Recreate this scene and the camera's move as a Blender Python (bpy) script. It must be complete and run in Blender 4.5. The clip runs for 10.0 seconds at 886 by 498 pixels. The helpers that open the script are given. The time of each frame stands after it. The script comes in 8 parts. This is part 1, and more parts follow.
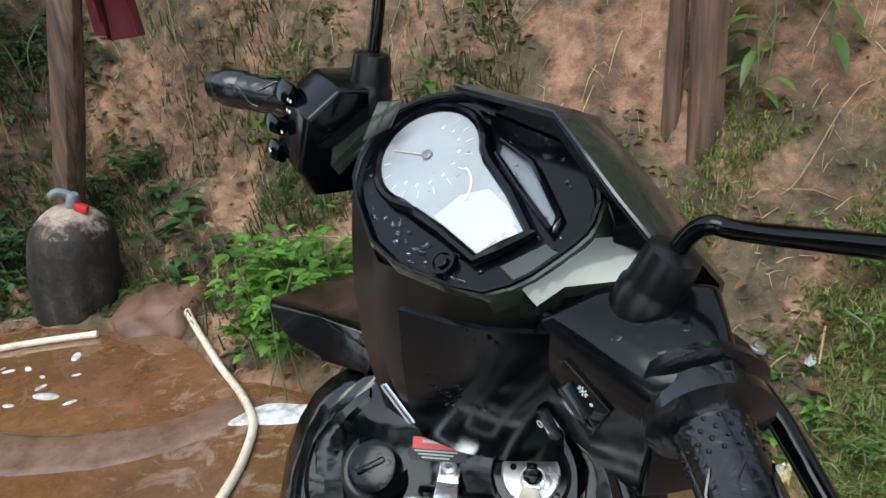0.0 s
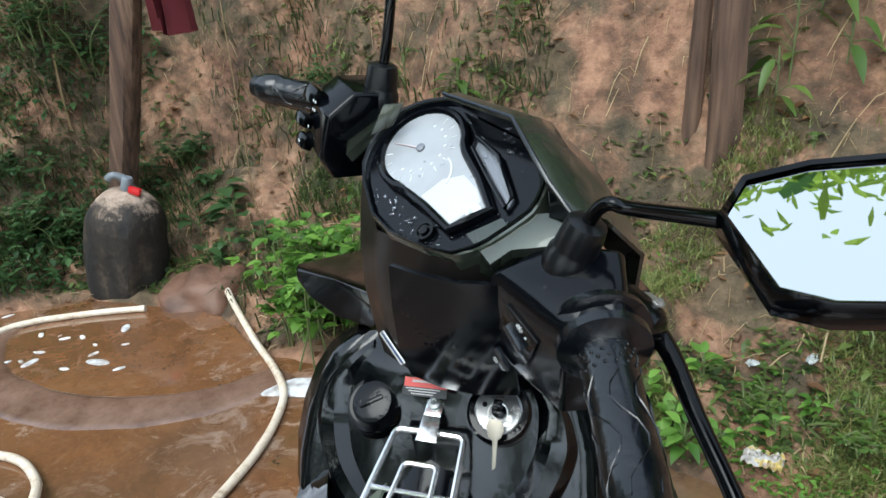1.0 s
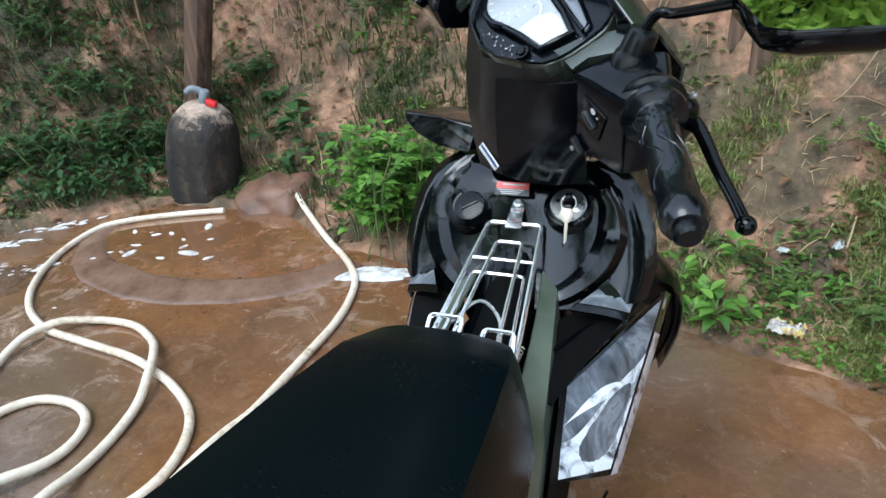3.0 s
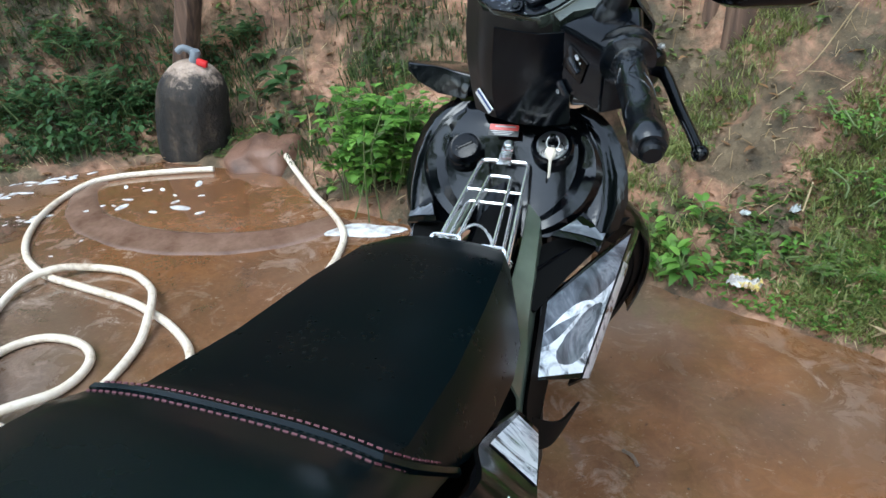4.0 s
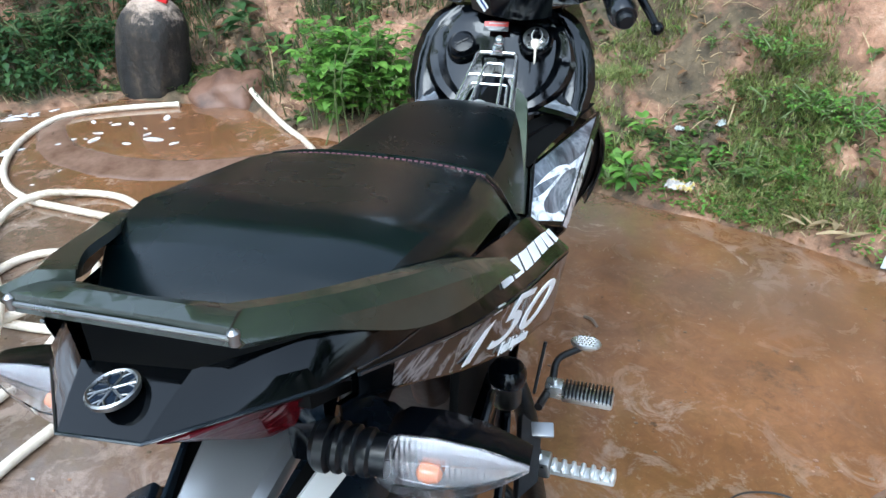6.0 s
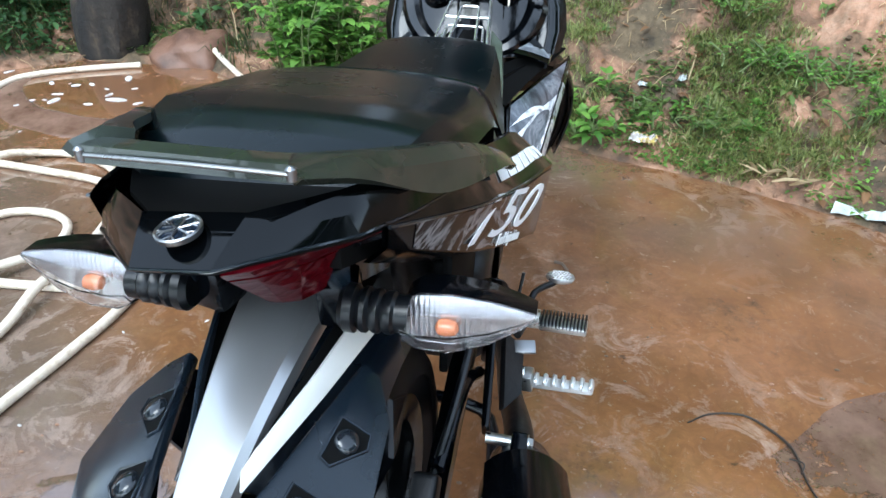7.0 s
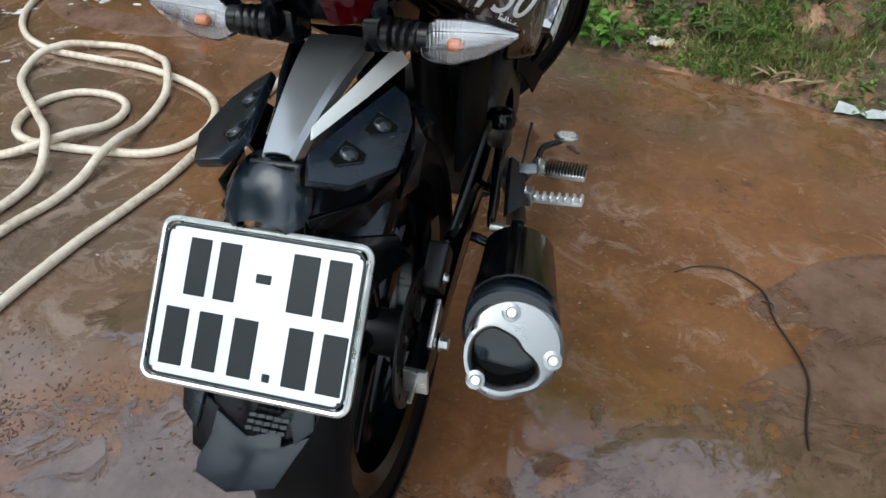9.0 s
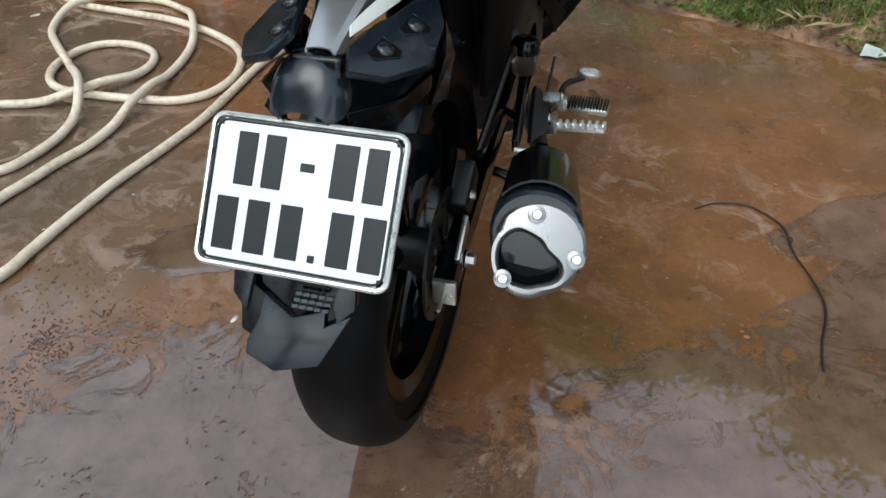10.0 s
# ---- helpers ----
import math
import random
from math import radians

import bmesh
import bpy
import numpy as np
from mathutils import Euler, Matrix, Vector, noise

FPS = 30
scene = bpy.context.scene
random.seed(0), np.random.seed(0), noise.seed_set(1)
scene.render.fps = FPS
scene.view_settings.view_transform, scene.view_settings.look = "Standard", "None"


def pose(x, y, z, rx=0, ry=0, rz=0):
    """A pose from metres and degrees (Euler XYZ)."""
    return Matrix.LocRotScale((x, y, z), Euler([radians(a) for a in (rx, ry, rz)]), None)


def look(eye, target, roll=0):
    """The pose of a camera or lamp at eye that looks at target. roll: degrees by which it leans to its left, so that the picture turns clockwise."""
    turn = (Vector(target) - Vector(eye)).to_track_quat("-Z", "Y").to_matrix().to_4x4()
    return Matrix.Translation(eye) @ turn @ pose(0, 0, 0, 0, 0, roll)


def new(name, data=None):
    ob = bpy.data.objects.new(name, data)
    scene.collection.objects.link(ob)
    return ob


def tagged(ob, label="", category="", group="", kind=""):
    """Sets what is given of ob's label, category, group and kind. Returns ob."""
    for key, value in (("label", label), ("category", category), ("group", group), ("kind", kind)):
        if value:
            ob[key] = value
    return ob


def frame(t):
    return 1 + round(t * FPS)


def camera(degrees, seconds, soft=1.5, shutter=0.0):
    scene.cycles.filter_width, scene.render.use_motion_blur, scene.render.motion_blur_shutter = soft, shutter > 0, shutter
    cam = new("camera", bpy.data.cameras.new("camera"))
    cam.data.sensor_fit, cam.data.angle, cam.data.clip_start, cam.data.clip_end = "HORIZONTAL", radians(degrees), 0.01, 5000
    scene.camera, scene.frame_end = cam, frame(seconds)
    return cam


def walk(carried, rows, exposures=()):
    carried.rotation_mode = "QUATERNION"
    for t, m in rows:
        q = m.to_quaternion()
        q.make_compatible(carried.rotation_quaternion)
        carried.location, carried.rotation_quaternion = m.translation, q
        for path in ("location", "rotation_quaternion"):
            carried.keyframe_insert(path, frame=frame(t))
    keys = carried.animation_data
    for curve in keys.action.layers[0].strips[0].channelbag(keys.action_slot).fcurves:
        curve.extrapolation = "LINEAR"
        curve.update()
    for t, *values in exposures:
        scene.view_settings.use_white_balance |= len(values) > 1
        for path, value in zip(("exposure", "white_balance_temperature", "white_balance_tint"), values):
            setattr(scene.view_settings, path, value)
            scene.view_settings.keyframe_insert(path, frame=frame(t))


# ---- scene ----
cam = camera(67.4, 10.0)
PATH = [
    (0, (0.129, 0.483, 1.095), (-0.367, 2.282, 0.374), -4.3),
    (0.5, (0.149, 0.441, 1.099), (-0.37, 2.226, 0.362), -4.2),
    (1, (0.201, 0.382, 1.116), (-0.402, 2.147, 0.394), -3.4),
    (1.5, (0.228, 0.305, 1.103), (-0.489, 2.021, 0.368), -3.5),
    (2, (0.238, 0.25, 1.1), (-0.548, 1.923, 0.334), -5.2),
    (2.5, (0.219, 0.189, 1.077), (-0.522, 1.856, 0.257), -5.4),
    (4, (0.238, -0.006, 1.069), (-0.383, 1.644, 0.124), -2.2),
    (4.5, (0.258, -0.095, 1.071), (-0.342, 1.562, 0.125), -1.9),
    (5, (0.263, -0.173, 1.06), (-0.337, 1.469, 0.089), -1.6),
    (5.5, (0.233, -0.239, 1.057), (-0.284, 1.403, 0.039), -1.1),
    (7, (0.188, -0.367, 1.023), (-0.116, 1.257, -0.104), 0.3),
    (7.5, (0.191, -0.399, 1.001), (-0.085, 1.192, -0.179), 1.1),
    (8, (0.212, -0.465, 0.971), (-0.086, 1.059, -0.289), 1.4),
    (8.5, (0.236, -0.546, 0.975), (-0.084, 0.942, -0.322), 1.2),
    (9, (0.256, -0.615, 0.976), (-0.103, 0.897, -0.283), 0.4),
    (9.5, (0.266, -0.655, 0.956), (-0.122, 0.836, -0.319), 0.4),
    (10, (0.263, -0.693, 0.946), (-0.136, 0.747, -0.383), -1.1),
]
EXPO = [(0, 1.6, 6050, 2), (1.2, 1.72, 6000, 2), (2.5, 1.84, 5700, 2), (4.5, 1.94, 5550, 2), (5.5, 2.25, 5450, 2), (7.5, 2.2, 5600, 2), (8.3, 1.75, 5850, 2), (9, 1.42, 6050, 3), (10, 1.38, 6200, 3)]
walk(cam, [(t, look(eye, target, roll)) for t, eye, target, roll in PATH], EXPO)

# ---- light: an overcast sky ----
world = bpy.data.worlds.new("overcast_sky")
scene.world = world
world.use_nodes = True
_n, _l = world.node_tree.nodes, world.node_tree.links
_bg = _n["Background"]
_sky = _n.new("ShaderNodeTexSky")
_sky.sky_type, _sky.sun_disc = "NISHITA", False
_sky.sun_elevation, _sky.sun_rotation = radians(55), radians(200)
_hue = _n.new("ShaderNodeHueSaturation")
_hue.inputs["Saturation"].default_value = 0.38
_l.new(_sky.outputs[0], _hue.inputs["Color"])
_l.new(_hue.outputs[0], _bg.inputs["Color"])
_bg.inputs["Strength"].default_value = 0.15
sun = new("sun", bpy.data.lights.new("sun", "SUN"))
sun.data.energy, sun.data.angle, sun.data.color = 0.7, radians(40), (1.0, 0.96, 0.9)
sun.matrix_world = look((-1.5, -4.2, 6.5), (0, 0, 0))


# ---- materials ----
def mat(name, base, rough=0.5, metal=0.0, coat=0.0, spec=0.5):
    m = bpy.data.materials.new(name)
    m.use_nodes = True
    b = m.node_tree.nodes["Principled BSDF"]
    b.inputs["Base Color"].default_value = (*base, 1)
    b.inputs["Roughness"].default_value = rough
    b.inputs["Metallic"].default_value = metal
    b.inputs["Coat Weight"].default_value = coat
    b.inputs["Coat Roughness"].default_value = 0.05
    b.inputs["Specular IOR Level"].default_value = spec
    return m


def tex(m, kind, scale, detail=4.0, rough=0.55, where="Object", dist=0.0):
    nt = m.node_tree
    co = nt.nodes.new("ShaderNodeTexCoord")
    t = nt.nodes.new("ShaderNodeTex" + kind)
    t.inputs["Scale"].default_value = scale
    if kind == "Noise":
        t.inputs["Detail"].default_value, t.inputs["Roughness"].default_value = detail, rough
        t.inputs["Distortion"].default_value = dist
    nt.links.new(co.outputs[where], t.inputs["Vector"])
    return t.outputs["Distance" if kind == "Voronoi" else 0]


def ramp(m, fac, stops):
    r = m.node_tree.nodes.new("ShaderNodeValToRGB")
    m.node_tree.links.new(fac, r.inputs[0])
    e = r.color_ramp.elements
    while len(e) < len(stops):
        e.new(0.5)
    for el, (p, c) in zip(e, stops):
        el.position = p
        el.color = (*c, 1) if isinstance(c, tuple) else (c, c, c, 1)
    return r.outputs[0]


def mix(m, fac, a, b, mode="MIX"):
    x = m.node_tree.nodes.new("ShaderNodeMix")
    x.data_type, x.blend_type = "RGBA", mode
    for sock, v in ((0, fac), (6, a), (7, b)):
        if isinstance(v, (float, int)):
            x.inputs[sock].default_value = v if sock == 0 else (v, v, v, 1)
        elif isinstance(v, tuple):
            x.inputs[sock].default_value = (*v, 1)
        else:
            m.node_tree.links.new(v, x.inputs[sock])
    return x.outputs[2]


def put(m, sock, v):
    m.node_tree.links.new(v, m.node_tree.nodes["Principled BSDF"].inputs[sock])


def bump(m, h, strength, dist=0.01, sock="Normal"):
    b = m.node_tree.nodes.new("ShaderNodeBump")
    b.inputs["Strength"].default_value, b.inputs["Distance"].default_value = strength, dist
    m.node_tree.links.new(h, b.inputs["Height"])
    put(m, sock, b.outputs[0])
    return b


def wet_drops(m, scale=180.0, rough=0.35, density=0.42, strength=0.5):
    """Water drops that lie on a panel: small domes with a gloss of their own."""
    v = tex(m, "Voronoi", scale)
    big = tex(m, "Noise", 22.0, 2.0)
    dome = ramp(m, v, [(0.0, 1.0), (0.28, 0.55), (0.36, 0.0)])
    keep = ramp(m, big, [(density, 0.0), (density + 0.16, 1.0)])
    h = mix(m, 1.0, dome, keep, "MULTIPLY")
    bump(m, h, strength, 0.002)
    put(m, "Roughness", mix(m, h, rough, 0.03))
    return h


def plastic_black(name, base, rough, scale=120.0):
    m = mat(name, base, rough, spec=0.24)
    wet_drops(m, scale, rough, 0.52, 0.22)
    return m


GLOSS = mat("black_gloss_paint", (0.0009, 0.0012, 0.0016), 0.06, 0.0, 0.0, 0.25)
_f = tex(GLOSS, "Noise", 30, 4)
put(GLOSS, "Roughness", ramp(GLOSS, _f, [(0.35, 0.04), (0.7, 0.16)]))
bump(GLOSS, tex(GLOSS, "Noise", 9, 2), 0.03, 0.01)
WETGLOSS = mat("wet_black_gloss_paint", (0.001, 0.0014, 0.002), 0.09, 0.0, 0.15, 0.42)
_f = tex(WETGLOSS, "Noise", 24, 5)
put(WETGLOSS, "Roughness", ramp(WETGLOSS, _f, [(0.35, 0.05), (0.7, 0.2)]))
bump(WETGLOSS, tex(WETGLOSS, "Voronoi", 130), 0.06, 0.002)
MATTE = plastic_black("black_plastic", (0.0014, 0.0019, 0.003), 0.14)
# dark grey plastic, also black plastic with the sky's bluish sheen painted in
GREY = mat("grey_and_sky_lit_plastic", (0.006, 0.010, 0.0155), 0.3, spec=0.5)
_f = tex(GREY, "Noise", 14, 5)
put(GREY, "Roughness", ramp(GREY, _f, [(0.3, 0.12), (0.7, 0.34)]))
OLIVE = mat("dark_olive_metallic_paint", (0.035, 0.042, 0.032), 0.26, 0.5, 0.8)
_f = tex(OLIVE, "Noise", 18, 5)
put(OLIVE, "Base Color", ramp(OLIVE, _f, [(0.3, (0.022, 0.028, 0.02)), (0.72, (0.045, 0.054, 0.042))]))
put(OLIVE, "Roughness", ramp(OLIVE, tex(OLIVE, "Noise", 7, 4), [(0.35, 0.2), (0.7, 0.34)]))
bump(OLIVE, tex(OLIVE, "Voronoi", 150), 0.05, 0.001, "Coat Normal")
GLOSSGREY = mat("glossy_dark_grey_plastic", (0.009, 0.0115, 0.015), 0.1, spec=0.6)
BLUEDARK = mat("dark_blue_enamel", (0.01, 0.015, 0.025), 0.15)
SATIN = mat("pale_satin_stripe", (0.6, 0.6, 0.57), 0.4, 0.2)
# dull black for inner plastic, also painted where holes and gaps lie in shade
DARKHOLE = mat("dull_black_plastic_and_hole_shade", (0.002, 0.002, 0.002), 0.7, spec=0.1)
RUBBER = mat("black_rubber", (0.003, 0.0035, 0.0045), 0.3, spec=0.35)
bump(RUBBER, tex(RUBBER, "Noise", 60, 4), 0.25, 0.002)
GRIP = mat("wet_black_grip_rubber", (0.002, 0.003, 0.0045), 0.2, spec=0.55)
bump(GRIP, tex(GRIP, "Noise", 45, 3, 0.6, "Object", 1.5), 0.25, 0.003)
KEYBRASS = mat("worn_key_brass", (0.3, 0.27, 0.22), 0.42, 0.6)
RIMM = mat("smooth_wet_mortar", (0.24, 0.15, 0.11), 0.25, spec=0.6)
_f = tex(RIMM, "Noise", 8, 6, 0.7)
put(RIMM, "Base Color", ramp(RIMM, _f, [(0.35, (0.1, 0.052, 0.032)), (0.65, (0.2, 0.12, 0.085))]))
TYRE = mat("tyre_rubber", (0.005, 0.005, 0.005), 0.5, spec=0.1)
_f = tex(TYRE, "Noise", 16, 6)
put(TYRE, "Base Color", ramp(TYRE, _f, [(0.4, (0.002, 0.002, 0.0025)), (0.8, (0.007, 0.006, 0.0055))]))
SEATM = mat("black_vinyl", (0.001, 0.0036, 0.0046), 0.27, spec=0.3)
_f = tex(SEATM, "Noise", 7, 5)
put(SEATM, "Roughness", ramp(SEATM, _f, [(0.35, 0.2), (0.7, 0.32)]))
_b = mix(SEATM, 0.93, tex(SEATM, "Voronoi", 700), tex(SEATM, "Noise", 6, 3))
bump(SEATM, _b, 0.09, 0.006)
SEATWET = mat("wet_black_vinyl", (0.0008, 0.0028, 0.0036), 0.26, spec=0.09)
wet_drops(SEATWET, 150.0, 0.3, 0.55, 0.3)
STITCH = mat("red_stitching_thread", (0.09, 0.022, 0.03), 0.7)
CHROME = mat("chrome", (0.88, 0.88, 0.88), 0.2, 0.9)
STEEL = mat("zinc_plated_steel", (0.6, 0.6, 0.58), 0.32, 1.0)
put(STEEL, "Roughness", ramp(STEEL, tex(STEEL, "Noise", 60, 4), [(0.3, 0.22), (0.7, 0.5)]))
BRIGHTALU = mat("bare_cast_aluminium", (0.75, 0.75, 0.74), 0.35, 0.7)
ALU = mat("brushed_silver_paint", (0.28, 0.28, 0.28), 0.24, 0.95, 0.1)
put(ALU, "Roughness", ramp(ALU, tex(ALU, "Noise", 40, 5), [(0.3, 0.24), (0.7, 0.42)]))
SILVER = mat("silver_paint", (0.47, 0.47, 0.47), 0.34, 0.85, 0.2)
put(SILVER, "Roughness", ramp(SILVER, tex(SILVER, "Noise", 25, 5), [(0.3, 0.27), (0.7, 0.37)]))
DISC = mat("brake_disc_steel", (0.05, 0.045, 0.042), 0.4, 0.8)
# the olive paint again, lightened to carry the sky's light on the flanks
OLIVELIT = mat("sky_lit_olive_paint", (0.05, 0.062, 0.044), 0.32, 0.1, 0.4)
put(OLIVELIT, "Base Color", ramp(OLIVELIT, tex(OLIVELIT, "Noise", 14, 5), [(0.3, (0.06, 0.077, 0.052)), (0.7, (0.13, 0.152, 0.115))]))
SATINBLACK = mat("brown_black_gloss_panel", (0.011, 0.0095, 0.0085), 0.3, 0.2, 0.0, 0.4)
bump(SATINBLACK, tex(SATINBLACK, "Noise", 55, 4), 0.08, 0.002)
ENGINE = mat("engine_casting", (0.008, 0.008, 0.009), 0.45, 0.3)
bump(ENGINE, tex(ENGINE, "Noise", 50, 5), 0.3, 0.004)
WHITEP = mat("white_decal", (0.75, 0.75, 0.74), 0.4)
GREYDECAL = mat("grey_decal", (0.3, 0.29, 0.29), 0.35)
PLATE = mat("reflective_white_plate", (0.64, 0.66, 0.69), 0.4)
bump(PLATE, tex(PLATE, "Noise", 30, 3), 0.05, 0.002)
INK = mat("black_plate_paint", (0.014, 0.016, 0.018), 0.4, spec=0.3)
RED = mat("red_plastic", (0.5, 0.012, 0.015), 0.35)
STRED = mat("red_sticker", (0.45, 0.04, 0.03), 0.4)
BLUE = mat("blue_decal", (0.03, 0.06, 0.22), 0.4)
REDLENS = mat("red_lamp_lens", (0.065, 0.0015, 0.004), 0.12, 0.0, 0.0, 0.18)
bump(REDLENS, tex(REDLENS, "Voronoi", 90), 0.2, 0.003)
AMBER = mat("amber_bulb", (0.42, 0.14, 0.06), 0.25)
REFLECTOR = mat("faceted_lamp_reflector", (0.46, 0.45, 0.46), 0.2, 0.9)
_w = REFLECTOR.node_tree.nodes.new("ShaderNodeTexWave")
_w.inputs["Scale"].default_value = 95.0
_c = REFLECTOR.node_tree.nodes.new("ShaderNodeTexCoord")
REFLECTOR.node_tree.links.new(_c.outputs["Object"], _w.inputs["Vector"])
_w.inputs["Distortion"].default_value = 1.5
bump(REFLECTOR, mix(REFLECTOR, 0.4, _w.outputs[1], tex(REFLECTOR, "Voronoi", 200)), 0.3, 0.002)


def glass(name, tint, rough=0.03, ior=1.45):
    m = mat(name, tint, rough)
    b = m.node_tree.nodes["Principled BSDF"]
    b.inputs["Transmission Weight"].default_value = 1.0
    b.inputs["IOR"].default_value = ior
    return m


LENS = glass("clear_lamp_lens", (0.96, 0.96, 0.97), 0.05)
bump(LENS, tex(LENS, "Noise", 30, 3), 0.1, 0.003)
RESERV = glass("cloudy_reservoir_plastic", (0.85, 0.78, 0.72), 0.4)
MIRROR = mat("mirror_glass", (0.9, 0.92, 0.92), 0.015, 1.0)
DIALGLASS = mat("misted_dial_glass", (0.5, 0.52, 0.55), 0.2, 0.0, 0.2)
_f = tex(DIALGLASS, "Noise", 18, 4)
put(DIALGLASS, "Base Color", ramp(DIALGLASS, _f, [(0.3, (0.27, 0.28, 0.29)), (0.75, (0.37, 0.385, 0.4))]))
LCD = mat("pale_lcd", (0.47, 0.48, 0.49), 0.3, 0.0, 0.1)
FUELW = mat("grey_fuel_window", (0.15, 0.16, 0.18), 0.15, 0.0, 0.4)
TICK = mat("white_dial_print", (0.62, 0.63, 0.64), 0.5)

HOSE = mat("cream_rubber_hose", (0.62, 0.52, 0.36), 0.38)
_f = mix(HOSE, 0.5, tex(HOSE, "Noise", 4, 5), tex(HOSE, "Noise", 60, 4))
put(HOSE, "Base Color", ramp(HOSE, _f, [(0.32, (0.36, 0.26, 0.17)), (0.48, (0.64, 0.54, 0.42)), (0.7, (0.76, 0.68, 0.57))]))


def concrete_mat():
    """Wet concrete, stained by red mud, with thin puddles and swept streaks of painted sheen."""
    m = mat("wet_mud_stained_concrete", (0.2, 0.1, 0.05), 0.3)
    a = tex(m, "Noise", 1.1, 5, 0.6, "Object", 0.6)
    b = tex(m, "Noise", 5.5, 6, 0.65, "Object", 0.8)
    c = tex(m, "Noise", 70, 5, 0.65)
    s = tex(m, "Noise", 9, 7, 0.74, "Object", 1.1)
    f = tex(m, "Noise", 26, 6, 0.7, "Object", 1.5)
    ab = mix(m, 0.42, a, b)
    red = ramp(m, ab, [(0.3, (0.095, 0.042, 0.018)), (0.5, (0.19, 0.084, 0.034)), (0.66, (0.26, 0.128, 0.058))])
    grey = ramp(m, ab, [(0.3, (0.08, 0.05, 0.032)), (0.6, (0.145, 0.096, 0.066)), (0.75, (0.2, 0.148, 0.112))])
    patch = ramp(m, tex(m, "Noise", 0.75, 3, 0.5, "Object", 0.3), [(0.47, 0.0), (0.62, 1.0)])
    base = mix(m, patch, red, grey)
    zone = ramp(m, tex(m, "Noise", 1.4, 3, 0.5), [(0.44, 0.15), (0.6, 1.0)])
    # pale streaks in the colour stand in for reflections on the wet film
    sheen_streaks = mix(m, 1.0, ramp(m, s, [(0.52, 0.0), (0.58, 0.4), (0.7, 0.7)]), zone, "MULTIPLY")
    base = mix(m, sheen_streaks, base, (0.38, 0.28, 0.22))
    dark = ramp(m, tex(m, "Noise", 3.6, 7, 0.78), [(0.3, 0.75), (0.41, 0.0)])
    base = mix(m, dark, base, (0.045, 0.03, 0.02))
    spots = ramp(m, tex(m, "Noise", 11, 5, 0.7), [(0.3, 0.7), (0.35, 0.0)])
    base = mix(m, spots, base, (0.04, 0.028, 0.02))
    grit = ramp(m, c, [(0.62, 0.0), (0.7, 0.45)])
    base = mix(m, grit, base, (0.32, 0.25, 0.19))
    base = mix(m, ramp(m, f, [(0.4, 0.25), (0.6, 0.0)]), base, (0.06, 0.035, 0.02))
    put(m, "Base Color", base)
    pool = ramp(m, mix(m, 0.4, tex(m, "Noise", 1.9, 4, 0.55, "Object", 0.5), s), [(0.47, 0.05), (0.52, 0.16), (0.58, 0.34), (0.68, 0.5)])
    put(m, "Roughness", pool)
    put(m, "Coat Weight", ramp(m, pool, [(0.06, 1.0), (0.2, 0.45), (0.4, 0.1)]))
    m.node_tree.nodes["Principled BSDF"].inputs["Coat Roughness"].default_value = 0.04
    m.node_tree.nodes["Principled BSDF"].inputs["Coat IOR"].default_value = 1.5
    bp = bump(m, mix(m, 0.5, c, f), 0.28, 0.006)
    m.node_tree.links.new(ramp(m, pool, [(0.05, 0.04), (0.35, 0.5)]), bp.inputs["Strength"])
    return m


CONCRETE = concrete_mat()

# white graphic, whites raised to carry the fairing's highlights too
GRAPHIC = mat("white_flame_graphic", (0.6, 0.6, 0.61), 0.16, 0.0, 0.4)
_f = tex(GRAPHIC, "Noise", 16, 6, 0.6, "Object", 2.5)
put(GRAPHIC, "Base Color", ramp(GRAPHIC, _f, [(0.36, (0.1, 0.105, 0.115)), (0.43, (0.5, 0.52, 0.55)), (0.52, (0.85, 0.87, 0.9)), (0.64, (0.8, 0.82, 0.85)), (0.74, (0.3, 0.32, 0.34))]))
# smoky graphic, its greys raised to include the sky's reflection
SMOKESHEEN = mat("smoky_graphic_with_sky_sheen", (0.02, 0.02, 0.022), 0.1, 0.0, 0.3)
_f = tex(SMOKESHEEN, "Noise", 12, 6, 0.6, "Object", 2.0)
put(SMOKESHEEN, "Base Color", ramp(SMOKESHEEN, _f, [(0.34, (0.04, 0.044, 0.052)), (0.5, (0.12, 0.13, 0.15)), (0.62, (0.26, 0.28, 0.31)), (0.72, (0.07, 0.075, 0.085))]))


def soil_mat():
    m = mat("red_clay_soil", (0.25, 0.12, 0.07), 0.85)
    a = tex(m, "Noise", 2.2, 6, 0.65)
    b = tex(m, "Noise", 11, 7, 0.7)
    c = tex(m, "Noise", 70, 5, 0.7)
    base = ramp(m, mix(m, 0.5, a, b), [(0.34, (0.035, 0.018, 0.01)), (0.44, (0.17, 0.085, 0.048)), (0.54, (0.35, 0.19, 0.115)),
                                       (0.66, (0.48, 0.31, 0.215))])
    base = mix(m, ramp(m, tex(m, "Noise", 3.4, 6, 0.7, "Object", 0.5), [(0.4, 0.0), (0.57, 0.85)]), base,
               ramp(m, b, [(0.35, (0.018, 0.018, 0.008)), (0.6, (0.065, 0.056, 0.027)), (0.72, (0.13, 0.1, 0.052))]))
    base = mix(m, ramp(m, c, [(0.62, 0.0), (0.72, 0.6)]), base, (0.36, 0.25, 0.17))
    put(m, "Base Color", base)
    put(m, "Roughness", ramp(m, a, [(0.3, 0.6), (0.6, 0.95)]))
    bump(m, mix(m, 0.5, b, c), 0.7, 0.03)
    return m


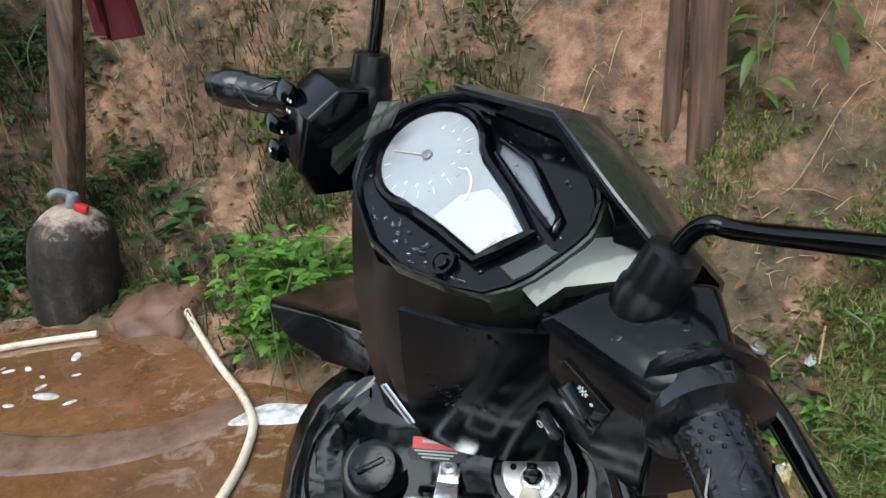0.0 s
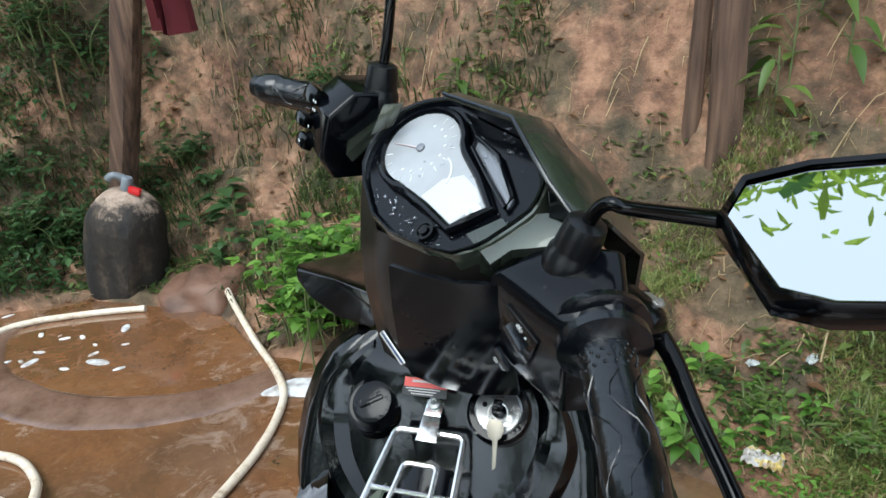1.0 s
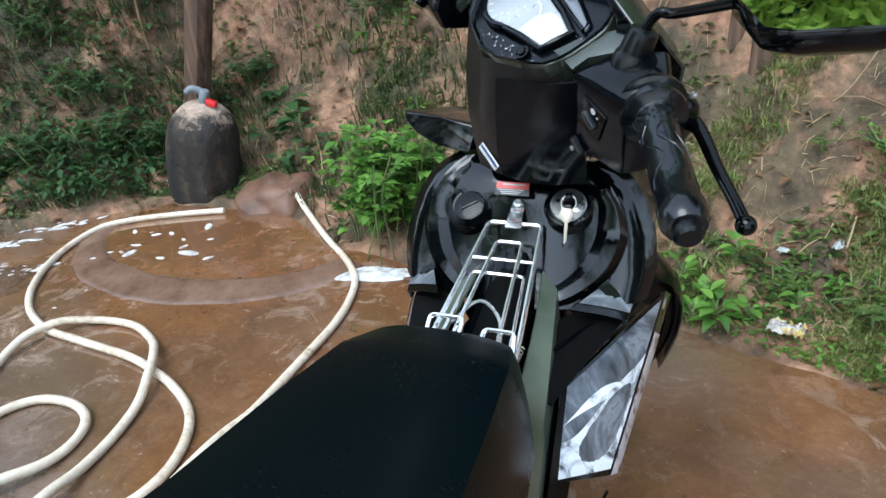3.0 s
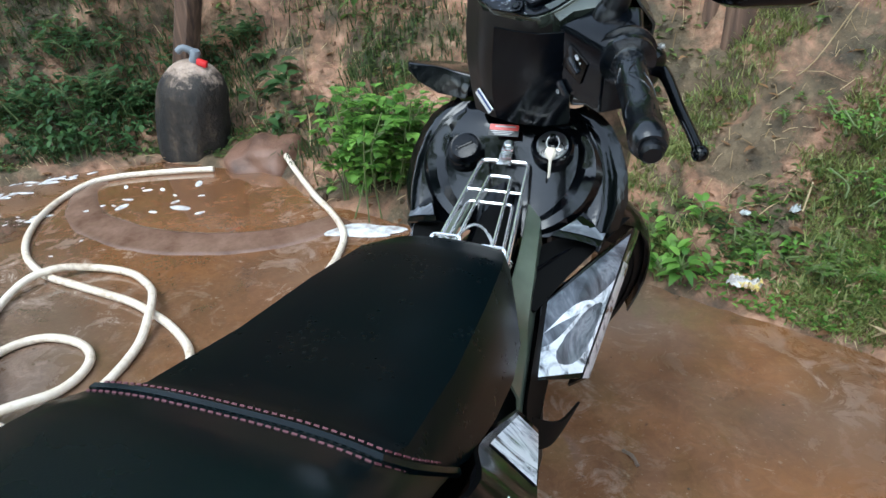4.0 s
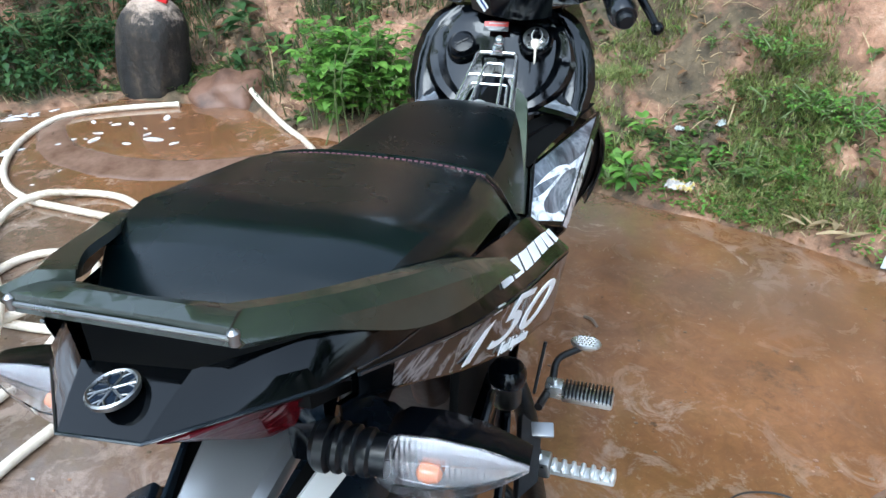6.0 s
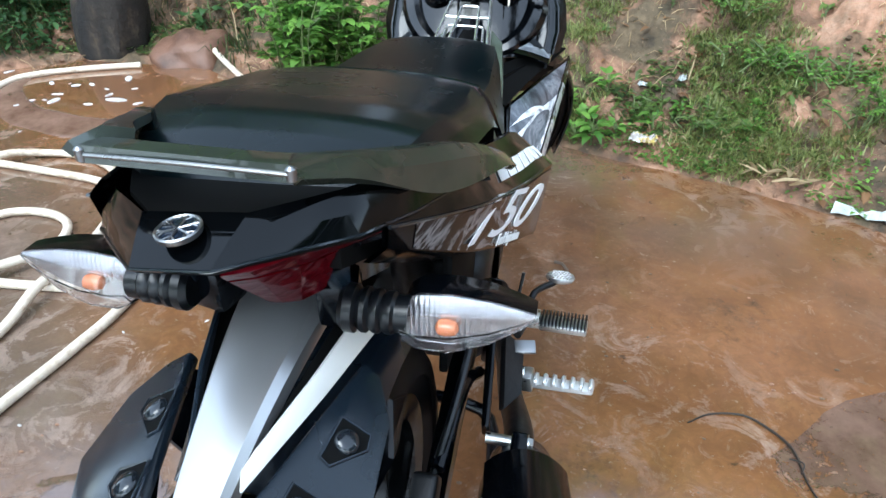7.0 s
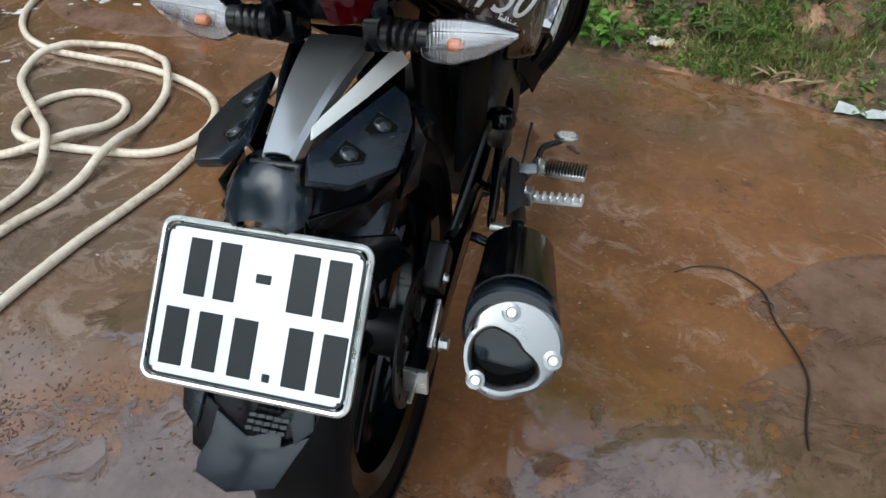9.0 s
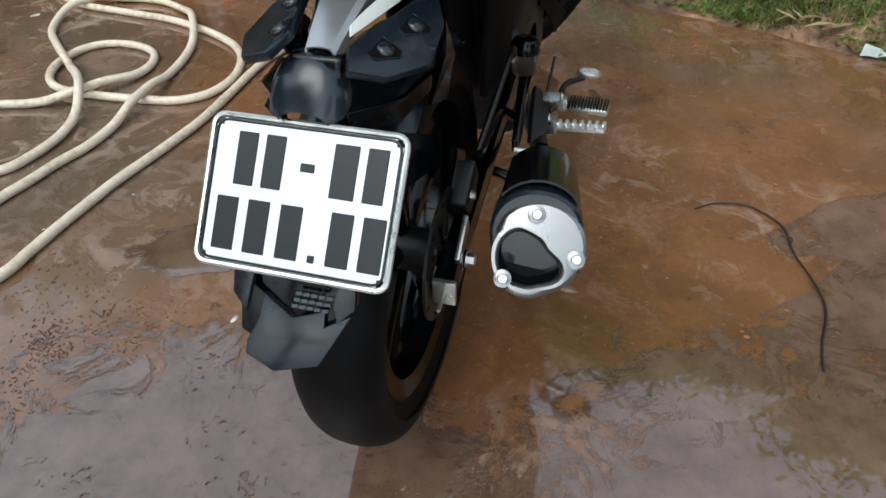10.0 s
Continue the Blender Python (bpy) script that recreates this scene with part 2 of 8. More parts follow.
SOIL = soil_mat()
MUD = mat("wet_clay_mud", (0.16, 0.075, 0.045), 0.6)
_f = tex(MUD, "Noise", 9, 6)
put(MUD, "Base Color", ramp(MUD, _f, [(0.3, (0.06, 0.028, 0.016)), (0.5, (0.13, 0.064, 0.038)), (0.7, (0.18, 0.095, 0.06))]))
bump(MUD, _f, 0.5, 0.03)
FOAMFLECK = mat("white_foam_and_flecks", (0.8, 0.82, 0.85), 0.5)
_f = tex(FOAMFLECK, "Noise", 30, 5)
put(FOAMFLECK, "Base Color", ramp(FOAMFLECK, _f, [(0.35, (0.3, 0.26, 0.24)), (0.6, (0.68, 0.69, 0.7))]))
bump(FOAMFLECK, tex(FOAMFLECK, "Voronoi", 120), 0.4, 0.003)


def leaf_mat(name, lo, hi, rough=0.45):
    m = mat(name, hi, rough)
    nt = m.node_tree
    info = m.node_tree.nodes.new("ShaderNodeNewGeometry")
    put(m, "Base Color", ramp(m, info.outputs["Random Per Island"], [(0.0, lo), (0.55, tuple((p + q) / 2 for p, q in zip(lo, hi))), (1.0, hi)]))
    col = nt.nodes["Principled BSDF"].inputs["Base Color"].links[0].from_socket
    tl, ms = nt.nodes.new("ShaderNodeBsdfTranslucent"), nt.nodes.new("ShaderNodeMixShader")
    nt.links.new(col, tl.inputs["Color"])
    ms.inputs[0].default_value = 0.45
    nt.links.new(nt.nodes["Principled BSDF"].outputs[0], ms.inputs[1])
    nt.links.new(tl.outputs[0], ms.inputs[2])
    nt.links.new(ms.outputs[0], nt.nodes["Material Output"].inputs["Surface"])
    return m


LEAF_T = leaf_mat("yellow_green_leaf", (0.12, 0.2, 0.03), (0.3, 0.42, 0.07))
LEAF_B = leaf_mat("bright_green_leaf", (0.06, 0.15, 0.022), (0.22, 0.4, 0.07))
LEAF_D = leaf_mat("dark_green_leaf", (0.03, 0.075, 0.025), (0.085, 0.16, 0.05))
LEAF_W = leaf_mat("weed_leaf", (0.05, 0.11, 0.02), (0.16, 0.24, 0.05))
GRASSM = leaf_mat("grass_blade", (0.08, 0.115, 0.025), (0.34, 0.36, 0.12))
DRY = leaf_mat("dry_straw", (0.2, 0.13, 0.06), (0.55, 0.43, 0.25), 0.8)
DEADLEAF = leaf_mat("dead_brown_leaf", (0.13, 0.06, 0.025), (0.36, 0.2, 0.09), 0.75)
STEMM = mat("green_stem", (0.09, 0.12, 0.035), 0.6)
WOOD = mat("weathered_wood", (0.2, 0.12, 0.07), 0.8)
_w = WOOD.node_tree.nodes.new("ShaderNodeTexNoise")
_mp = WOOD.node_tree.nodes.new("ShaderNodeMapping")
_c = WOOD.node_tree.nodes.new("ShaderNodeTexCoord")
_mp.inputs["Scale"].default_value = (16, 16, 1.2)
WOOD.node_tree.links.new(_c.outputs["Object"], _mp.inputs["Vector"])
WOOD.node_tree.links.new(_mp.outputs[0], _w.inputs["Vector"])
_w.inputs["Scale"].default_value, _w.inputs["Detail"].default_value = 2.5, 7
put(WOOD, "Base Color", ramp(WOOD, _w.outputs[0], [(0.3, (0.03, 0.017, 0.011)), (0.5, (0.085, 0.047, 0.029)), (0.7, (0.16, 0.096, 0.06))]))
bump(WOOD, _w.outputs[0], 0.9, 0.012)
STUMPM = mat("dark_stained_concrete_block", (0.1, 0.07, 0.05), 0.75)
_f = mix(STUMPM, 0.4, tex(STUMPM, "Noise", 6, 6, 0.7), tex(STUMPM, "Noise", 34, 5))
_mp = STUMPM.node_tree.nodes.new("ShaderNodeMapping")
_co = STUMPM.node_tree.nodes.new("ShaderNodeTexCoord")
_mp.inputs["Scale"].default_value = (14, 14, 2.2)
STUMPM.node_tree.links.new(_co.outputs["Object"], _mp.inputs["Vector"])
_w = STUMPM.node_tree.nodes.new("ShaderNodeTexNoise")
_w.inputs["Scale"].default_value, _w.inputs["Detail"].default_value = 1.0, 6
STUMPM.node_tree.links.new(_mp.outputs[0], _w.inputs["Vector"])
_st = mix(STUMPM, 0.55, _f, _w.outputs[0])
_se = STUMPM.node_tree.nodes.new("ShaderNodeSeparateXYZ")
STUMPM.node_tree.links.new(_co.outputs["Object"], _se.inputs[0])
# pale above a ragged height, dark and streaked below it
_top = ramp(STUMPM, mix(STUMPM, 0.3, _se.outputs[2], tex(STUMPM, "Noise", 7, 5, 0.7)), [(0.43, 0.0), (0.47, 1.0)])
put(STUMPM, "Base Color", mix(STUMPM, _top,
    ramp(STUMPM, _st, [(0.42, (0.005, 0.004, 0.0035)), (0.53, (0.018, 0.013, 0.009)), (0.6, (0.06, 0.042, 0.027)), (0.7, (0.13, 0.092, 0.06))]),
    ramp(STUMPM, _f, [(0.35, (0.12, 0.085, 0.06)), (0.5, (0.3, 0.22, 0.165)), (0.7, (0.45, 0.35, 0.28))])))
bump(STUMPM, _f, 0.9, 0.02)
PLASTICBAG = mat("pale_plastic_film", (0.55, 0.62, 0.62), 0.3)
put(PLASTICBAG, "Base Color", ramp(PLASTICBAG, tex(PLASTICBAG, "Noise", 14, 4), [(0.35, (0.3, 0.32, 0.31)), (0.65, (0.6, 0.62, 0.61))]))
WRAPPER = mat("crumpled_snack_wrapper", (0.5, 0.45, 0.4), 0.3)
put(WRAPPER, "Base Color", ramp(WRAPPER, tex(WRAPPER, "Noise", 26, 2), [(0.4, (0.3, 0.27, 0.24)), (0.5, (0.42, 0.4, 0.37)), (0.58, (0.46, 0.34, 0.07)), (0.68, (0.26, 0.2, 0.17))]))
ROCK = mat("dark_mossy_rock", (0.06, 0.055, 0.05), 0.8)
_f = mix(ROCK, 0.5, tex(ROCK, "Noise", 4, 6, 0.7), tex(ROCK, "Noise", 18, 5, 0.7))
put(ROCK, "Base Color", ramp(ROCK, _f, [(0.36, (0.014, 0.013, 0.012)), (0.52, (0.05, 0.045, 0.042)), (0.66, (0.11, 0.1, 0.085))]))
bump(ROCK, _f, 0.8, 0.03)
PUDDLE = mat("thin_muddy_water", (0.13, 0.07, 0.045), 0.03, 0.0, 0.6, spec=1.0)
put(PUDDLE, "Base Color", ramp(PUDDLE, tex(PUDDLE, "Noise", 9, 6, 0.7), [(0.35, (0.085, 0.047, 0.03)), (0.65, (0.16, 0.098, 0.07))]))
_co = PUDDLE.node_tree.nodes.new("ShaderNodeTexCoord")
_vm = PUDDLE.node_tree.nodes.new("ShaderNodeVectorMath")
_vm.operation, _vm.inputs[1].default_value = "MULTIPLY_ADD", (1, 1, 0)
_vm.inputs[2].default_value = (-0.5, -0.5, 0)
_ln = PUDDLE.node_tree.nodes.new("ShaderNodeVectorMath")
_ln.operation = "LENGTH"
PUDDLE.node_tree.links.new(_co.outputs["Generated"], _vm.inputs[0])
PUDDLE.node_tree.links.new(_vm.outputs[0], _ln.inputs[0])
_far = mix(PUDDLE, 0.55, _ln.outputs["Value"], tex(PUDDLE, "Noise", 6, 8, 0.78, "Object", 1.2))
_edge = ramp(PUDDLE, _far, [(0.43, 1.0), (0.46, 0.0)])
_wet = ramp(PUDDLE, mix(PUDDLE, 0.55, tex(PUDDLE, "Noise", 8, 6, 0.7, "Object", 0.6), tex(PUDDLE, "Noise", 75, 4, 0.7)), [(0.405, 0.0), (0.425, 1.0)])
put(PUDDLE, "Alpha", mix(PUDDLE, 1.0, _wet, _edge, "MULTIPLY"))
put(PUDDLE, "Roughness", ramp(PUDDLE, tex(PUDDLE, "Noise", 14, 6, 0.75), [(0.55, 0.02), (0.68, 0.16)]))
CLOTH = mat("dark_red_cloth", (0.12, 0.012, 0.018), 0.85)
bump(CLOTH, tex(CLOTH, "Noise", 80, 4), 0.4, 0.004)
TWIG = mat("wet_dark_twig", (0.022, 0.014, 0.009), 0.6)
BARK = mat("tree_bark", (0.12, 0.085, 0.06), 0.9)
bump(BARK, tex(BARK, "Noise", 20, 6), 0.8, 0.02)


# ---- mesh tools ----
STEER = Matrix.Translation((0, 0.845, 0.99)) @ Matrix.Rotation(radians(-43), 4, Vector((0, -0.438, 0.899))) @ Matrix.Translation((0, -0.845, -0.99))

# the front wheel stands a little less turned than the bars


def part(name, bm, material, parent=None, label="", smooth=38.0, at=None):
    """Links a bmesh as one mesh object, under a thing or a part."""
    me = bpy.data.meshes.new(name)
    bmesh.ops.recalc_face_normals(bm, faces=bm.faces[:])
    if at is not None:
        bm.transform(at)
    bm.to_mesh(me)
    bm.free()
    me.materials.append(material)
    if smooth:
        for p in me.polygons:
            p.use_smooth = True
        me.set_sharp_from_angle(angle=radians(smooth))
    ob = new(name, me)
    if parent is not None:
        ob.parent = parent
    if label:
        tagged(ob, label)
    return ob


def root(name, m, label, category, group="", kind=""):
    ob = new(name)
    ob.empty_display_size = 0.1
    ob.matrix_world = m
    return tagged(ob, label, category, group, kind)


def spline(pts, n=6, closed=False):
    """Points along a smooth curve through pts."""
    v = [Vector(p) for p in pts]
    k = len(v)
    out = []
    for i in range(k if closed else k - 1):
        if closed:
            a, b, c, d = v[i - 1], v[i], v[(i + 1) % k], v[(i + 2) % k]
        else:
            b, c = v[i], v[i + 1]
            a = v[i - 1] if i else b * 2 - c
            d = v[i + 2] if i + 2 < k else c * 2 - b
        for j in range(n):
            t = j / n
            out.append(0.5 * ((2 * b) + (c - a) * t + (2 * a - 5 * b + 4 * c - d) * t * t + (3 * b - a - 3 * c + d) * t ** 3))
    if not closed:
        out.append(v[-1])
    return out


def tube(pts, r, seg=8, n=5, closed=False, bm=None, raw=False):
    """A round bar along pts; r is one radius or one for each point."""
    bm = bm or bmesh.new()
    path = [Vector(p) for p in pts] if raw else spline(pts, n, closed)
    k = len(path)
    if isinstance(r, (int, float)):
        rad = [r] * k
    else:
        rad = list(np.interp(np.linspace(0, len(r) - 1, k), range(len(r)), r))
    up = Vector((0.13, 0.21, 0.97))
    rings = []
    for i, p in enumerate(path):
        d = (path[(i + 1) % k] - path[i - 1]) if closed or 0 < i < k - 1 else (path[1] - path[0] if i == 0 else path[-1] - path[-2])
        d.normalize()
        side = d.cross(up)
        if side.length < 0.05:
            side = d.cross(Vector((1, 0.1, 0)))
        side.normalize()
        up = side.cross(d).normalized()
        rings.append([bm.verts.new(p + (side * math.cos(a) + up * math.sin(a)) * rad[i]) for a in [2 * math.pi * j / seg for j in range(seg)]])
    for i in range(k if closed else k - 1):
        a, b = rings[i], rings[(i + 1) % k]
        for j in range(seg):
            bm.faces.new((a[j], a[(j + 1) % seg], b[(j + 1) % seg], b[j]))
    if not closed:
        bm.faces.new(rings[0][::-1])
        bm.faces.new(rings[-1])
    return bm


def lathe(profile, seg=28, a="z", at=None, bm=None, cap=True):
    """Turns (radius, height) pairs round an axis."""
    bm = bm or bmesh.new()
    rings = []
    for r, h in profile:
        ring = []
        for j in range(seg):
            t = 2 * math.pi * j / seg
            p = Vector((r * math.cos(t), r * math.sin(t), h))
            if a == "x":
                p = Vector((p.z, p.x, p.y))
            elif a == "y":
                p = Vector((p.y, p.z, p.x))
            ring.append(bm.verts.new(at @ p if at is not None else p))
        rings.append(ring)
    for p, q in zip(rings, rings[1:]):
        for j in range(seg):
            bm.faces.new((p[j], p[(j + 1) % seg], q[(j + 1) % seg], q[j]))
    if cap:
        bm.faces.new(rings[0][::-1])
        bm.faces.new(rings[-1])
    return bm


def loft(rows, closed=False, caps=False, bm=None):
    """Faces between rows of equally many points; closed joins each row's ends."""
    bm = bm or bmesh.new()
    vs = [[bm.verts.new(p) for p in row] for row in rows]
    k = len(rows[0])
    for a, b in zip(vs, vs[1:]):
        for j in range(k if closed else k - 1):
            bm.faces.new((a[j], a[(j + 1) % k], b[(j + 1) % k], b[j]))
    if caps:
        bm.faces.new(vs[0][::-1])
        bm.faces.new(vs[-1])
    return bm


def thicken(bm, t):
    bmesh.ops.recalc_face_normals(bm, faces=bm.faces[:])
    bmesh.ops.solidify(bm, geom=bm.faces[:], thickness=t)
    return bm


def shell(rows, off):
    """A moulded skin through rows, with an inner face moved by off."""
    o = Vector(off)
    inner = [[Vector(p) + o for p in r] for r in rows]
    return loft(list(rows) + inner[::-1] + [rows[0]])


def plate(outline, t, bevel=0.0, bm=None, seg=2):
    """A flat or slightly bent plate with this outline, t thick against its normal."""
    own = bmesh.new()
    vs = [own.verts.new(p) for p in outline]
    f = own.faces.new(vs)
    n = f.normal if f.normal.length else Vector((0, 0, 1))
    own.normal_update()
    n = f.normal.copy()
    r = bmesh.ops.extrude_face_region(own, geom=[f])
    bmesh.ops.translate(own, vec=n * t, verts=[g for g in r["geom"] if isinstance(g, bmesh.types.BMVert)])
    if bevel:
        bmesh.ops.bevel(own, geom=own.edges[:], offset=bevel, segments=seg, affect="EDGES", profile=0.6)
    if bm is None:
        return own
    me = bpy.data.meshes.new("tmp")
    own.to_mesh(me)
    own.free()
    bm.from_mesh(me)
    bpy.data.meshes.remove(me)
    return bm


def block(sx, sy, sz, at=None, bevel=0.0, bm=None, seg=2):
    own = bmesh.new()
    bmesh.ops.create_cube(own, size=1.0, matrix=Matrix.Diagonal((sx, sy, sz, 1)))
    if bevel:
        bmesh.ops.bevel(own, geom=own.edges[:], offset=bevel, segments=seg, affect="EDGES", profile=0.6)
    if at is not None:
        own.transform(at)
    if bm is None:
        return own
    me = bpy.data.meshes.new("tmp")
    own.to_mesh(me)
    own.free()
    bm.from_mesh(me)
    bpy.data.meshes.remove(me)
    return bm


def rounder(ob, levels=2):
    """Softens a moulded part."""
    md = ob.modifiers.new("soft", "SUBSURF")
    md.levels = md.render_levels = levels
    return ob


def hexbolt(p, d, r, h=0.006):
    """A hexagon bolt head with a washer at p, looking along d."""
    m = Matrix.Translation(p) @ Vector(d).to_track_quat("Z", "Y").to_matrix().to_4x4()
    bm = lathe([(r * 1.35, 0), (r * 1.35, 0.0015)], 16, "z", m)
    lathe([(r, 0.0015), (r, h), (r * 0.8, h + 0.001)], 6, "z", m, bm)
    return bm


# ---- the place: slab, bank, ground ----
FOOT_X = [-9, -3.2, -2.55, -2.42, -2.25, -2.04, -1.64, -1.38, -1.05, -0.78, -0.3, 0.0, 0.24, 0.43, 0.6, 0.77, 0.92, 1.14, 1.6, 2.6, 9]
FOOT_Y = [1.3, 1.6, 1.82, 1.97, 2.12, 2.25, 2.27, 2.26, 2.03, 2.0, 1.92, 1.85, 1.79, 1.715, 1.665, 1.595, 1.525, 1.4, 1.2, 0.95, 0.3]
RISE_D = [-0.3, 0, 0.1, 0.35, 0.6, 0.75, 0.9, 1.05, 1.4, 2.2, 4, 9]
RISE_Z = [-0.05, -0.015, 0.035, 0.12, 0.27, 0.4, 0.66, 0.98, 1.75, 3.0, 3.7, 4.4]


def foot(x):
    return float(np.interp(x, FOOT_X, FOOT_Y))


def bank_z(x, y):
    d = y - foot(x)
    z = float(np.interp(d, RISE_D, RISE_Z))
    k = min(1.0, max(0.0, (d + 0.02) / 0.35))
    p = Vector((x, y, z))
    n = noise.fractal(p * 2.3, 0.8, 2.1, 4) * 0.10 + noise.fractal(p * 9.0, 0.7, 2.1, 3) * 0.03 + abs(noise.noise(p * 5.1)) * 0.05
    crag = (0.5 - abs(noise.noise(p * 6.3 + Vector((3, 1, 7))))) * 0.05 + (0.5 - abs(noise.noise(p * 14.0))) * 0.022
    return z + (n + crag) * k + 0.009 * noise.noise(p * 24) * max(k, 0.4)


def build_ground():
    bm = bmesh.new()
    bmesh.ops.create_grid(bm, x_segments=24, y_segments=24, size=400)
    bmesh.ops.translate(bm, vec=(0, 0, -0.06), verts=bm.verts[:])
    tagged(part("ground", bm, SOIL, smooth=0), "red clay ground that runs to the horizon", "ground", kind="structure")


def build_bank():
    xs = np.concatenate([np.linspace(-9, -3.4, 40), np.linspace(-3.35, 1.9, 400), np.linspace(1.95, 7, 40)])
    ds = np.concatenate([np.linspace(-0.16, 1.5, 150), np.linspace(1.55, 9, 45)])
    rows = []
    for d in ds:
        rows.append([(x, foot(x) + d, bank_z(x, foot(x) + d)) for x in xs])
    tagged(part("earth_bank", loft(rows), SOIL, smooth=80), "eroded red clay bank with moss and roots", "bank", kind="structure")


def slab_z(x, y):
    """Height of the slab: a slightly raised washing place with a sloping edge."""
    dx, dy = (x + 1.5) / 0.56, (y - 2.05) / 0.36
    r = math.sqrt(dx * dx + dy * dy)
    lip = 1 / (1 + math.exp(min(60.0, (r - 1.17) * 22)))
    return 0.016 * lip + 0.003 * noise.noise(Vector((x * 1.3, y * 1.3, 0)))


def build_slab():
    xs = np.concatenate([np.linspace(-9, -3.1, 16), np.linspace(-3, 1.8, 150), np.linspace(1.9, 9, 20)])
    rows = []
    for s in np.concatenate([np.linspace(0, 0.55, 30), np.linspace(0.56, 1, 90)]):
        row = []
        for x in xs:
            edge = foot(x) + 0.02 + 0.018 * noise.noise(Vector((x * 4.5, 3, 0))) + 0.01 * noise.noise(Vector((x * 19, 7, 0)))
            y = -9 + (edge + 9) * s
            row.append((x, y, slab_z(x, y)))
        rows.append(row)
    bm = loft(rows)
    last = [v for v in bm.verts][-len(xs):]
    low = [bm.verts.new((v.co.x, v.co.y + 0.004, -0.05)) for v in last]
    for i in range(len(xs) - 1):
        bm.faces.new((last[i], last[i + 1], low[i + 1], low[i]))
    tagged(part("concrete_slab", bm, CONCRETE, smooth=60), "wet concrete yard stained red-brown by mud", "yard", kind="structure")


build_ground()
build_bank()
build_slab()


def blob(name, x, y, z, sx, sy, h, material, label, category, seed=0, kind="", turn=0.0):
    """A low flat pool or patch with an uneven rim."""
    bm = bmesh.new()
    k, rings = 28, []
    for q, hh in ((1.0, 0.0), (0.93, 0.7), (0.6, 1.0), (0.25, 1.0)):
        ring = []
        for j in range(k):
            a = 2 * math.pi * j / k
            w = q * (1 + 0.42 * noise.noise(Vector((math.cos(a) * 1.7, math.sin(a) * 1.7, seed))))
            px, py = sx * w * math.cos(a), sy * w * math.sin(a)
            ring.append(bm.verts.new((px, py, h * hh)))
        rings.append(ring)
    for a, b in zip(rings, rings[1:]):
        for j in range(k):
            bm.faces.new((a[j], a[(j + 1) % k], b[(j + 1) % k], b[j]))
    bm.faces.new(rings[-1])
    ob = part(name, bm, material, at=Matrix.Rotation(turn, 4, "Z"))
    ob.location = (x, y, z)
    return tagged(ob, label, category, kind=kind)


# soap foam left from washing
blob("soap_foam", -0.83, 1.9, slab_z(-0.83, 1.9) + 0.001, 0.2, 0.045, 0.008, FOAMFLECK, "white soap foam spilling off the washing place", "foam", 3, "stuff", 0.25)
random.seed(4)
bm = bmesh.new()
for k in range(46):
    if k < 16:
        x, y, s = random.uniform(-1.95, -1.3), random.uniform(1.78, 2.1), random.choice([0.006, 0.01, 0.014, 0.022])
    elif k < 30:
        x, y, s = random.uniform(-2.5, -1.75), random.uniform(1.2, 1.75), random.choice([0.006, 0.012, 0.02])
    else:
        x, y, s = random.uniform(-1.1, -0.3), random.uniform(-0.6, 1.3), random.choice([0.003, 0.004, 0.007])
    m = Matrix.Translation((x, y, slab_z(x, y) + 0.001)) @ Matrix.Rotation(random.random() * 3, 4, "Z") @ Matrix.Diagonal((1.5, 0.7, 0.25, 1))
    lathe([(s, 0), (s * 0.9, s * 0.4), (s * 0.4, s * 0.8)], 9, "z", m, bm)
m = Matrix.Translation((-1.56, 1.87, slab_z(-1.56, 1.87) + 0.001)) @ Matrix.Diagonal((2.0, 0.8, 0.2, 1))
lathe([(0.024, 0), (0.02, 0.012), (0.008, 0.02)], 12, "z", m, bm)
# clusters of flat, stretched white flecks towards the slab's left
for k in range(90):
    cx, cy = random.choice(((-2.47, 1.74), (-2.36, 1.98), (-2.12, 1.62), (-2.3, 1.55)))
    d = random.gauss(0, 0.075)
    x, y, s = cx + d * 0.75 + random.gauss(0, 0.02), cy + d * 0.65 + random.gauss(0, 0.02), random.uniform(0.004, 0.016)
    m = Matrix.Translation((x, y, slab_z(x, y) + 0.001)) @ Matrix.Rotation(0.7 + random.gauss(0, 0.3), 4, "Z") @ Matrix.Diagonal((1.9, 0.7, 0.15, 1))
    lathe([(s, 0), (s * 0.9, s * 0.4), (s * 0.4, s * 0.8)], 9, "z", m, bm)
tagged(part("white_flecks", bm, FOAMFLECK), "small flat white flecks on the wet slab", "foam", kind="stuff")

# the clay mound between the block and the bush
bm = bmesh.new()
bmesh.ops.create_icosphere(bm, subdivisions=4, radius=1.0)
for v in bm.verts:
    v.co = Vector((v.co.x * 0.21, v.co.y * 0.2, v.co.z * 0.135)) * (1 + 0.22 * noise.noise(v.co * 1.8) + 0.03 * noise.noise(v.co * 6))
ob = tagged(part("clay_mound", bm, MUD), "smooth wet red clay mound at the bank's foot", "earth", kind="structure")
ob.location = (-1.5, 2.45, 0.0)


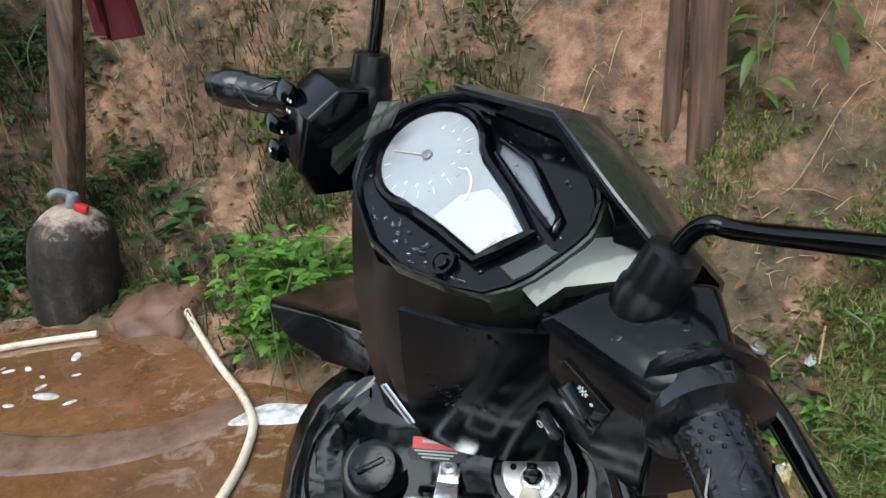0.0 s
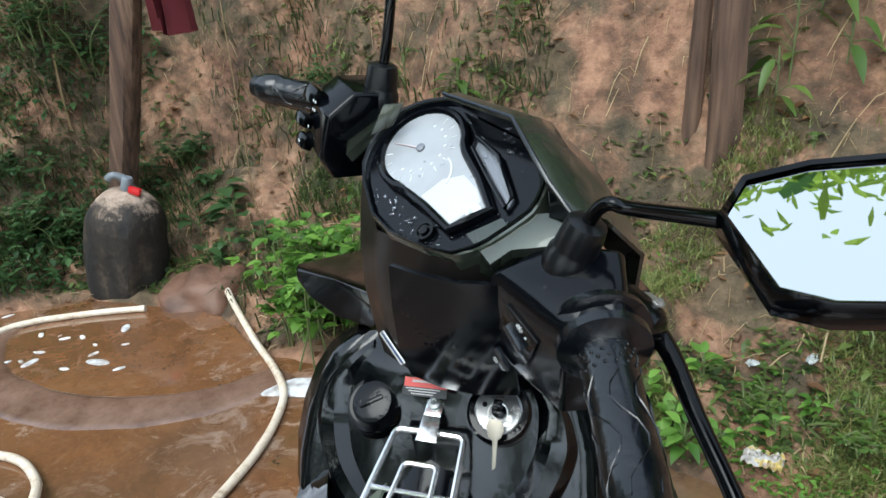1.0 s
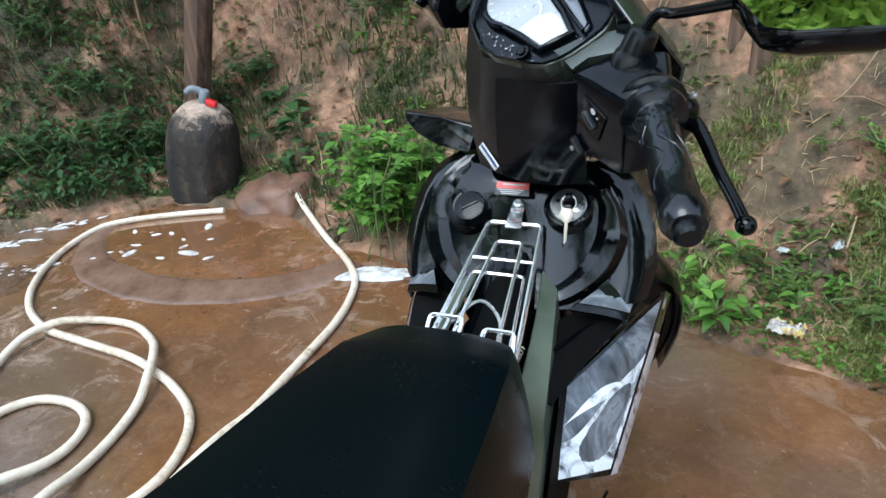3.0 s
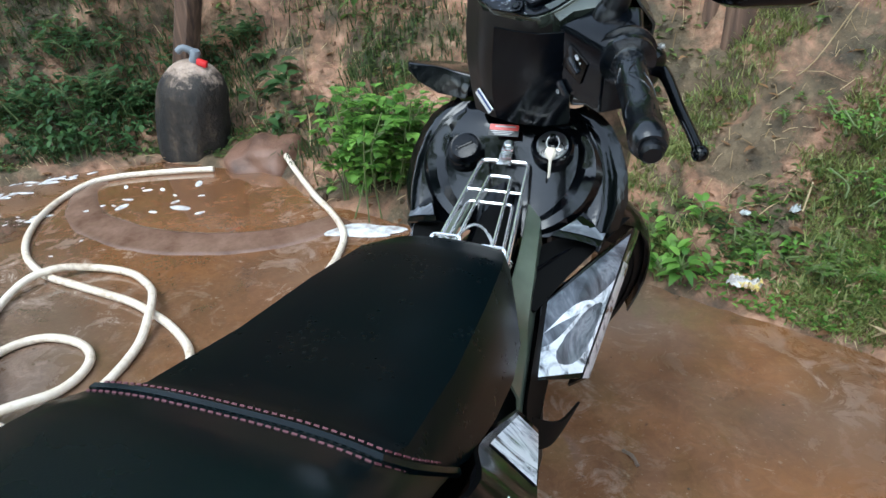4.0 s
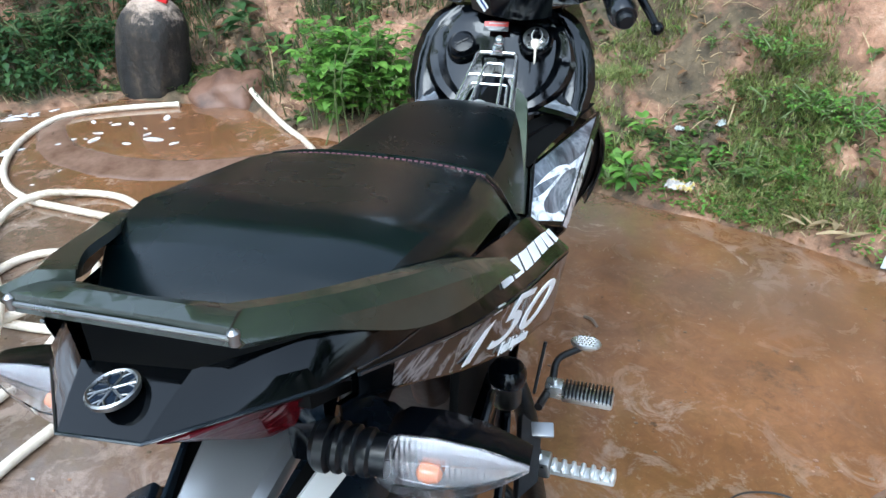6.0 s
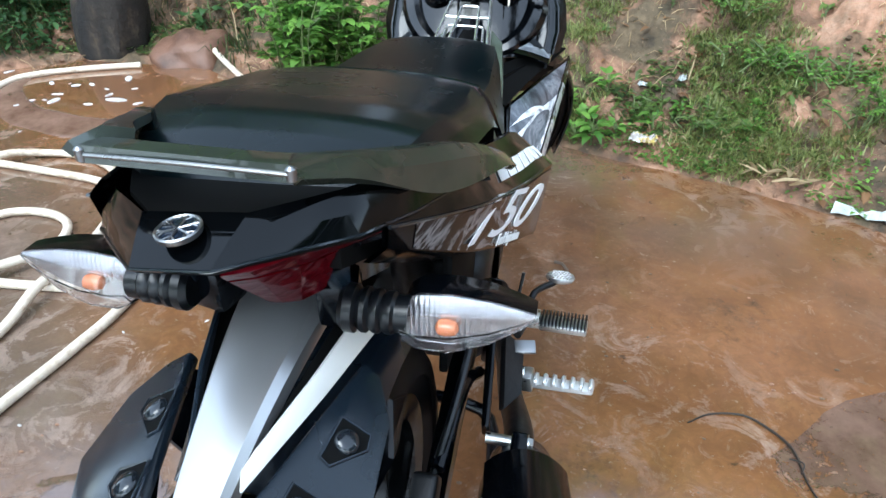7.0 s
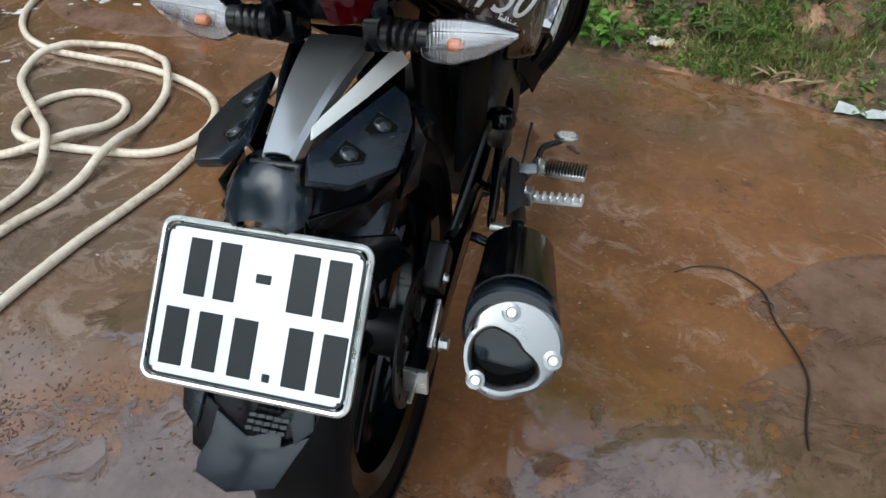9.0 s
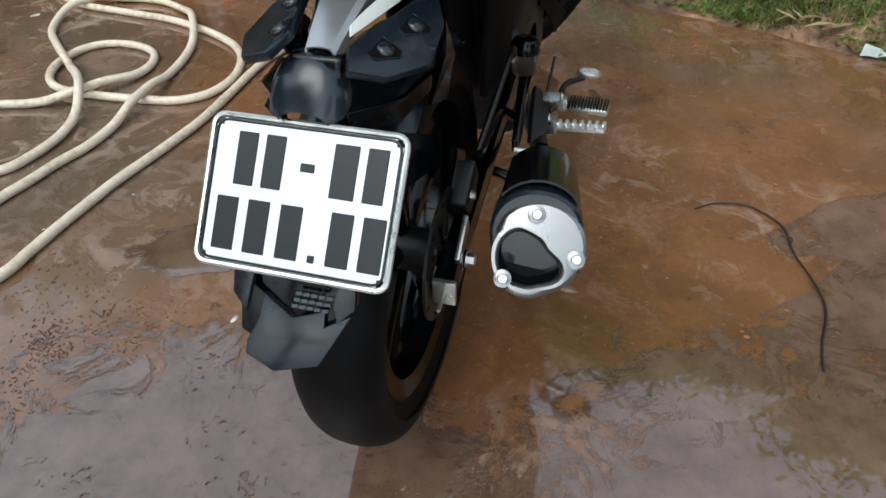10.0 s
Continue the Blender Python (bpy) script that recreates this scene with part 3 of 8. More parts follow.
# thin puddles that mirror the sky
for i, (x, y, a, b, turn) in enumerate([(-0.22, -0.3, 0.36, 0.27, 0.1), (0.74, -0.16, 0.44, 0.3, 0.25), (0.95, 0.3, 0.3, 0.16, 0.5), (-0.55, 0.2, 0.12, 0.06, 0.4), (-2.25, 1.45, 0.22, 0.09, 0.7), (-1.9, 0.85, 0.2, 0.08, 0.3), (0.9, 0.62, 0.2, 0.08, 0.6), (0.5, 0.1, 0.12, 0.05, 0.4), (1.2, 0.75, 0.25, 0.08, 0.3)]):
    blob("puddle", x, y, slab_z(x, y) + 0.0012, a * 1.5, b * 1.5, 0.0012, PUDDLE, "thin clear puddle on the wet concrete", "puddle", 20 + i * 3.7, "structure", turn)

# a dark rock in the bank
bm = bmesh.new()
bmesh.ops.create_icosphere(bm, subdivisions=5, radius=1.0)
for v in bm.verts:
    v.co = Vector((v.co.x * 0.42, v.co.y * 0.25, v.co.z * 0.4)) * (1 + 0.35 * noise.noise(v.co * 1.6) + 0.12 * noise.noise(v.co * 5) + 0.04 * noise.noise(v.co * 14))
ob = tagged(part("boulder", bm, ROCK, smooth=50), "dark weathered boulder half buried in the bank", "boulder", kind="")
ob.location = (-3.25, 2.86, 0.5)

# grit and moss on the concrete
random.seed(19)
bm = bmesh.new()
for k in range(2600):
    x, y = random.gauss(-0.63, 0.07), random.gauss(-0.1, 0.08)
    if noise.noise(Vector((x * 11, y * 11, 3))) < random.uniform(-0.1, 0.35):
        continue
    r = random.uniform(0.0008, 0.0024)
    bmesh.ops.create_icosphere(bm, subdivisions=1, radius=r, matrix=Matrix.Translation((x, y, slab_z(x, y) + r * 0.2)) @ Euler((random.random() * 3, random.random() * 3, 0)).to_matrix().to_4x4() @ Matrix.Diagonal((1.4, 1, 0.6, 1)))
for k in range(2600):
    x, y = random.uniform(-1.0, -0.34), random.uniform(-0.55, 0.12)
    if noise.noise(Vector((x * 6, y * 6, 9))) < random.uniform(-0.3, 0.3) or x + 0.4 * y > random.uniform(-0.62, -0.4):
        continue
    r = random.uniform(0.001, 0.0032)
    lathe([(r, 0), (r * 0.8, r * 0.35), (r * 0.3, r * 0.5)], 6, "z", Matrix.Translation((x, y, slab_z(x, y))) @ Matrix.Rotation(random.random() * 3, 4, "Z") @ Matrix.Diagonal((1.6, 0.9, 1, 1)), bm)
tagged(part("gravel_crust", bm, MUD, smooth=0), "gritty brown crust on the concrete", "grit", kind="stuff")

# the smoothed rim of the washing place
rows = []
for k in range(65):
    ang = radians(180 + 168 * k / 64)
    wob = 1 + 0.02 * noise.noise(Vector((k * 0.2, 2, 0)))
    row = []
    for q, h in ((-0.1, -0.004), (0.0, 0.003), (0.12, 0.007), (0.5, 0.006), (0.85, 0.005), (1.0, 0.003), (1.08, -0.004)):
        x, y = -1.5 + (0.56 + 0.1 * q) * wob * math.cos(ang), 2.05 + (0.36 + 0.14 * q) * wob * math.sin(ang)
        row.append((x, y, slab_z(x, y) + h + 0.0015 * noise.noise(Vector((x * 14, y * 14, 1)))))
    rows.append(row)
tagged(part("basin_rim", loft(rows), RIMM, smooth=60), "smooth rounded mortar rim of the washing place", "rim", kind="structure")


# ---- the hose ----
def build_hose():
    a = [(-1.675, 2.237), (-1.811, 2.181), (-1.938, 2.115), (-2.033, 2.05), (-2.102, 1.963), (-2.112, 1.828), (-2.065, 1.683), (-1.997, 1.567), (-1.914, 1.467), (-1.802, 1.378),
         (-1.65, 1.31), (-1.51, 1.29), (-1.374, 1.275), (-1.251, 1.26), (-1.15, 1.23), (-1.045, 1.19), (-0.93, 1.12), (-0.86, 1.03), (-0.828, 0.92), (-0.85, 0.815), (-0.923, 0.753),
         (-1.041, 0.736), (-1.168, 0.729), (-1.289, 0.736), (-1.369, 0.782), (-1.413, 0.868), (-1.409, 0.971), (-1.35, 1.037), (-1.252, 1.05), (-1.169, 1.018), (-1.127, 0.954),
         (-1.123, 0.858), (-1.169, 0.757), (-1.227, 0.682), (-1.312, 0.645), (-1.403, 0.617), (-1.6, 0.55), (-1.75, 0.4), (-1.55, 0.22), (-1.25, 0.26)]
    b = [(-1.157, 0.337), (-1.129, 0.403), (-1.121, 0.5), (-1.139, 0.615), (-1.196, 0.716), (-1.322, 0.831), (-1.472, 0.957), (-1.605, 1.09), (-1.645, 1.22), (-1.6, 1.33), (-1.5, 1.395),
         (-1.376, 1.4), (-1.27, 1.355), (-1.19, 1.29), (-1.125, 1.205), (-1.075, 1.11), (-1.045, 1.0), (-1.03, 0.9), (-1.015, 0.8), (-1.012, 0.693), (-1.009, 0.585), (-1.018, 0.477),
         (-1.041, 0.398), (-1.056, 0.315), (-1.073, 0.241), (-1.1, 0.05), (-1.05, -0.2), (-0.95, -0.15)]
    c = [(-0.879, 0.022), (-0.872, 0.095), (-0.867, 0.179), (-0.859, 0.265), (-0.849, 0.358), (-0.832, 0.448), (-0.813, 0.546), (-0.795, 0.657), (-0.79, 0.805), (-0.79, 0.985),
         (-0.78, 1.07), (-0.762, 1.157), (-0.759, 1.277), (-0.759, 1.413), (-0.76, 1.568), (-0.782, 1.707), (-0.835, 1.85), (-0.93, 1.955), (-1.05, 2.06), (-1.165, 2.165),
         (-1.275, 2.265), (-1.37, 2.355)]
    path = spline([(x, y, 0) for x, y in a + b + c], 6)
    n = len(path)
    # where the hose crosses itself the later turn lies on top
    lift = [0.0] * n
    for i in range(n):
        for j in range(i + 18, n):
            if (path[i] - path[j]).length < 0.03:
                lift[j] = max(lift[j], lift[i] + 0.025)
    soft = []
    for i in range(n):
        near = [(lift[k], abs(k - i)) for k in range(max(0, i - 9), min(n, i + 10))]
        soft.append(max(h * math.exp(-(d / 5.0) ** 2) for h, d in near))
    pts = []
    for i, p in enumerate(path):
        rise = 0.05 * max(0.0, (i - n + 18) / 18) ** 1.3
        sag = 0.0016 * noise.noise(Vector((i * 0.11, 4, 2)))
        pts.append((p.x + sag, p.y - sag, slab_z(p.x, p.y) + 0.0125 + soft[i] + rise))
    bm = tube(pts, 0.0125, 10, 1, raw=True)
    hose = tagged(part("garden_hose", bm, HOSE), "dirty cream rubber hose coiled loosely on the wet slab", "hose")
    for p, q in ((pts[0], pts[1]), (pts[-1], pts[-2])):
        d = (Vector(p) - Vector(q)).normalized()
        mm = Matrix.Translation(p) @ d.to_track_quat("Z", "Y").to_matrix().to_4x4()
        part("hose_mouth", lathe([(0.0128, -0.02), (0.0134, -0.018), (0.0134, 0.001), (0.009, 0.002), (0.0085, -0.015)], 16, "z", mm), HOSE, hose, "worn cut end of the hose")


build_hose()


# ---- posts, block, cloth ----
def build_post(x, y, z0, z1, w, d, lean, label, seed, tx=0.0):
    """A rough sawn stake with uneven sides."""
    rows = []
    for i in range(13):
        t = i / 12
        z = z0 + (z1 - z0) * t
        ox = x + lean * t + 0.012 * noise.noise(Vector((t * 3, seed, 1)))
        oy = y + tx * t + 0.012 * noise.noise(Vector((t * 3, seed, 5)))
        ring = []
        for j in range(12):
            a = 2 * math.pi * j / 12
            q = 1 + 0.12 * noise.noise(Vector((math.cos(a) * 1.5, math.sin(a) * 1.5, t * 4 + seed)))
            s = (abs(math.cos(a)) ** 4 + abs(math.sin(a)) ** 4) ** -0.25
            ring.append((ox + w / 2 * s * q * math.cos(a), oy + d / 2 * s * q * math.sin(a), z))
        rows.append(ring)
    return tagged(part("wooden_post", loft(rows, True, True), WOOD), label, "post", "posts set in the bank")


build_post(-2.2, 2.72, 0.1, 2.2, 0.12, 0.1, 0.64, "rough weathered wooden post leaning on the bank", 2.0)
build_post(0.385, 2.62, 0.3, 2.4, 0.1, 0.08, -0.02, "split weathered wooden post against the clay bank", 7.0)
build_post(0.30, 2.66, 0.3, 2.4, 0.055, 0.05, 0.0, "narrow grey-brown wooden post against the clay bank", 9.0)


def build_stump():
    rows = []
    prof = [(0.0, 0.165), (0.04, 0.17), (0.09, 0.174), (0.15, 0.178), (0.21, 0.18), (0.27, 0.182), (0.31, 0.178), (0.345, 0.162), (0.375, 0.135), (0.4, 0.105), (0.42, 0.068), (0.43, 0.02)]
    for z, r in prof:
        ring = []
        for j in range(40):
            a = 2 * math.pi * j / 40
            q = 1 + 0.13 * noise.noise(Vector((math.cos(a) * 1.8, math.sin(a) * 1.8, z * 5))) + 0.035 * noise.noise(Vector((math.cos(a) * 6, math.sin(a) * 6, z * 16)))
            ring.append((r * 0.95 * q * math.cos(a) + 0.16 * z, r * 0.78 * q * math.sin(a) + 0.06 * z, z * 1.12))
        rows.append(ring)
    ob = part("concrete_stump", loft(rows, True, True), STUMPM)
    ob.location = (-1.935, 2.43, -0.03)
    tagged(ob, "dark stained rounded concrete block with a pale top", "concrete block")
    tap = root("water_tap", pose(-1.82, 2.45, 0.43), "grey plastic tap with a red lever on the concrete block", "tap")
    part("pipe", tube([(-0.02, 0.03, -0.03), (-0.02, 0.02, 0.03), (-0.03, 0.0, 0.06)], 0.016, 10), GREYPIPE, tap)
    part("valve", lathe([(0.014, -0.02), (0.022, -0.015), (0.022, 0.03), (0.016, 0.04)], 12, "z", pose(-0.005, -0.01, 0.03, 0, 25, 0)), GREYPIPE, tap)
    part("spout", tube([(-0.02, 0, 0.06), (-0.05, -0.02, 0.075), (-0.075, -0.03, 0.06)], 0.015, 10), GREYPIPE, tap)
    part("lever", block(0.05, 0.022, 0.03, pose(0.035, -0.015, 0.012, 0, 20, 10), 0.008), RED, tap, "bright red plastic lever")


GREYPIPE = mat("grey_pvc", (0.16, 0.18, 0.2), 0.45)
build_stump()

# a red cloth that hangs behind the post
bm = bmesh.new()
rows = []
for i in range(14):
    t = i / 13
    rows.append([(-1.93 + 0.24 * s / 15 + 0.04 * t * math.sin(s * 0.7), 2.86 + 0.03 * math.sin(s * 1.3) + 0.03 * t, 1.62 - 0.62 * t + 0.06 * abs(s / 15 - 0.45)) for s in range(16)])
ob = part("hanging_cloth", thicken(loft(rows), 0.004), CLOTH, smooth=70)
tagged(ob, "dark red cloth hanging behind the post", "cloth")


# ---- the motorcycle ----
bike = root("motorcycle", pose(0.006, 0, 0), "freshly washed black and olive motorcycle parked on its centre stand", "motorcycle")


def both(fn):
    """Builds a part for the right side (1) and the left side (-1)."""
    return [fn(1), fn(-1)]


def sx(pts, s):
    return [(p[0] * s, p[1], p[2]) for p in pts]


# -- wheels --
def wheel(name, centre, radius, width, m, rear):
    hub = part(name, lathe([(0.03, -0.05), (0.034, -0.045), (0.034, 0.045), (0.03, 0.05)], 20, "x", Matrix.Translation(centre)), ENGINE, bike, at=m)
    rr = radius - 0.078
    prof = []
    for i in range(15):
        a = math.pi * (-0.14 + 1.28 * i / 14)
        prof.append((rr + 0.032 + (radius - rr - 0.032) * max(0, math.sin(a)) ** 0.72, -width / 2 * math.cos(a) * 1.0))
    bm = lathe([(rr + 0.004, -width * 0.36)] + prof + [(rr + 0.004, width * 0.36)], 72, "x", Matrix.Translation(centre), cap=False)
    part("tyre", bm, TYRE, hub, "wet black road tyre", at=m)
    rim = [(rr - 0.022, -width * 0.34), (rr + 0.008, -width * 0.38), (rr + 0.01, -width * 0.34), (rr - 0.012, -width * 0.22), (rr - 0.014, width * 0.22), (rr + 0.01, width * 0.34),
           (rr + 0.008, width * 0.38), (rr - 0.022, width * 0.34), (rr - 0.03, 0.0)]
    part("rim", lathe(rim + [rim[0]], 60, "x", Matrix.Translation(centre), cap=False), GLOSS, hub, "glossy black cast rim", at=m)
    for k in range(5):
        a = 2 * math.pi * k / 5 + 0.3
        for off in (-0.13, 0.13):
            p0 = Vector(centre) + Vector((0, 0.03 * math.cos(a), 0.03 * math.sin(a)))
            p1 = Vector(centre) + Vector((0, (rr - 0.015) * math.cos(a + off), (rr - 0.015) * math.sin(a + off)))
            part("spoke", tube([p0, (p0 + p1) / 2, p1], [0.014, 0.009, 0.011], 8, 2), GLOSS, hub, at=m)
    side = 1
    dm = Matrix.Translation(Vector(centre) + Vector((0.062 * side, 0, 0)))
    bm = lathe([(0.06, -0.002), (0.1, -0.002), (0.1, 0.002), (0.06, 0.002), (0.06, -0.002)], 40, "x", dm, cap=False)
    for k in range(6):
        a = 2 * math.pi * k / 6
        arm = tube([(centre[0] + 0.062, centre[1] + 0.03 * math.cos(a), centre[2] + 0.03 * math.sin(a)), (centre[0] + 0.062, centre[1] + 0.064 * math.cos(a + 0.3), centre[2] + 0.064 * math.sin(a + 0.3))], 0.006, 6, 1)
        part("disc_arm", arm, DISC, hub, at=m)
    part("brake_disc", bm, DISC, hub, "drilled steel brake disc", at=m)
    hb = bmesh.new()
    for k in range(20):
        a = 2 * math.pi * k / 20
        r = 0.07 + 0.02 * (k % 2)
        lathe([(0.0045, 0), (0.0045, 0.0006)], 8, "x", Matrix.Translation((centre[0] + 0.0642, centre[1] + r * math.cos(a), centre[2] + r * math.sin(a))), hb)
    tagged(part("disc_holes", hb, DARKHOLE, hub, at=m), kind="stuff")
    return hub


I4 = Matrix.Identity(4)
wheel("rear_wheel", (0, 0.006, 0.292), 0.29, 0.118, I4, True)
wheel("front_wheel", (0, 1.165, 0.285), 0.282, 0.092, STEER, False)

# front fork and mudguard
for s in (1, -1):
    part("fork_leg", tube([(0.085 * s, 1.15, 0.285), (0.085 * s, 0.985, 0.72)], 0.02, 14, 1), GLOSS, bike, at=STEER)
bm = bmesh.new()
rows = []
for i in range(15):
    a = radians(-10 + 150 * i / 14)
    rows.append([(0.058 * t, 1.165 + (0.298 - 0.03 * abs(t) ** 2.5) * math.cos(a), 0.285 + (0.298 - 0.03 * abs(t) ** 2.5) * math.sin(a)) for t in [-1, -0.8, -0.5, 0, 0.5, 0.8, 1]])
part("front_mudguard", thicken(loft(rows), 0.004), GLOSS, bike, "glossy black front mudguard", at=STEER)

# -- frame, engine and swing arm, dark below the panels --
part("engine_block", block(0.2, 0.34, 0.24, pose(0, 0.6, 0.36, 8, 0, 0), 0.04, seg=3), ENGINE, bike, "dark engine casting")
part("crankcase_cover", lathe([(0.03, 0.1), (0.085, 0.1), (0.1, 0.085), (0.1, 0.05)], 28, "x", Matrix.Translation((0, 0.55, 0.33))), GLOSS, bike)
part("frame_tube", tube([(0, 1.0, 0.7), (0, 0.75, 0.6), (0, 0.5, 0.56), (0, 0.2, 0.66), (0, 0.05, 0.72)], 0.03, 12), DARKHOLE, bike)
part("shock_absorber", tube([(0, 0.4, 0.36), (0, 0.33, 0.6)], 0.03, 14, 1), ENGINE, bike)
for s in (1, -1):
    rows = []
    for y, z, h in ((0.5, 0.36, 0.03), (0.3, 0.345, 0.026), (0.12, 0.315, 0.022), (-0.02, 0.29, 0.022), (-0.062, 0.288, 0.021)):
        x = 0.082 * s
        rows.append([(x - 0.014, y, z - h), (x + 0.014, y, z - h), (x + 0.016, y, z), (x + 0.014, y, z + h), (x - 0.014, y, z + h), (x - 0.016, y, z)])
    part("swing_arm", loft(rows, True, True), GLOSS, bike, "black box-section swing arm")
    part("chain_adjuster", block(0.034, 0.008, 0.042, pose(0.084 * s, -0.066, 0.288), 0.002), STEEL, bike, "zinc-plated chain adjuster")
    part("adjuster_bolt", tube([(0.084 * s, -0.06, 0.288), (0.084 * s, -0.1, 0.284)], 0.0035, 8, 1), STEEL, bike)
    part("axle_nut", hexbolt((0.099 * s, 0.006, 0.29), (s, 0, 0), 0.01, 0.012), STEEL, bike)
    part("inner_guard", block(0.012, 0.22, 0.16, pose(0.075 * s, 0.33, 0.5, -10, 0, 0), 0.005), DARKHOLE, bike)
part("brake_caliper", block(0.03, 0.07, 0.05, pose(0.078, 0.075, 0.365, 35, 0, 0), 0.008, seg=3), ENGINE, bike, "black rear brake caliper")
bm = plate([(0.09, 0.02, 0.36), (0.09, -0.035, 0.322), (0.09, -0.03, 0.31), (0.09, 0.03, 0.33)], 0.008, 0.002)
part("caliper_bracket", bm, ALU, bike, "bare aluminium caliper bracket")
part("caliper_bolt", hexbolt((0.094, 0.05, 0.372), (1, 0, 0), 0.006), STEEL, bike)
part("brake_hose", tube([(0.085, 0.1, 0.39), (0.1, 0.16, 0.45), (0.11, 0.25, 0.5), (0.105, 0.3, 0.47)], 0.005, 8), RUBBER, bike)
part("torque_arm", tube([(0.09, 0.1, 0.4), (0.1, 0.22, 0.41), (0.11, 0.3, 0.36)], 0.008, 8), MATTE, bike)
part("exhaust_pipe", tube([(0.05, 0.72, 0.2), (0.12, 0.6, 0.15), (0.15, 0.42, 0.2), (0.172, 0.26, 0.3), (0.18, 0.16, 0.335)], 0.02, 14), ENGINE, bike)
part("centre_stand", tube([(-0.13, 0.42, 0.0), (-0.1, 0.44, 0.13), (0.1, 0.44, 0.13), (0.13, 0.42, 0.0)], 0.011, 10), MATTE, bike)

# -- silencer --
AX0, AX1 = Vector((0.206, -0.112, 0.444)), Vector((0.178, 0.2, 0.32))
axd = (AX0 - AX1).normalized()
mm = Matrix.Translation(AX0) @ axd.to_track_quat("Z", "Y").to_matrix().to_4x4()
L = (AX0 - AX1).length


def oval(rx, ry, z, k=32, tri=0.0):
    out = []
    for j in range(k):
        a = 2 * math.pi * j / k
        w = 1 + tri * math.cos(3 * (a - 0.5))
        out.append(mm @ Vector((rx * w * math.cos(a), ry * w * math.sin(a), z)))
    return out


rows = [oval(0.026, 0.026, -L), oval(0.04, 0.043, -L + 0.03), oval(0.05, 0.053, -L + 0.09), oval(0.055, 0.06, -0.06, 32, 0.03), oval(0.054, 0.06, -0.012, 32, 0.04), oval(0.05, 0.056, -0.008, 32, 0.04)]
muffler = part("silencer", loft(rows, True, True), GREY, bike, "dark grey silencer with a satin silver end cap")
rows = [oval(0.0535, 0.0595, -0.02, 40, 0.04), oval(0.056, 0.062, -0.018, 40, 0.05), oval(0.0545, 0.06, 0.002, 40, 0.05), oval(0.0525, 0.058, 0.009, 40, 0.06), oval(0.0495, 0.055, 0.013, 40, 0.07)]
# the opening: a large rounded triangle low on the inner side
CAPN, CAPA = Vector((0.1145, -0.754, 0.6468)).normalized(), Vector((0.211, -0.1207, 0.4387))
inv = mm.inverted()
hole = [inv @ Vector(p) for p in ((0.183, -0.11, 0.456), (0.2, -0.111, 0.452), (0.221, -0.12, 0.438), (0.241, -0.13, 0.423), (0.238, -0.136, 0.416), (0.218, -0.144, 0.41), (0.193, -0.149, 0.409), (0.175, -0.145, 0.416), (0.168, -0.136, 0.428), (0.169, -0.121, 0.446))]
rim_pts = [inv @ Vector(p) for p in ((0.163, -0.129, 0.438), (0.173, -0.097, 0.473), (0.2, -0.085, 0.482), (0.24, -0.086, 0.474), (0.264, -0.105, 0.448), (0.262, -0.124, 0.425), (0.229, -0.148, 0.404), (0.185, -0.157, 0.401))]
hc = sum((Vector((p.x, p.y)) for p in hole), Vector((0, 0))) / len(hole)


def ring_on_cap(pts, k, push, drop=0.0):
    """A closed outline on the slanted face of the cap, k times its size, pushed out along the face's normal."""
    pol = sorted((math.atan2(p.y - hc.y, p.x - hc.x) % (2 * math.pi), math.hypot(p.x - hc.x, p.y - hc.y)) for p in pts)
    out = []
    for j in range(40):
        ang = 2 * math.pi * j / 40
        r = sum(float(np.interp(ang + e, [p[0] for p in pol], [p[1] for p in pol], period=2 * math.pi)) for e in (-0.15, 0, 0.15)) / 3 * k
        q = mm @ Vector((hc.x + r * math.cos(ang), hc.y + r * math.sin(ang), 0))
        q = q + axd * ((CAPA - q).dot(CAPN) / axd.dot(CAPN))
        out.append(q + CAPN * push - axd * drop)
    return out


def hole_ring(k, z):
    return ring_on_cap(hole, k, 0.0, -z)


rows = [oval(0.0535, 0.0595, -0.03, 40, 0.04), ring_on_cap(rim_pts, 1.03, -0.022), ring_on_cap(rim_pts, 1.03, -0.006), ring_on_cap(rim_pts, 1.0, 0.0), ring_on_cap(rim_pts, 0.94, 0.003), ring_on_cap(hole, 1.22, 0.005), ring_on_cap(hole, 1.1, 0.005), ring_on_cap(hole, 1.04, 0.003), ring_on_cap(hole, 1.0, -0.002), ring_on_cap(hole, 0.96, -0.012)]
part("end_cap", loft(rows, True, False), ALU, muffler, "satin silver end cap with three bolts", smooth=30)
# a black plate and wall stand in for the dark inside the outlet
part("outlet", plate(hole_ring(0.95, -0.026), 0.002), DARKHOLE, muffler)
part("outlet_wall", loft([hole_ring(0.97, -0.006), hole_ring(0.9, -0.028)], True), DARKHOLE, muffler)
part("tail_pipe", lathe([(0.013, -0.046), (0.013, -0.02), (0.0105, -0.02), (0.0105, -0.046)], 20, "z", mm @ Matrix.Translation((-0.004, -0.012, 0)), cap=False), ENGINE, muffler)
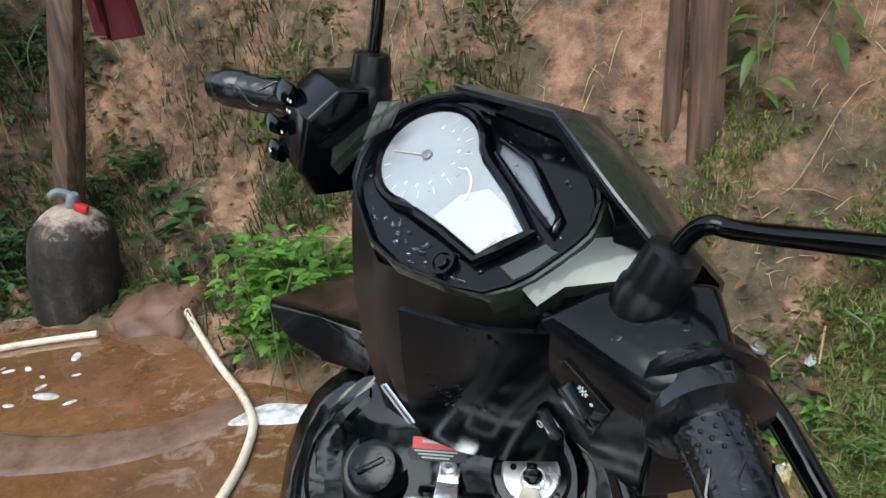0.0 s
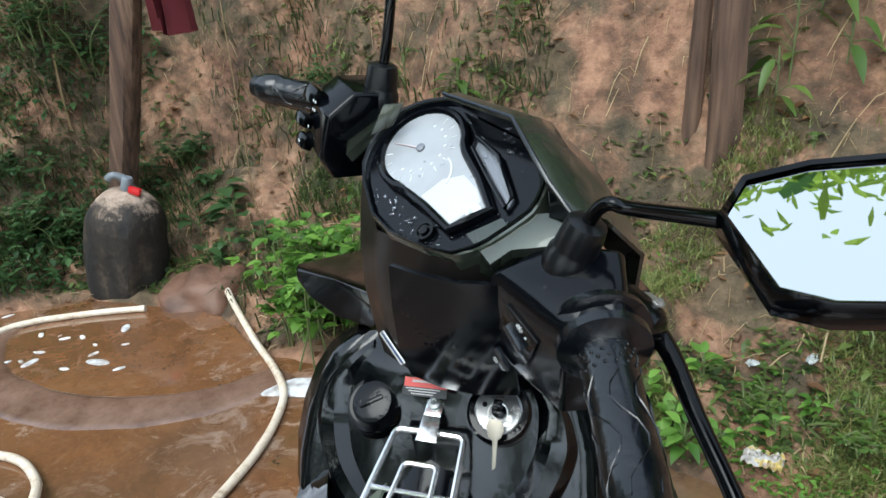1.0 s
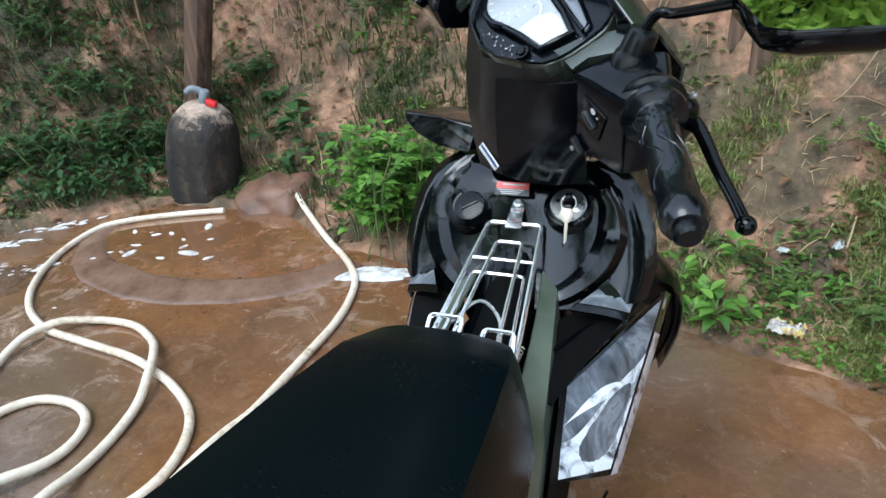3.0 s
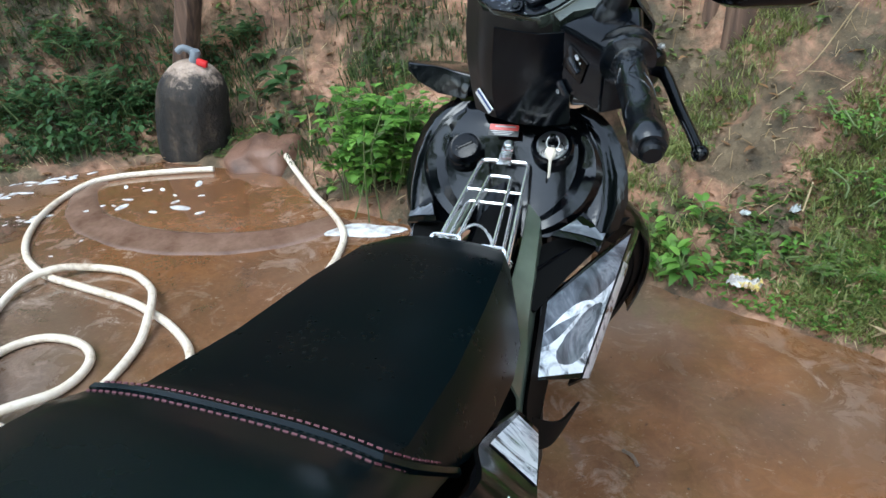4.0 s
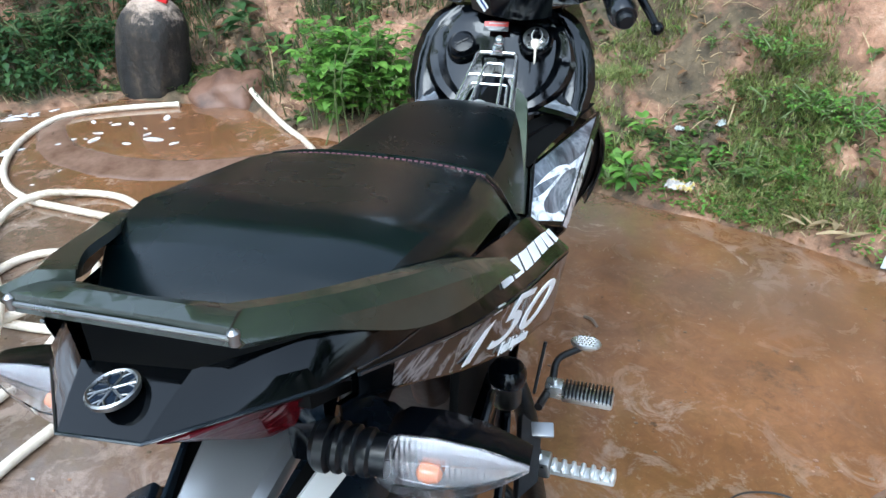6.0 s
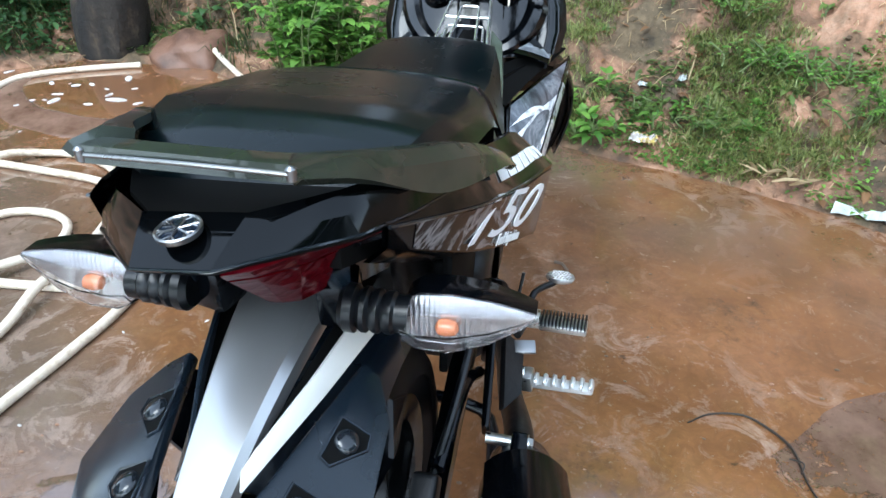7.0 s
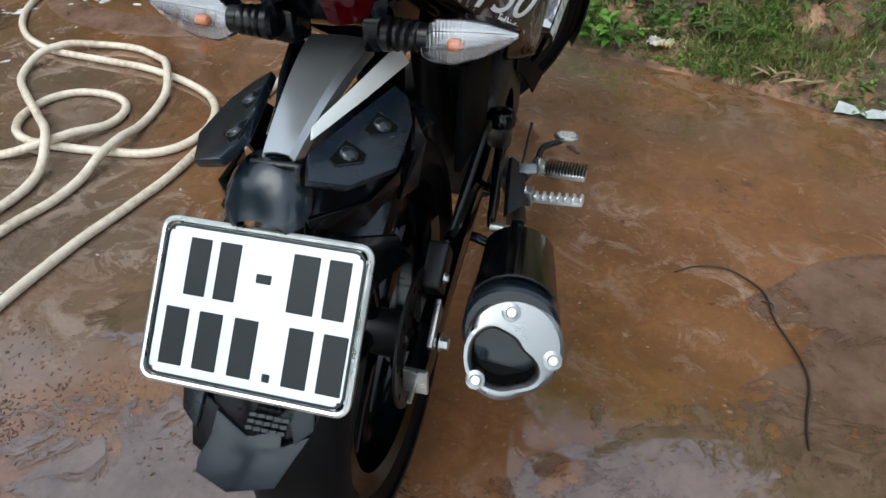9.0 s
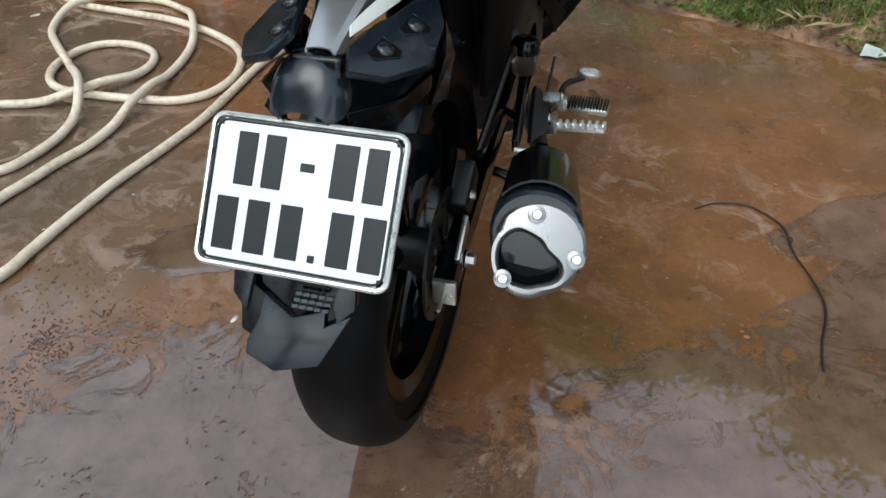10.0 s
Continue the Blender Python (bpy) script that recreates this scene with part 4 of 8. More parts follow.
for p in ((0.203, -0.095, 0.47), (0.176, -0.148, 0.413), (0.254, -0.119, 0.433)):
    q = Vector(p)
    m2 = Matrix.Translation(q + CAPN * 0.003) @ CAPN.to_track_quat("Z", "Y").to_matrix().to_4x4()
    bm = lathe([(0.0105, -0.02), (0.0105, 0.003), (0.0075, 0.004)], 20, "z", m2)
    boss = part("bolt_boss", bm, ALU, muffler)
    bm = lathe([(0.006, 0.0035), (0.006, 0.0065), (0.005, 0.0075), (0.003, 0.0075), (0.003, 0.005)], 16, "z", m2)
    part("bolt", bm, STEEL, boss)
shield = []
for i in range(6):
    z = -L + 0.1 + (L - 0.13) * i / 5
    shield.append([mm @ Vector((0.061 * math.cos(a), 0.066 * math.sin(a), z)) for a in [radians(38 + 100 * j / 8) for j in range(9)]])
part("heat_shield", thicken(loft(shield), 0.003), MATTE, muffler, "black heat shield")

# -- right footrests, brake pedal, hanger --
hanger = part("footrest_hanger", plate([(0.118, 0.38, 0.36), (0.13, 0.3, 0.33), (0.138, 0.19, 0.362), (0.138, 0.18, 0.39), (0.13, 0.3, 0.42), (0.12, 0.38, 0.44), (0.115, 0.42, 0.4)], 0.01, 0.003), GLOSS, bike, "glossy black footrest hanger")
part("hanger_bolt", tube([(0.135, 0.175, 0.376), (0.19, 0.172, 0.376)], 0.007, 12, 1), STEEL, hanger)
part("hanger_bolt", hexbolt((0.186, 0.172, 0.376), (1, 0, 0), 0.009), STEEL, hanger)
part("muffler_strap", block(0.02, 0.03, 0.07, pose(0.176, 0.165, 0.36, 10, 0, 0), 0.004), MATTE, hanger)


def footpeg(name, a, b, r, material, ribs, label):
    a, b = Vector(a), Vector(b)
    d = (b - a)
    m = Matrix.Translation(a) @ d.to_track_quat("X", "Z").to_matrix().to_4x4()
    ln = d.length
    ob = part(name, block(ln, r * 2, r * 0.9, m @ Matrix.Translation((ln / 2, 0, -r * 0.4)), 0.004), material[0], bike, label)
    bm = bmesh.new()
    for i in range(ribs):
        block(ln / ribs * 0.5, r * 2.1, r * 1.1, m @ Matrix.Translation((ln * (0.06 + 0.9 * i / (ribs - 1)), 0, r * 0.25)), 0.002, bm, 1)
    part("ribs", bm, material[1], ob)
    part("hinge", block(0.03, 0.026, 0.026, m @ Matrix.Translation((-0.014, 0, 0)), 0.004), STEEL, ob)
    part("hinge_pin", tube([m @ Vector((-0.014, 0, -0.02)), m @ Vector((-0.014, 0, 0.02))], 0.004, 8, 1), CHROME, ob)
    return ob


footpeg("footrest", (0.185, 0.552, 0.258), (0.268, 0.545, 0.262), 0.016, (STEEL, RUBBER), 13, "steel footrest with a ribbed black rubber")
footpeg("passenger_footrest", (0.184, 0.312, 0.347), (0.266, 0.299, 0.361), 0.0095, (BRIGHTALU, BRIGHTALU), 7, "bare aluminium folding passenger footrest")
footpeg("footrest", (-0.185, 0.552, 0.258), (-0.268, 0.545, 0.262), 0.016, (STEEL, RUBBER), 13, "steel footrest with a ribbed black rubber")
part("peg_bracket", plate([(0.14, 0.345, 0.4), (0.168, 0.34, 0.38), (0.172, 0.28, 0.35), (0.15, 0.25, 0.345), (0.145, 0.3, 0.39)], 0.012, 0.003), ENGINE, bike, "black passenger footrest bracket")
part("bracket_clip", block(0.03, 0.02, 0.006, pose(0.168, 0.335, 0.385, 20, 0, 10), 0.002), ALU, bike)
pedal = part("brake_pedal", tube([(0.15, 0.5, 0.26), (0.165, 0.57, 0.25), (0.17, 0.62, 0.262), (0.205, 0.66, 0.262)], [0.007, 0.007, 0.006, 0.006], 10), ENGINE, bike, "black brake pedal with a chequered steel pad")
bm = lathe([(0.022, -0.005), (0.024, 0), (0.022, 0.004)], 22, "z", pose(0.215, 0.668, 0.27) @ Matrix.Diagonal((1.15, 0.72, 1, 1)))
pad = part("pedal_pad", bm, STEEL, pedal)
bm = bmesh.new()
for i in range(7):
    for j in range(5):
        x, y = (i - 3) * 0.0062 + (j % 2) * 0.003, (j - 2) * 0.0058
        if (x / 0.024) ** 2 + (y / 0.015) ** 2 < 0.95:
            block(0.0036, 0.0036, 0.003, pose(0.215 + x, 0.668 + y, 0.275, 0, 0, 45), 0.0, bm)
part("pad_studs", bm, CHROME, pad)
part("brake_switch_rod", tube([(0.14, 0.52, 0.27), (0.15, 0.545, 0.36)], 0.003, 6, 1), RUBBER, bike)
res = part("brake_reservoir", lathe([(0.018, 0), (0.02, 0.004), (0.02, 0.034), (0.018, 0.036)], 22, "z", pose(0.118, 0.334, 0.425, -6, 0, 0)), RESERV, bike, "cloudy brake fluid reservoir with a black cap")
part("reservoir_cap", lathe([(0.023, 0.034), (0.0245, 0.038), (0.0245, 0.05), (0.02, 0.058), (0.012, 0.06)], 14, "z", pose(0.118, 0.334, 0.425, -6, 0, 0)), MATTE, res)
part("reservoir_hose", tube([(0.118, 0.334, 0.425), (0.115, 0.33, 0.38), (0.11, 0.36, 0.33)], 0.006, 8), RUBBER, res)

# -- seat --
SEAT = [(0.668, 0.02, 0.672, 0.655), (0.655, 0.052, 0.7, 0.64), (0.625, 0.078, 0.722, 0.622), (0.57, 0.094, 0.738, 0.61), (0.48, 0.105, 0.748, 0.622), (0.37, 0.114, 0.758, 0.66),
        (0.27, 0.118, 0.778, 0.7), (0.235, 0.117, 0.797, 0.715)]
REAR = [(0.228, 0.118, 0.805, 0.72), (0.2, 0.12, 0.817, 0.742), (0.12, 0.124, 0.833, 0.782), (0.05, 0.12, 0.85, 0.8), (0.016, 0.112, 0.852, 0.806), (-0.012, 0.101, 0.848, 0.81), (-0.036, 0.087, 0.838, 0.814), (-0.056, 0.068, 0.826, 0.814), (-0.067, 0.05, 0.818, 0.811)]


def seat_row(y, w, zt, zb, sweep, turn=0.0):
    out = []
    for t in np.linspace(-1, 1, 21):
        a = abs(t)
        if a < 0.62:
            q = 0.0
            x, z = w * 0.88 * a / 0.62, zt - 0.009 * (a / 0.62) ** 3
        else:
            q = (a - 0.62) / 0.38
            x = w * (0.88 + 0.12 * q ** 0.6)
            z = zt - 0.009 - (zt - 0.009 - zb) * q ** 0.95
        out.append((math.copysign(x, t), y + sweep * a * a + turn * q, z))
    return out


def seat_part(name, secs, material, label, sweep, turns):
    fine = []
    for t in np.linspace(0, len(secs) - 1, 4 * (len(secs) - 1) + 1):
        fine.append([float(np.interp(t, range(len(secs)), [s[i] for s in secs])) for i in range(4)])
    rows = [seat_row(*f, sweep, float(np.interp(k, (0, len(fine) - 1), turns))) for k, f in enumerate(fine)]
    return part(name, loft(rows), material, seat, label, smooth=32)


seat = part("seat_base", loft([[(-w * 0.9, y, zb - 0.005), (w * 0.9, y, zb - 0.005), (w * 0.9, y, zb - 0.03), (-w * 0.9, y, zb - 0.03)] for y, w, zt, zb in SEAT[1:] + REAR[:-1]], True, True), DARKHOLE, bike,
            "long two-level black vinyl seat with red stitching")
seat_part("rider_cushion", SEAT, SEATWET, "wet black vinyl rider cushion", 0.0, (0.0, 0.075))
seat_part("passenger_cushion", REAR, SEATM, "smooth black vinyl passenger cushion", 0.0, (0.075, 0.0))
seam = [Vector(p) for p in seat_row(0.2315, 0.1182, 0.803, 0.715, 0.0, 0.075)]
part("seam_piping", tube(seam, 0.004, 6, 1, raw=True), SEATM, seat)
bm = bmesh.new()
fine = []
for a, b in zip(seam, seam[1:]):
    for k in range(3):
        fine.append(a.lerp(b, k / 3))
for off in (-0.006, 0.008):
    for i in range(3, len(fine) - 4):
        a, b = fine[i], fine[i + 1]
        up = Vector((0, off, 0.0032 if off < 0 else -0.001))
        tube([a + up, a.lerp(b, 0.62) + up], 0.0009, 4, 1, False, bm, True)
part("stitching", bm, STITCH, seat, "dull red double stitching")
part("seat_screw", hexbolt((0.117, 0.345, 0.655), (1, 0, 0.2), 0.004), STEEL, seat)

# -- tail: side panels, grab rail, lamp --
COVER_TOP = [(0.112, 0.525, 0.582), (0.115, 0.44, 0.64), (0.118, 0.36, 0.69), (0.138, 0.3, 0.722), (0.136, 0.24, 0.75), (0.132, 0.18, 0.77), (0.124, 0.12, 0.79), (0.112, 0.04, 0.812), (0.084, -0.06, 0.833)]
COVER_MID = [(0.132, 0.53, 0.556), (0.152, 0.43, 0.62), (0.168, 0.345, 0.665), (0.179, 0.3, 0.69), (0.17, 0.24, 0.711), (0.161, 0.18, 0.731), (0.151, 0.12, 0.753), (0.131, 0.04, 0.781), (0.094, -0.062, 0.822)]
COVER_LOW = [(0.13, 0.52, 0.5), (0.146, 0.43, 0.54), (0.155, 0.335, 0.58), (0.166, 0.295, 0.6), (0.161, 0.24, 0.632), (0.154, 0.18, 0.664), (0.146, 0.12, 0.697), (0.124, 0.04, 0.74), (0.092, -0.06, 0.806)]
COVER_BOT = [(0.1, 0.515, 0.5), (0.112, 0.425, 0.535), (0.12, 0.33, 0.57), (0.126, 0.29, 0.588), (0.122, 0.24, 0.62), (0.116, 0.18, 0.652), (0.11, 0.12, 0.685), (0.097, 0.04, 0.728), (0.078, -0.055, 0.79)]


def side_cover(s):
    """The black side panel below the seat, from the leg room to the tail."""
    rows = [spline(sx(r, s), 4) for r in (COVER_TOP, COVER_MID, COVER_LOW, COVER_BOT)]
    return part("side_cover", shell(rows, (-0.004 * s, 0, 0)), GLOSS, bike, "glossy black side cover with white decals", smooth=30)


covers = both(side_cover)
for s, cv in ((1, covers[0]), (-1, covers[1])):
    part("cover_edge", tube(sx([(x + 0.0004, y, z) for x, y, z in COVER_MID[4:]], s), 0.0013, 6, 4), GLOSSGREY, cv)


def grab_rail():
    """The olive rail round the seat's rear: two arms and a broad bridge with a slot."""
    out = [(0.142, 0.115, 0.782), (0.13, 0.04, 0.822), (0.104, -0.02, 0.843), (0.08, -0.066, 0.86), (0.056, -0.108, 0.878)]
    inn = [(0.128, 0.11, 0.79), (0.108, 0.04, 0.83), (0.084, -0.01, 0.848), (0.062, -0.055, 0.864), (0.038, -0.088, 0.876)]
    for s in (1, -1):
        rows = [spline(sx(r, s), 5) for r in (inn, out)]
        mid = [p.lerp(q, 0.5) + Vector((0, 0, 0.004)) for p, q in zip(*rows)]
        skirt = [p + Vector((0.004 * s, 0, -0.004 - 0.017 * math.sin(math.pi * min(1.0, k / (len(mid) - 1) * 1.15)) ** 2)) for k, p in enumerate(rows[1])]
        yield thicken(loft([rows[0], mid, rows[1], skirt]), 0.006 * s)
    rows = []
    for x in np.linspace(-1, 1, 13):
        rows.append([(0.05 * x, -0.09 + 0.004 * abs(x), 0.876), (0.052 * x, -0.098, 0.8815), (0.054 * x, -0.108, 0.881), (0.053 * x, -0.1095, 0.872), (0.052 * x, -0.1, 0.867), (0.05 * x, -0.09, 0.868)])
    yield loft(rows, True, True)


gr = list(grab_rail())
for b in gr:
    bmesh.ops.translate(b, vec=(0.006, 0, 0), verts=b.verts[:])
rail = part("grab_rail", gr[0], OLIVE, bike, "dark olive grab rail with an added glint along its edge", smooth=30)
part("rail_arm", gr[1], OLIVE, rail, smooth=30)
part("rail_bridge", gr[2], OLIVE, rail, smooth=30)
# a thin silver tube added as the highlight on the bridge's edge
part("rail_glint", tube([(-0.046, -0.1095, 0.8765), (0.006, -0.1105, 0.8775), (0.06, -0.1095, 0.8765)], 0.0013, 8, 4), ALU, rail, "thin silver line painted as the glint on the rail's edge")
for s in (1, -1):
    part("rail_tip", lathe([(0.001, -0.0045), (0.0028, -0.003), (0.0028, 0.003), (0.001, 0.0045)], 12, "z", pose(0.006 + 0.055 * s, -0.108, 0.876)), ALU, rail)

# tail cowl: a faceted top that ends in a thin lip, the lamp below it
def tail_rows():
    rim = [(0.104, 0.03, 0.825), (0.092, -0.03, 0.842), (0.068, -0.073, 0.851), (0.03, -0.104, 0.8545)]
    mid = [(0.112, 0.03, 0.813), (0.098, -0.034, 0.832), (0.074, -0.081, 0.84), (0.026, -0.12, 0.848)]
    lip = [(0.114, 0.03, 0.8), (0.1, -0.036, 0.818), (0.08, -0.08, 0.827), (0.022, -0.136, 0.84)]
    low = [(0.112, 0.03, 0.796), (0.098, -0.034, 0.813), (0.079, -0.077, 0.822), (0.021, -0.132, 0.835)]
    bak = [(0.1, 0.03, 0.792), (0.085, -0.025, 0.81), (0.06, -0.06, 0.82), (0.016, -0.1, 0.83)]
    for r in (rim, mid, lip, low, bak):
        half = []
        for p, q in zip(r, r[1:]):
            half += [Vector(p).lerp(Vector(q), k / 3) for k in range(3)]
        half.append(Vector(r[-1]))
        yield [(x + 0.003, y, z - 0.1 * max(0.0, 0.08 - x)) for x, y, z in half] + [(-x + 0.003, y, z - 0.008 - 0.1 * min(x, 0.08)) for x, y, z in half[::-1]]


tail_lines = list(tail_rows())
tail = part("tail_cowl", loft(tail_lines[:3], False), GLOSS, bike, "glossy black tail cowl with a silver badge", smooth=22)
# underside split off and blackened to give the dark below the lip
part("cowl_underside", loft(tail_lines[2:], False), DARKHOLE, tail)
# a lighter grey tube added as the highlight line along the lip
part("lip_highlight", tube(tail_lines[2], 0.001, 6, 1, raw=True), GLOSSGREY, tail)
# dull black lid put in for the dark gap behind the seat
part("tail_gap_lid", plate([(0.09, -0.03, 0.837), (0.064, -0.07, 0.842), (0.03, -0.1, 0.843), (-0.025, -0.1, 0.839), (-0.058, -0.07, 0.834), (-0.084, -0.03, 0.825), (-0.08, 0.06, 0.79), (0.09, 0.06, 0.8)], 0.003), DARKHOLE, tail)
m = Matrix.Translation((0.003, -0.12, 0.8455)) @ Euler((radians(4), radians(-5), 0)).to_matrix().to_4x4() @ Matrix.Scale(0.95, 4)
badge = part("badge", lathe([(0.0122, -0.002), (0.0128, 0.0012), (0.0118, 0.002), (0.0108, 0.0012), (0.0106, -0.001)], 32, "z", m, cap=False), ALU, tail, "round silver badge")
part("badge_disc", lathe([(0.0112, -0.001), (0.0112, 0.0006)], 28, "z", m), BLUEDARK, badge, "dark blue disc")
bm = bmesh.new()
for k in range(6):
    ang = math.pi / 2 + 2 * math.pi * k / 6
    tube([m @ Vector((0, 0, 0.0012)), m @ Vector((0.0108 * math.cos(ang), 0.0108 * math.sin(ang), 0.0012))], 0.0007, 5, 1, False, bm)
    for e in (-0.3, 0.3):
        tube([m @ Vector((0.007 * math.cos(ang), 0.007 * math.sin(ang), 0.0012)), m @ Vector((0.0108 * math.cos(ang + e), 0.0108 * math.sin(ang + e), 0.0012))], 0.0005, 5, 1, False, bm)
part("badge_fork", bm, ALU, badge)


def lamp_half(s):
    """One face of the red tail lamp: it runs back to a keel in the middle, with a crease along it."""
    top = [(0.024, -0.126, 0.829), (0.036, -0.12, 0.829), (0.056, -0.095, 0.826), (0.088, -0.052, 0.817)]
    mid = [(0.022, -0.118, 0.82), (0.034, -0.111, 0.819), (0.05, -0.088, 0.813), (0.07, -0.05, 0.806)]
    mid2 = [(0.021, -0.114, 0.816), (0.032, -0.106, 0.814), (0.046, -0.084, 0.807), (0.058, -0.05, 0.798)]
    low = [(0.012, -0.06, 0.759), (0.02, -0.058, 0.758), (0.03, -0.054, 0.758), (0.042, -0.046, 0.762)]
    for name, pair in (("tail_lamp", (top, mid)), ("lamp_lower_lens", (mid2, low))):
        rows = [[(0.008 + (x - 0.008) * s, y, z) for x, y, z in r] for r in pair]
        mids = [tuple((p + q) / 2 for p, q in zip(a, b)) for a, b in zip(*rows)]
        part(name, thicken(loft([rows[0], mids, rows[1]]), 0.004), REDLENS, tail, "dark red tail lamp lens", smooth=12)
    rows = [[(0.008 + (x - 0.008) * s, y + 0.001, z - 0.001) for x, y, z in r] for r in (mid, mid2)]
    part("lamp_crease", thicken(loft(rows), 0.003), GLOSS, tail, "black rib across the tail lamp", smooth=12)


lamp_half(1)
for s in (1, -1):
    part("lamp_trim", plate(sx([(0.088, -0.05, 0.812), (0.05, -0.045, 0.79), (0.03, -0.036, 0.76), (0.034, -0.02, 0.755), (0.07, 0.0, 0.77), (0.1, -0.01, 0.8)], s), 0.004), MATTE, tail)
    part("lamp_bracket", plate(sx([(0.046, -0.05, 0.772), (0.062, -0.044, 0.778), (0.06, -0.04, 0.758), (0.048, -0.042, 0.75)], s), 0.004, 0.001), GREY, tail)
part("under_tail", loft([[(-0.08, 0.05, 0.79), (0.08, 0.05, 0.79), (0.06, 0.05, 0.71), (-0.06, 0.05, 0.71)], [(-0.075, -0.02, 0.81), (0.075, -0.02, 0.81), (0.05, -0.01, 0.735), (-0.05, -0.01, 0.735)],
                         [(-0.03, -0.06, 0.805), (0.036, -0.06, 0.805), (0.026, -0.042, 0.756), (-0.02, -0.042, 0.756)]], True, True), MATTE, tail)


# -- rear turn signals --
def signal(s):
    stalk = part("signal_stalk", lathe([(0.013, -0.004), (0.0165, 0.0), (0.0165, 0.006), (0.013, 0.008), (0.0155, 0.011), (0.0155, 0.014), (0.013, 0.016), (0.015, 0.019), (0.015, 0.022), (0.0125, 0.024), (0.0145, 0.027), (0.0145, 0.031), (0.0125, 0.033), (0.0125, 0.042)], 20, "x",
                                        Matrix.Translation((0.003 + 0.056 * s, -0.046, 0.746)) @ Matrix.Diagonal((s, 1, 1, 1))), RUBBER, bike, "ribbed black rubber signal stalk")
    part("stalk_root", block(0.03, 0.03, 0.034, pose(0.003 + 0.045 * s, -0.03, 0.742, 0, 0, 14 * s), 0.006), MATTE, stalk)
    # the housing tapers to a point at its outer end
    secs = [(0.096, 0.026, 0.022, 0.0), (0.106, 0.04, 0.026, 0.001), (0.128, 0.042, 0.026, 0.002), (0.152, 0.031, 0.02, 0.006), (0.17, 0.016, 0.011, 0.01), (0.181, 0.004, 0.004, 0.013)]
    back, face = [], []
    for x, h, d, dz in secs:
        z = 0.741 + dz
        back.append([(x * s, -0.03 - 0.012, z + h * 0.5), (x * s, -0.03 + d * 0.5, z + h * 0.42), (x * s, -0.03 + d, z), (x * s, -0.03 + d * 0.5, z - h * 0.42), (x * s, -0.03 - 0.012, z - h * 0.5)])
        face.append([(x * s, -0.0425, z + h * 0.5), (x * s, -0.0425 - d * 0.55, z + h * 0.36), (x * s, -0.0425 - d * 0.75, z), (x * s, -0.0425 - d * 0.55, z - h * 0.38), (x * s, -0.0425, z - h * 0.5)])
    hs = part("signal_housing", loft(back, False), MATTE, stalk, smooth=50)
    lens = part("lens", thicken(loft([face[0]] + face, False), 0.0018), LENS, hs, "clear faceted signal lens", smooth=30)
    lens.visible_shadow = False
    inner = [[(p[0], -0.0425 + (p[1] + 0.0425) * 0.2, 0.742 + (p[2] - 0.742) * 0.92) for p in r] for r in face]
    part("reflector", loft(inner), REFLECTOR, hs, "faceted silver reflector", smooth=30)
    part("bulb", lathe([(0.002, -0.007), (0.005, -0.005), (0.006, 0.0), (0.0045, 0.006), (0.0015, 0.008)], 14, "x", Matrix.Translation((0.125 * s, -0.049, 0.742))), AMBER, hs, "amber bulb")


both(signal)

# -- rear mudguard: silver tongue, flaps with round studs, hood, plate carrier --
T0, T1 = (-0.01, 0.724), (-0.18, 0.688)
def on_tongue(v, x, lift=0.0):
    return (x + 0.004, T0[0] + (T1[0] - T0[0]) * v, T0[1] + (T1[1] - T0[1]) * v + lift + 0.03 * v * (1 - v))


rows = []
for v in np.linspace(0, 1, 13):
    w = 0.0375 - 0.0235 * v
    e = 0.029 - 0.0145 * v
    rows.append([on_tongue(v, -w * 1.08, -0.016), on_tongue(v, -w * 1.02, -0.003), on_tongue(v, -w * 0.96, -0.0008), on_tongue(v, -w * 0.5, 0.001), on_tongue(v, 0, 0.0016), on_tongue(v, e * 0.5, 0.001), on_tongue(v, e * 0.74, 0.0), on_tongue(v, e, -0.005), on_tongue(v, e * 1.05, -0.016)])
tongue = part("mudguard_tongue", thicken(loft(rows), 0.002), SILVER, bike, "satin silver centre piece of the rear mudguard", smooth=18)
for s in (1, -1):
    far = 0.067 if s > 0 else 0.06
    q = [on_tongue(0.0, 0.056 * s, -0.002), on_tongue(0.0, far * s, -0.02), on_tongue(0.42, (far - 0.02) * s, -0.018), on_tongue(0.86, 0.0215 * s, -0.006), on_tongue(0.8, 0.0185 * s, -0.003), on_tongue(0.72, 0.0225 * s, -0.003), on_tongue(0.42, 0.0395 * s, -0.004)]
    # the right stripe is pale satin, the left one dark grey
    part("tongue_stripe", plate(q if s > 0 else q[::-1], 0.003, 0.0008), SATIN if s > 0 else GREY, tongue, "side stripe of the tongue, pale right and dark grey left")
    q = [on_tongue(-0.08, 0.038 * s, -0.014), on_tongue(-0.08, 0.06 * s, -0.014), on_tongue(0.42, 0.042 * s, -0.014), on_tongue(0.74, 0.021 * s, -0.009), on_tongue(0.74, 0.018 * s, -0.009)]
    part("tongue_recess", plate(q if s > 0 else q[::-1], 0.002), DARKHOLE, tongue)


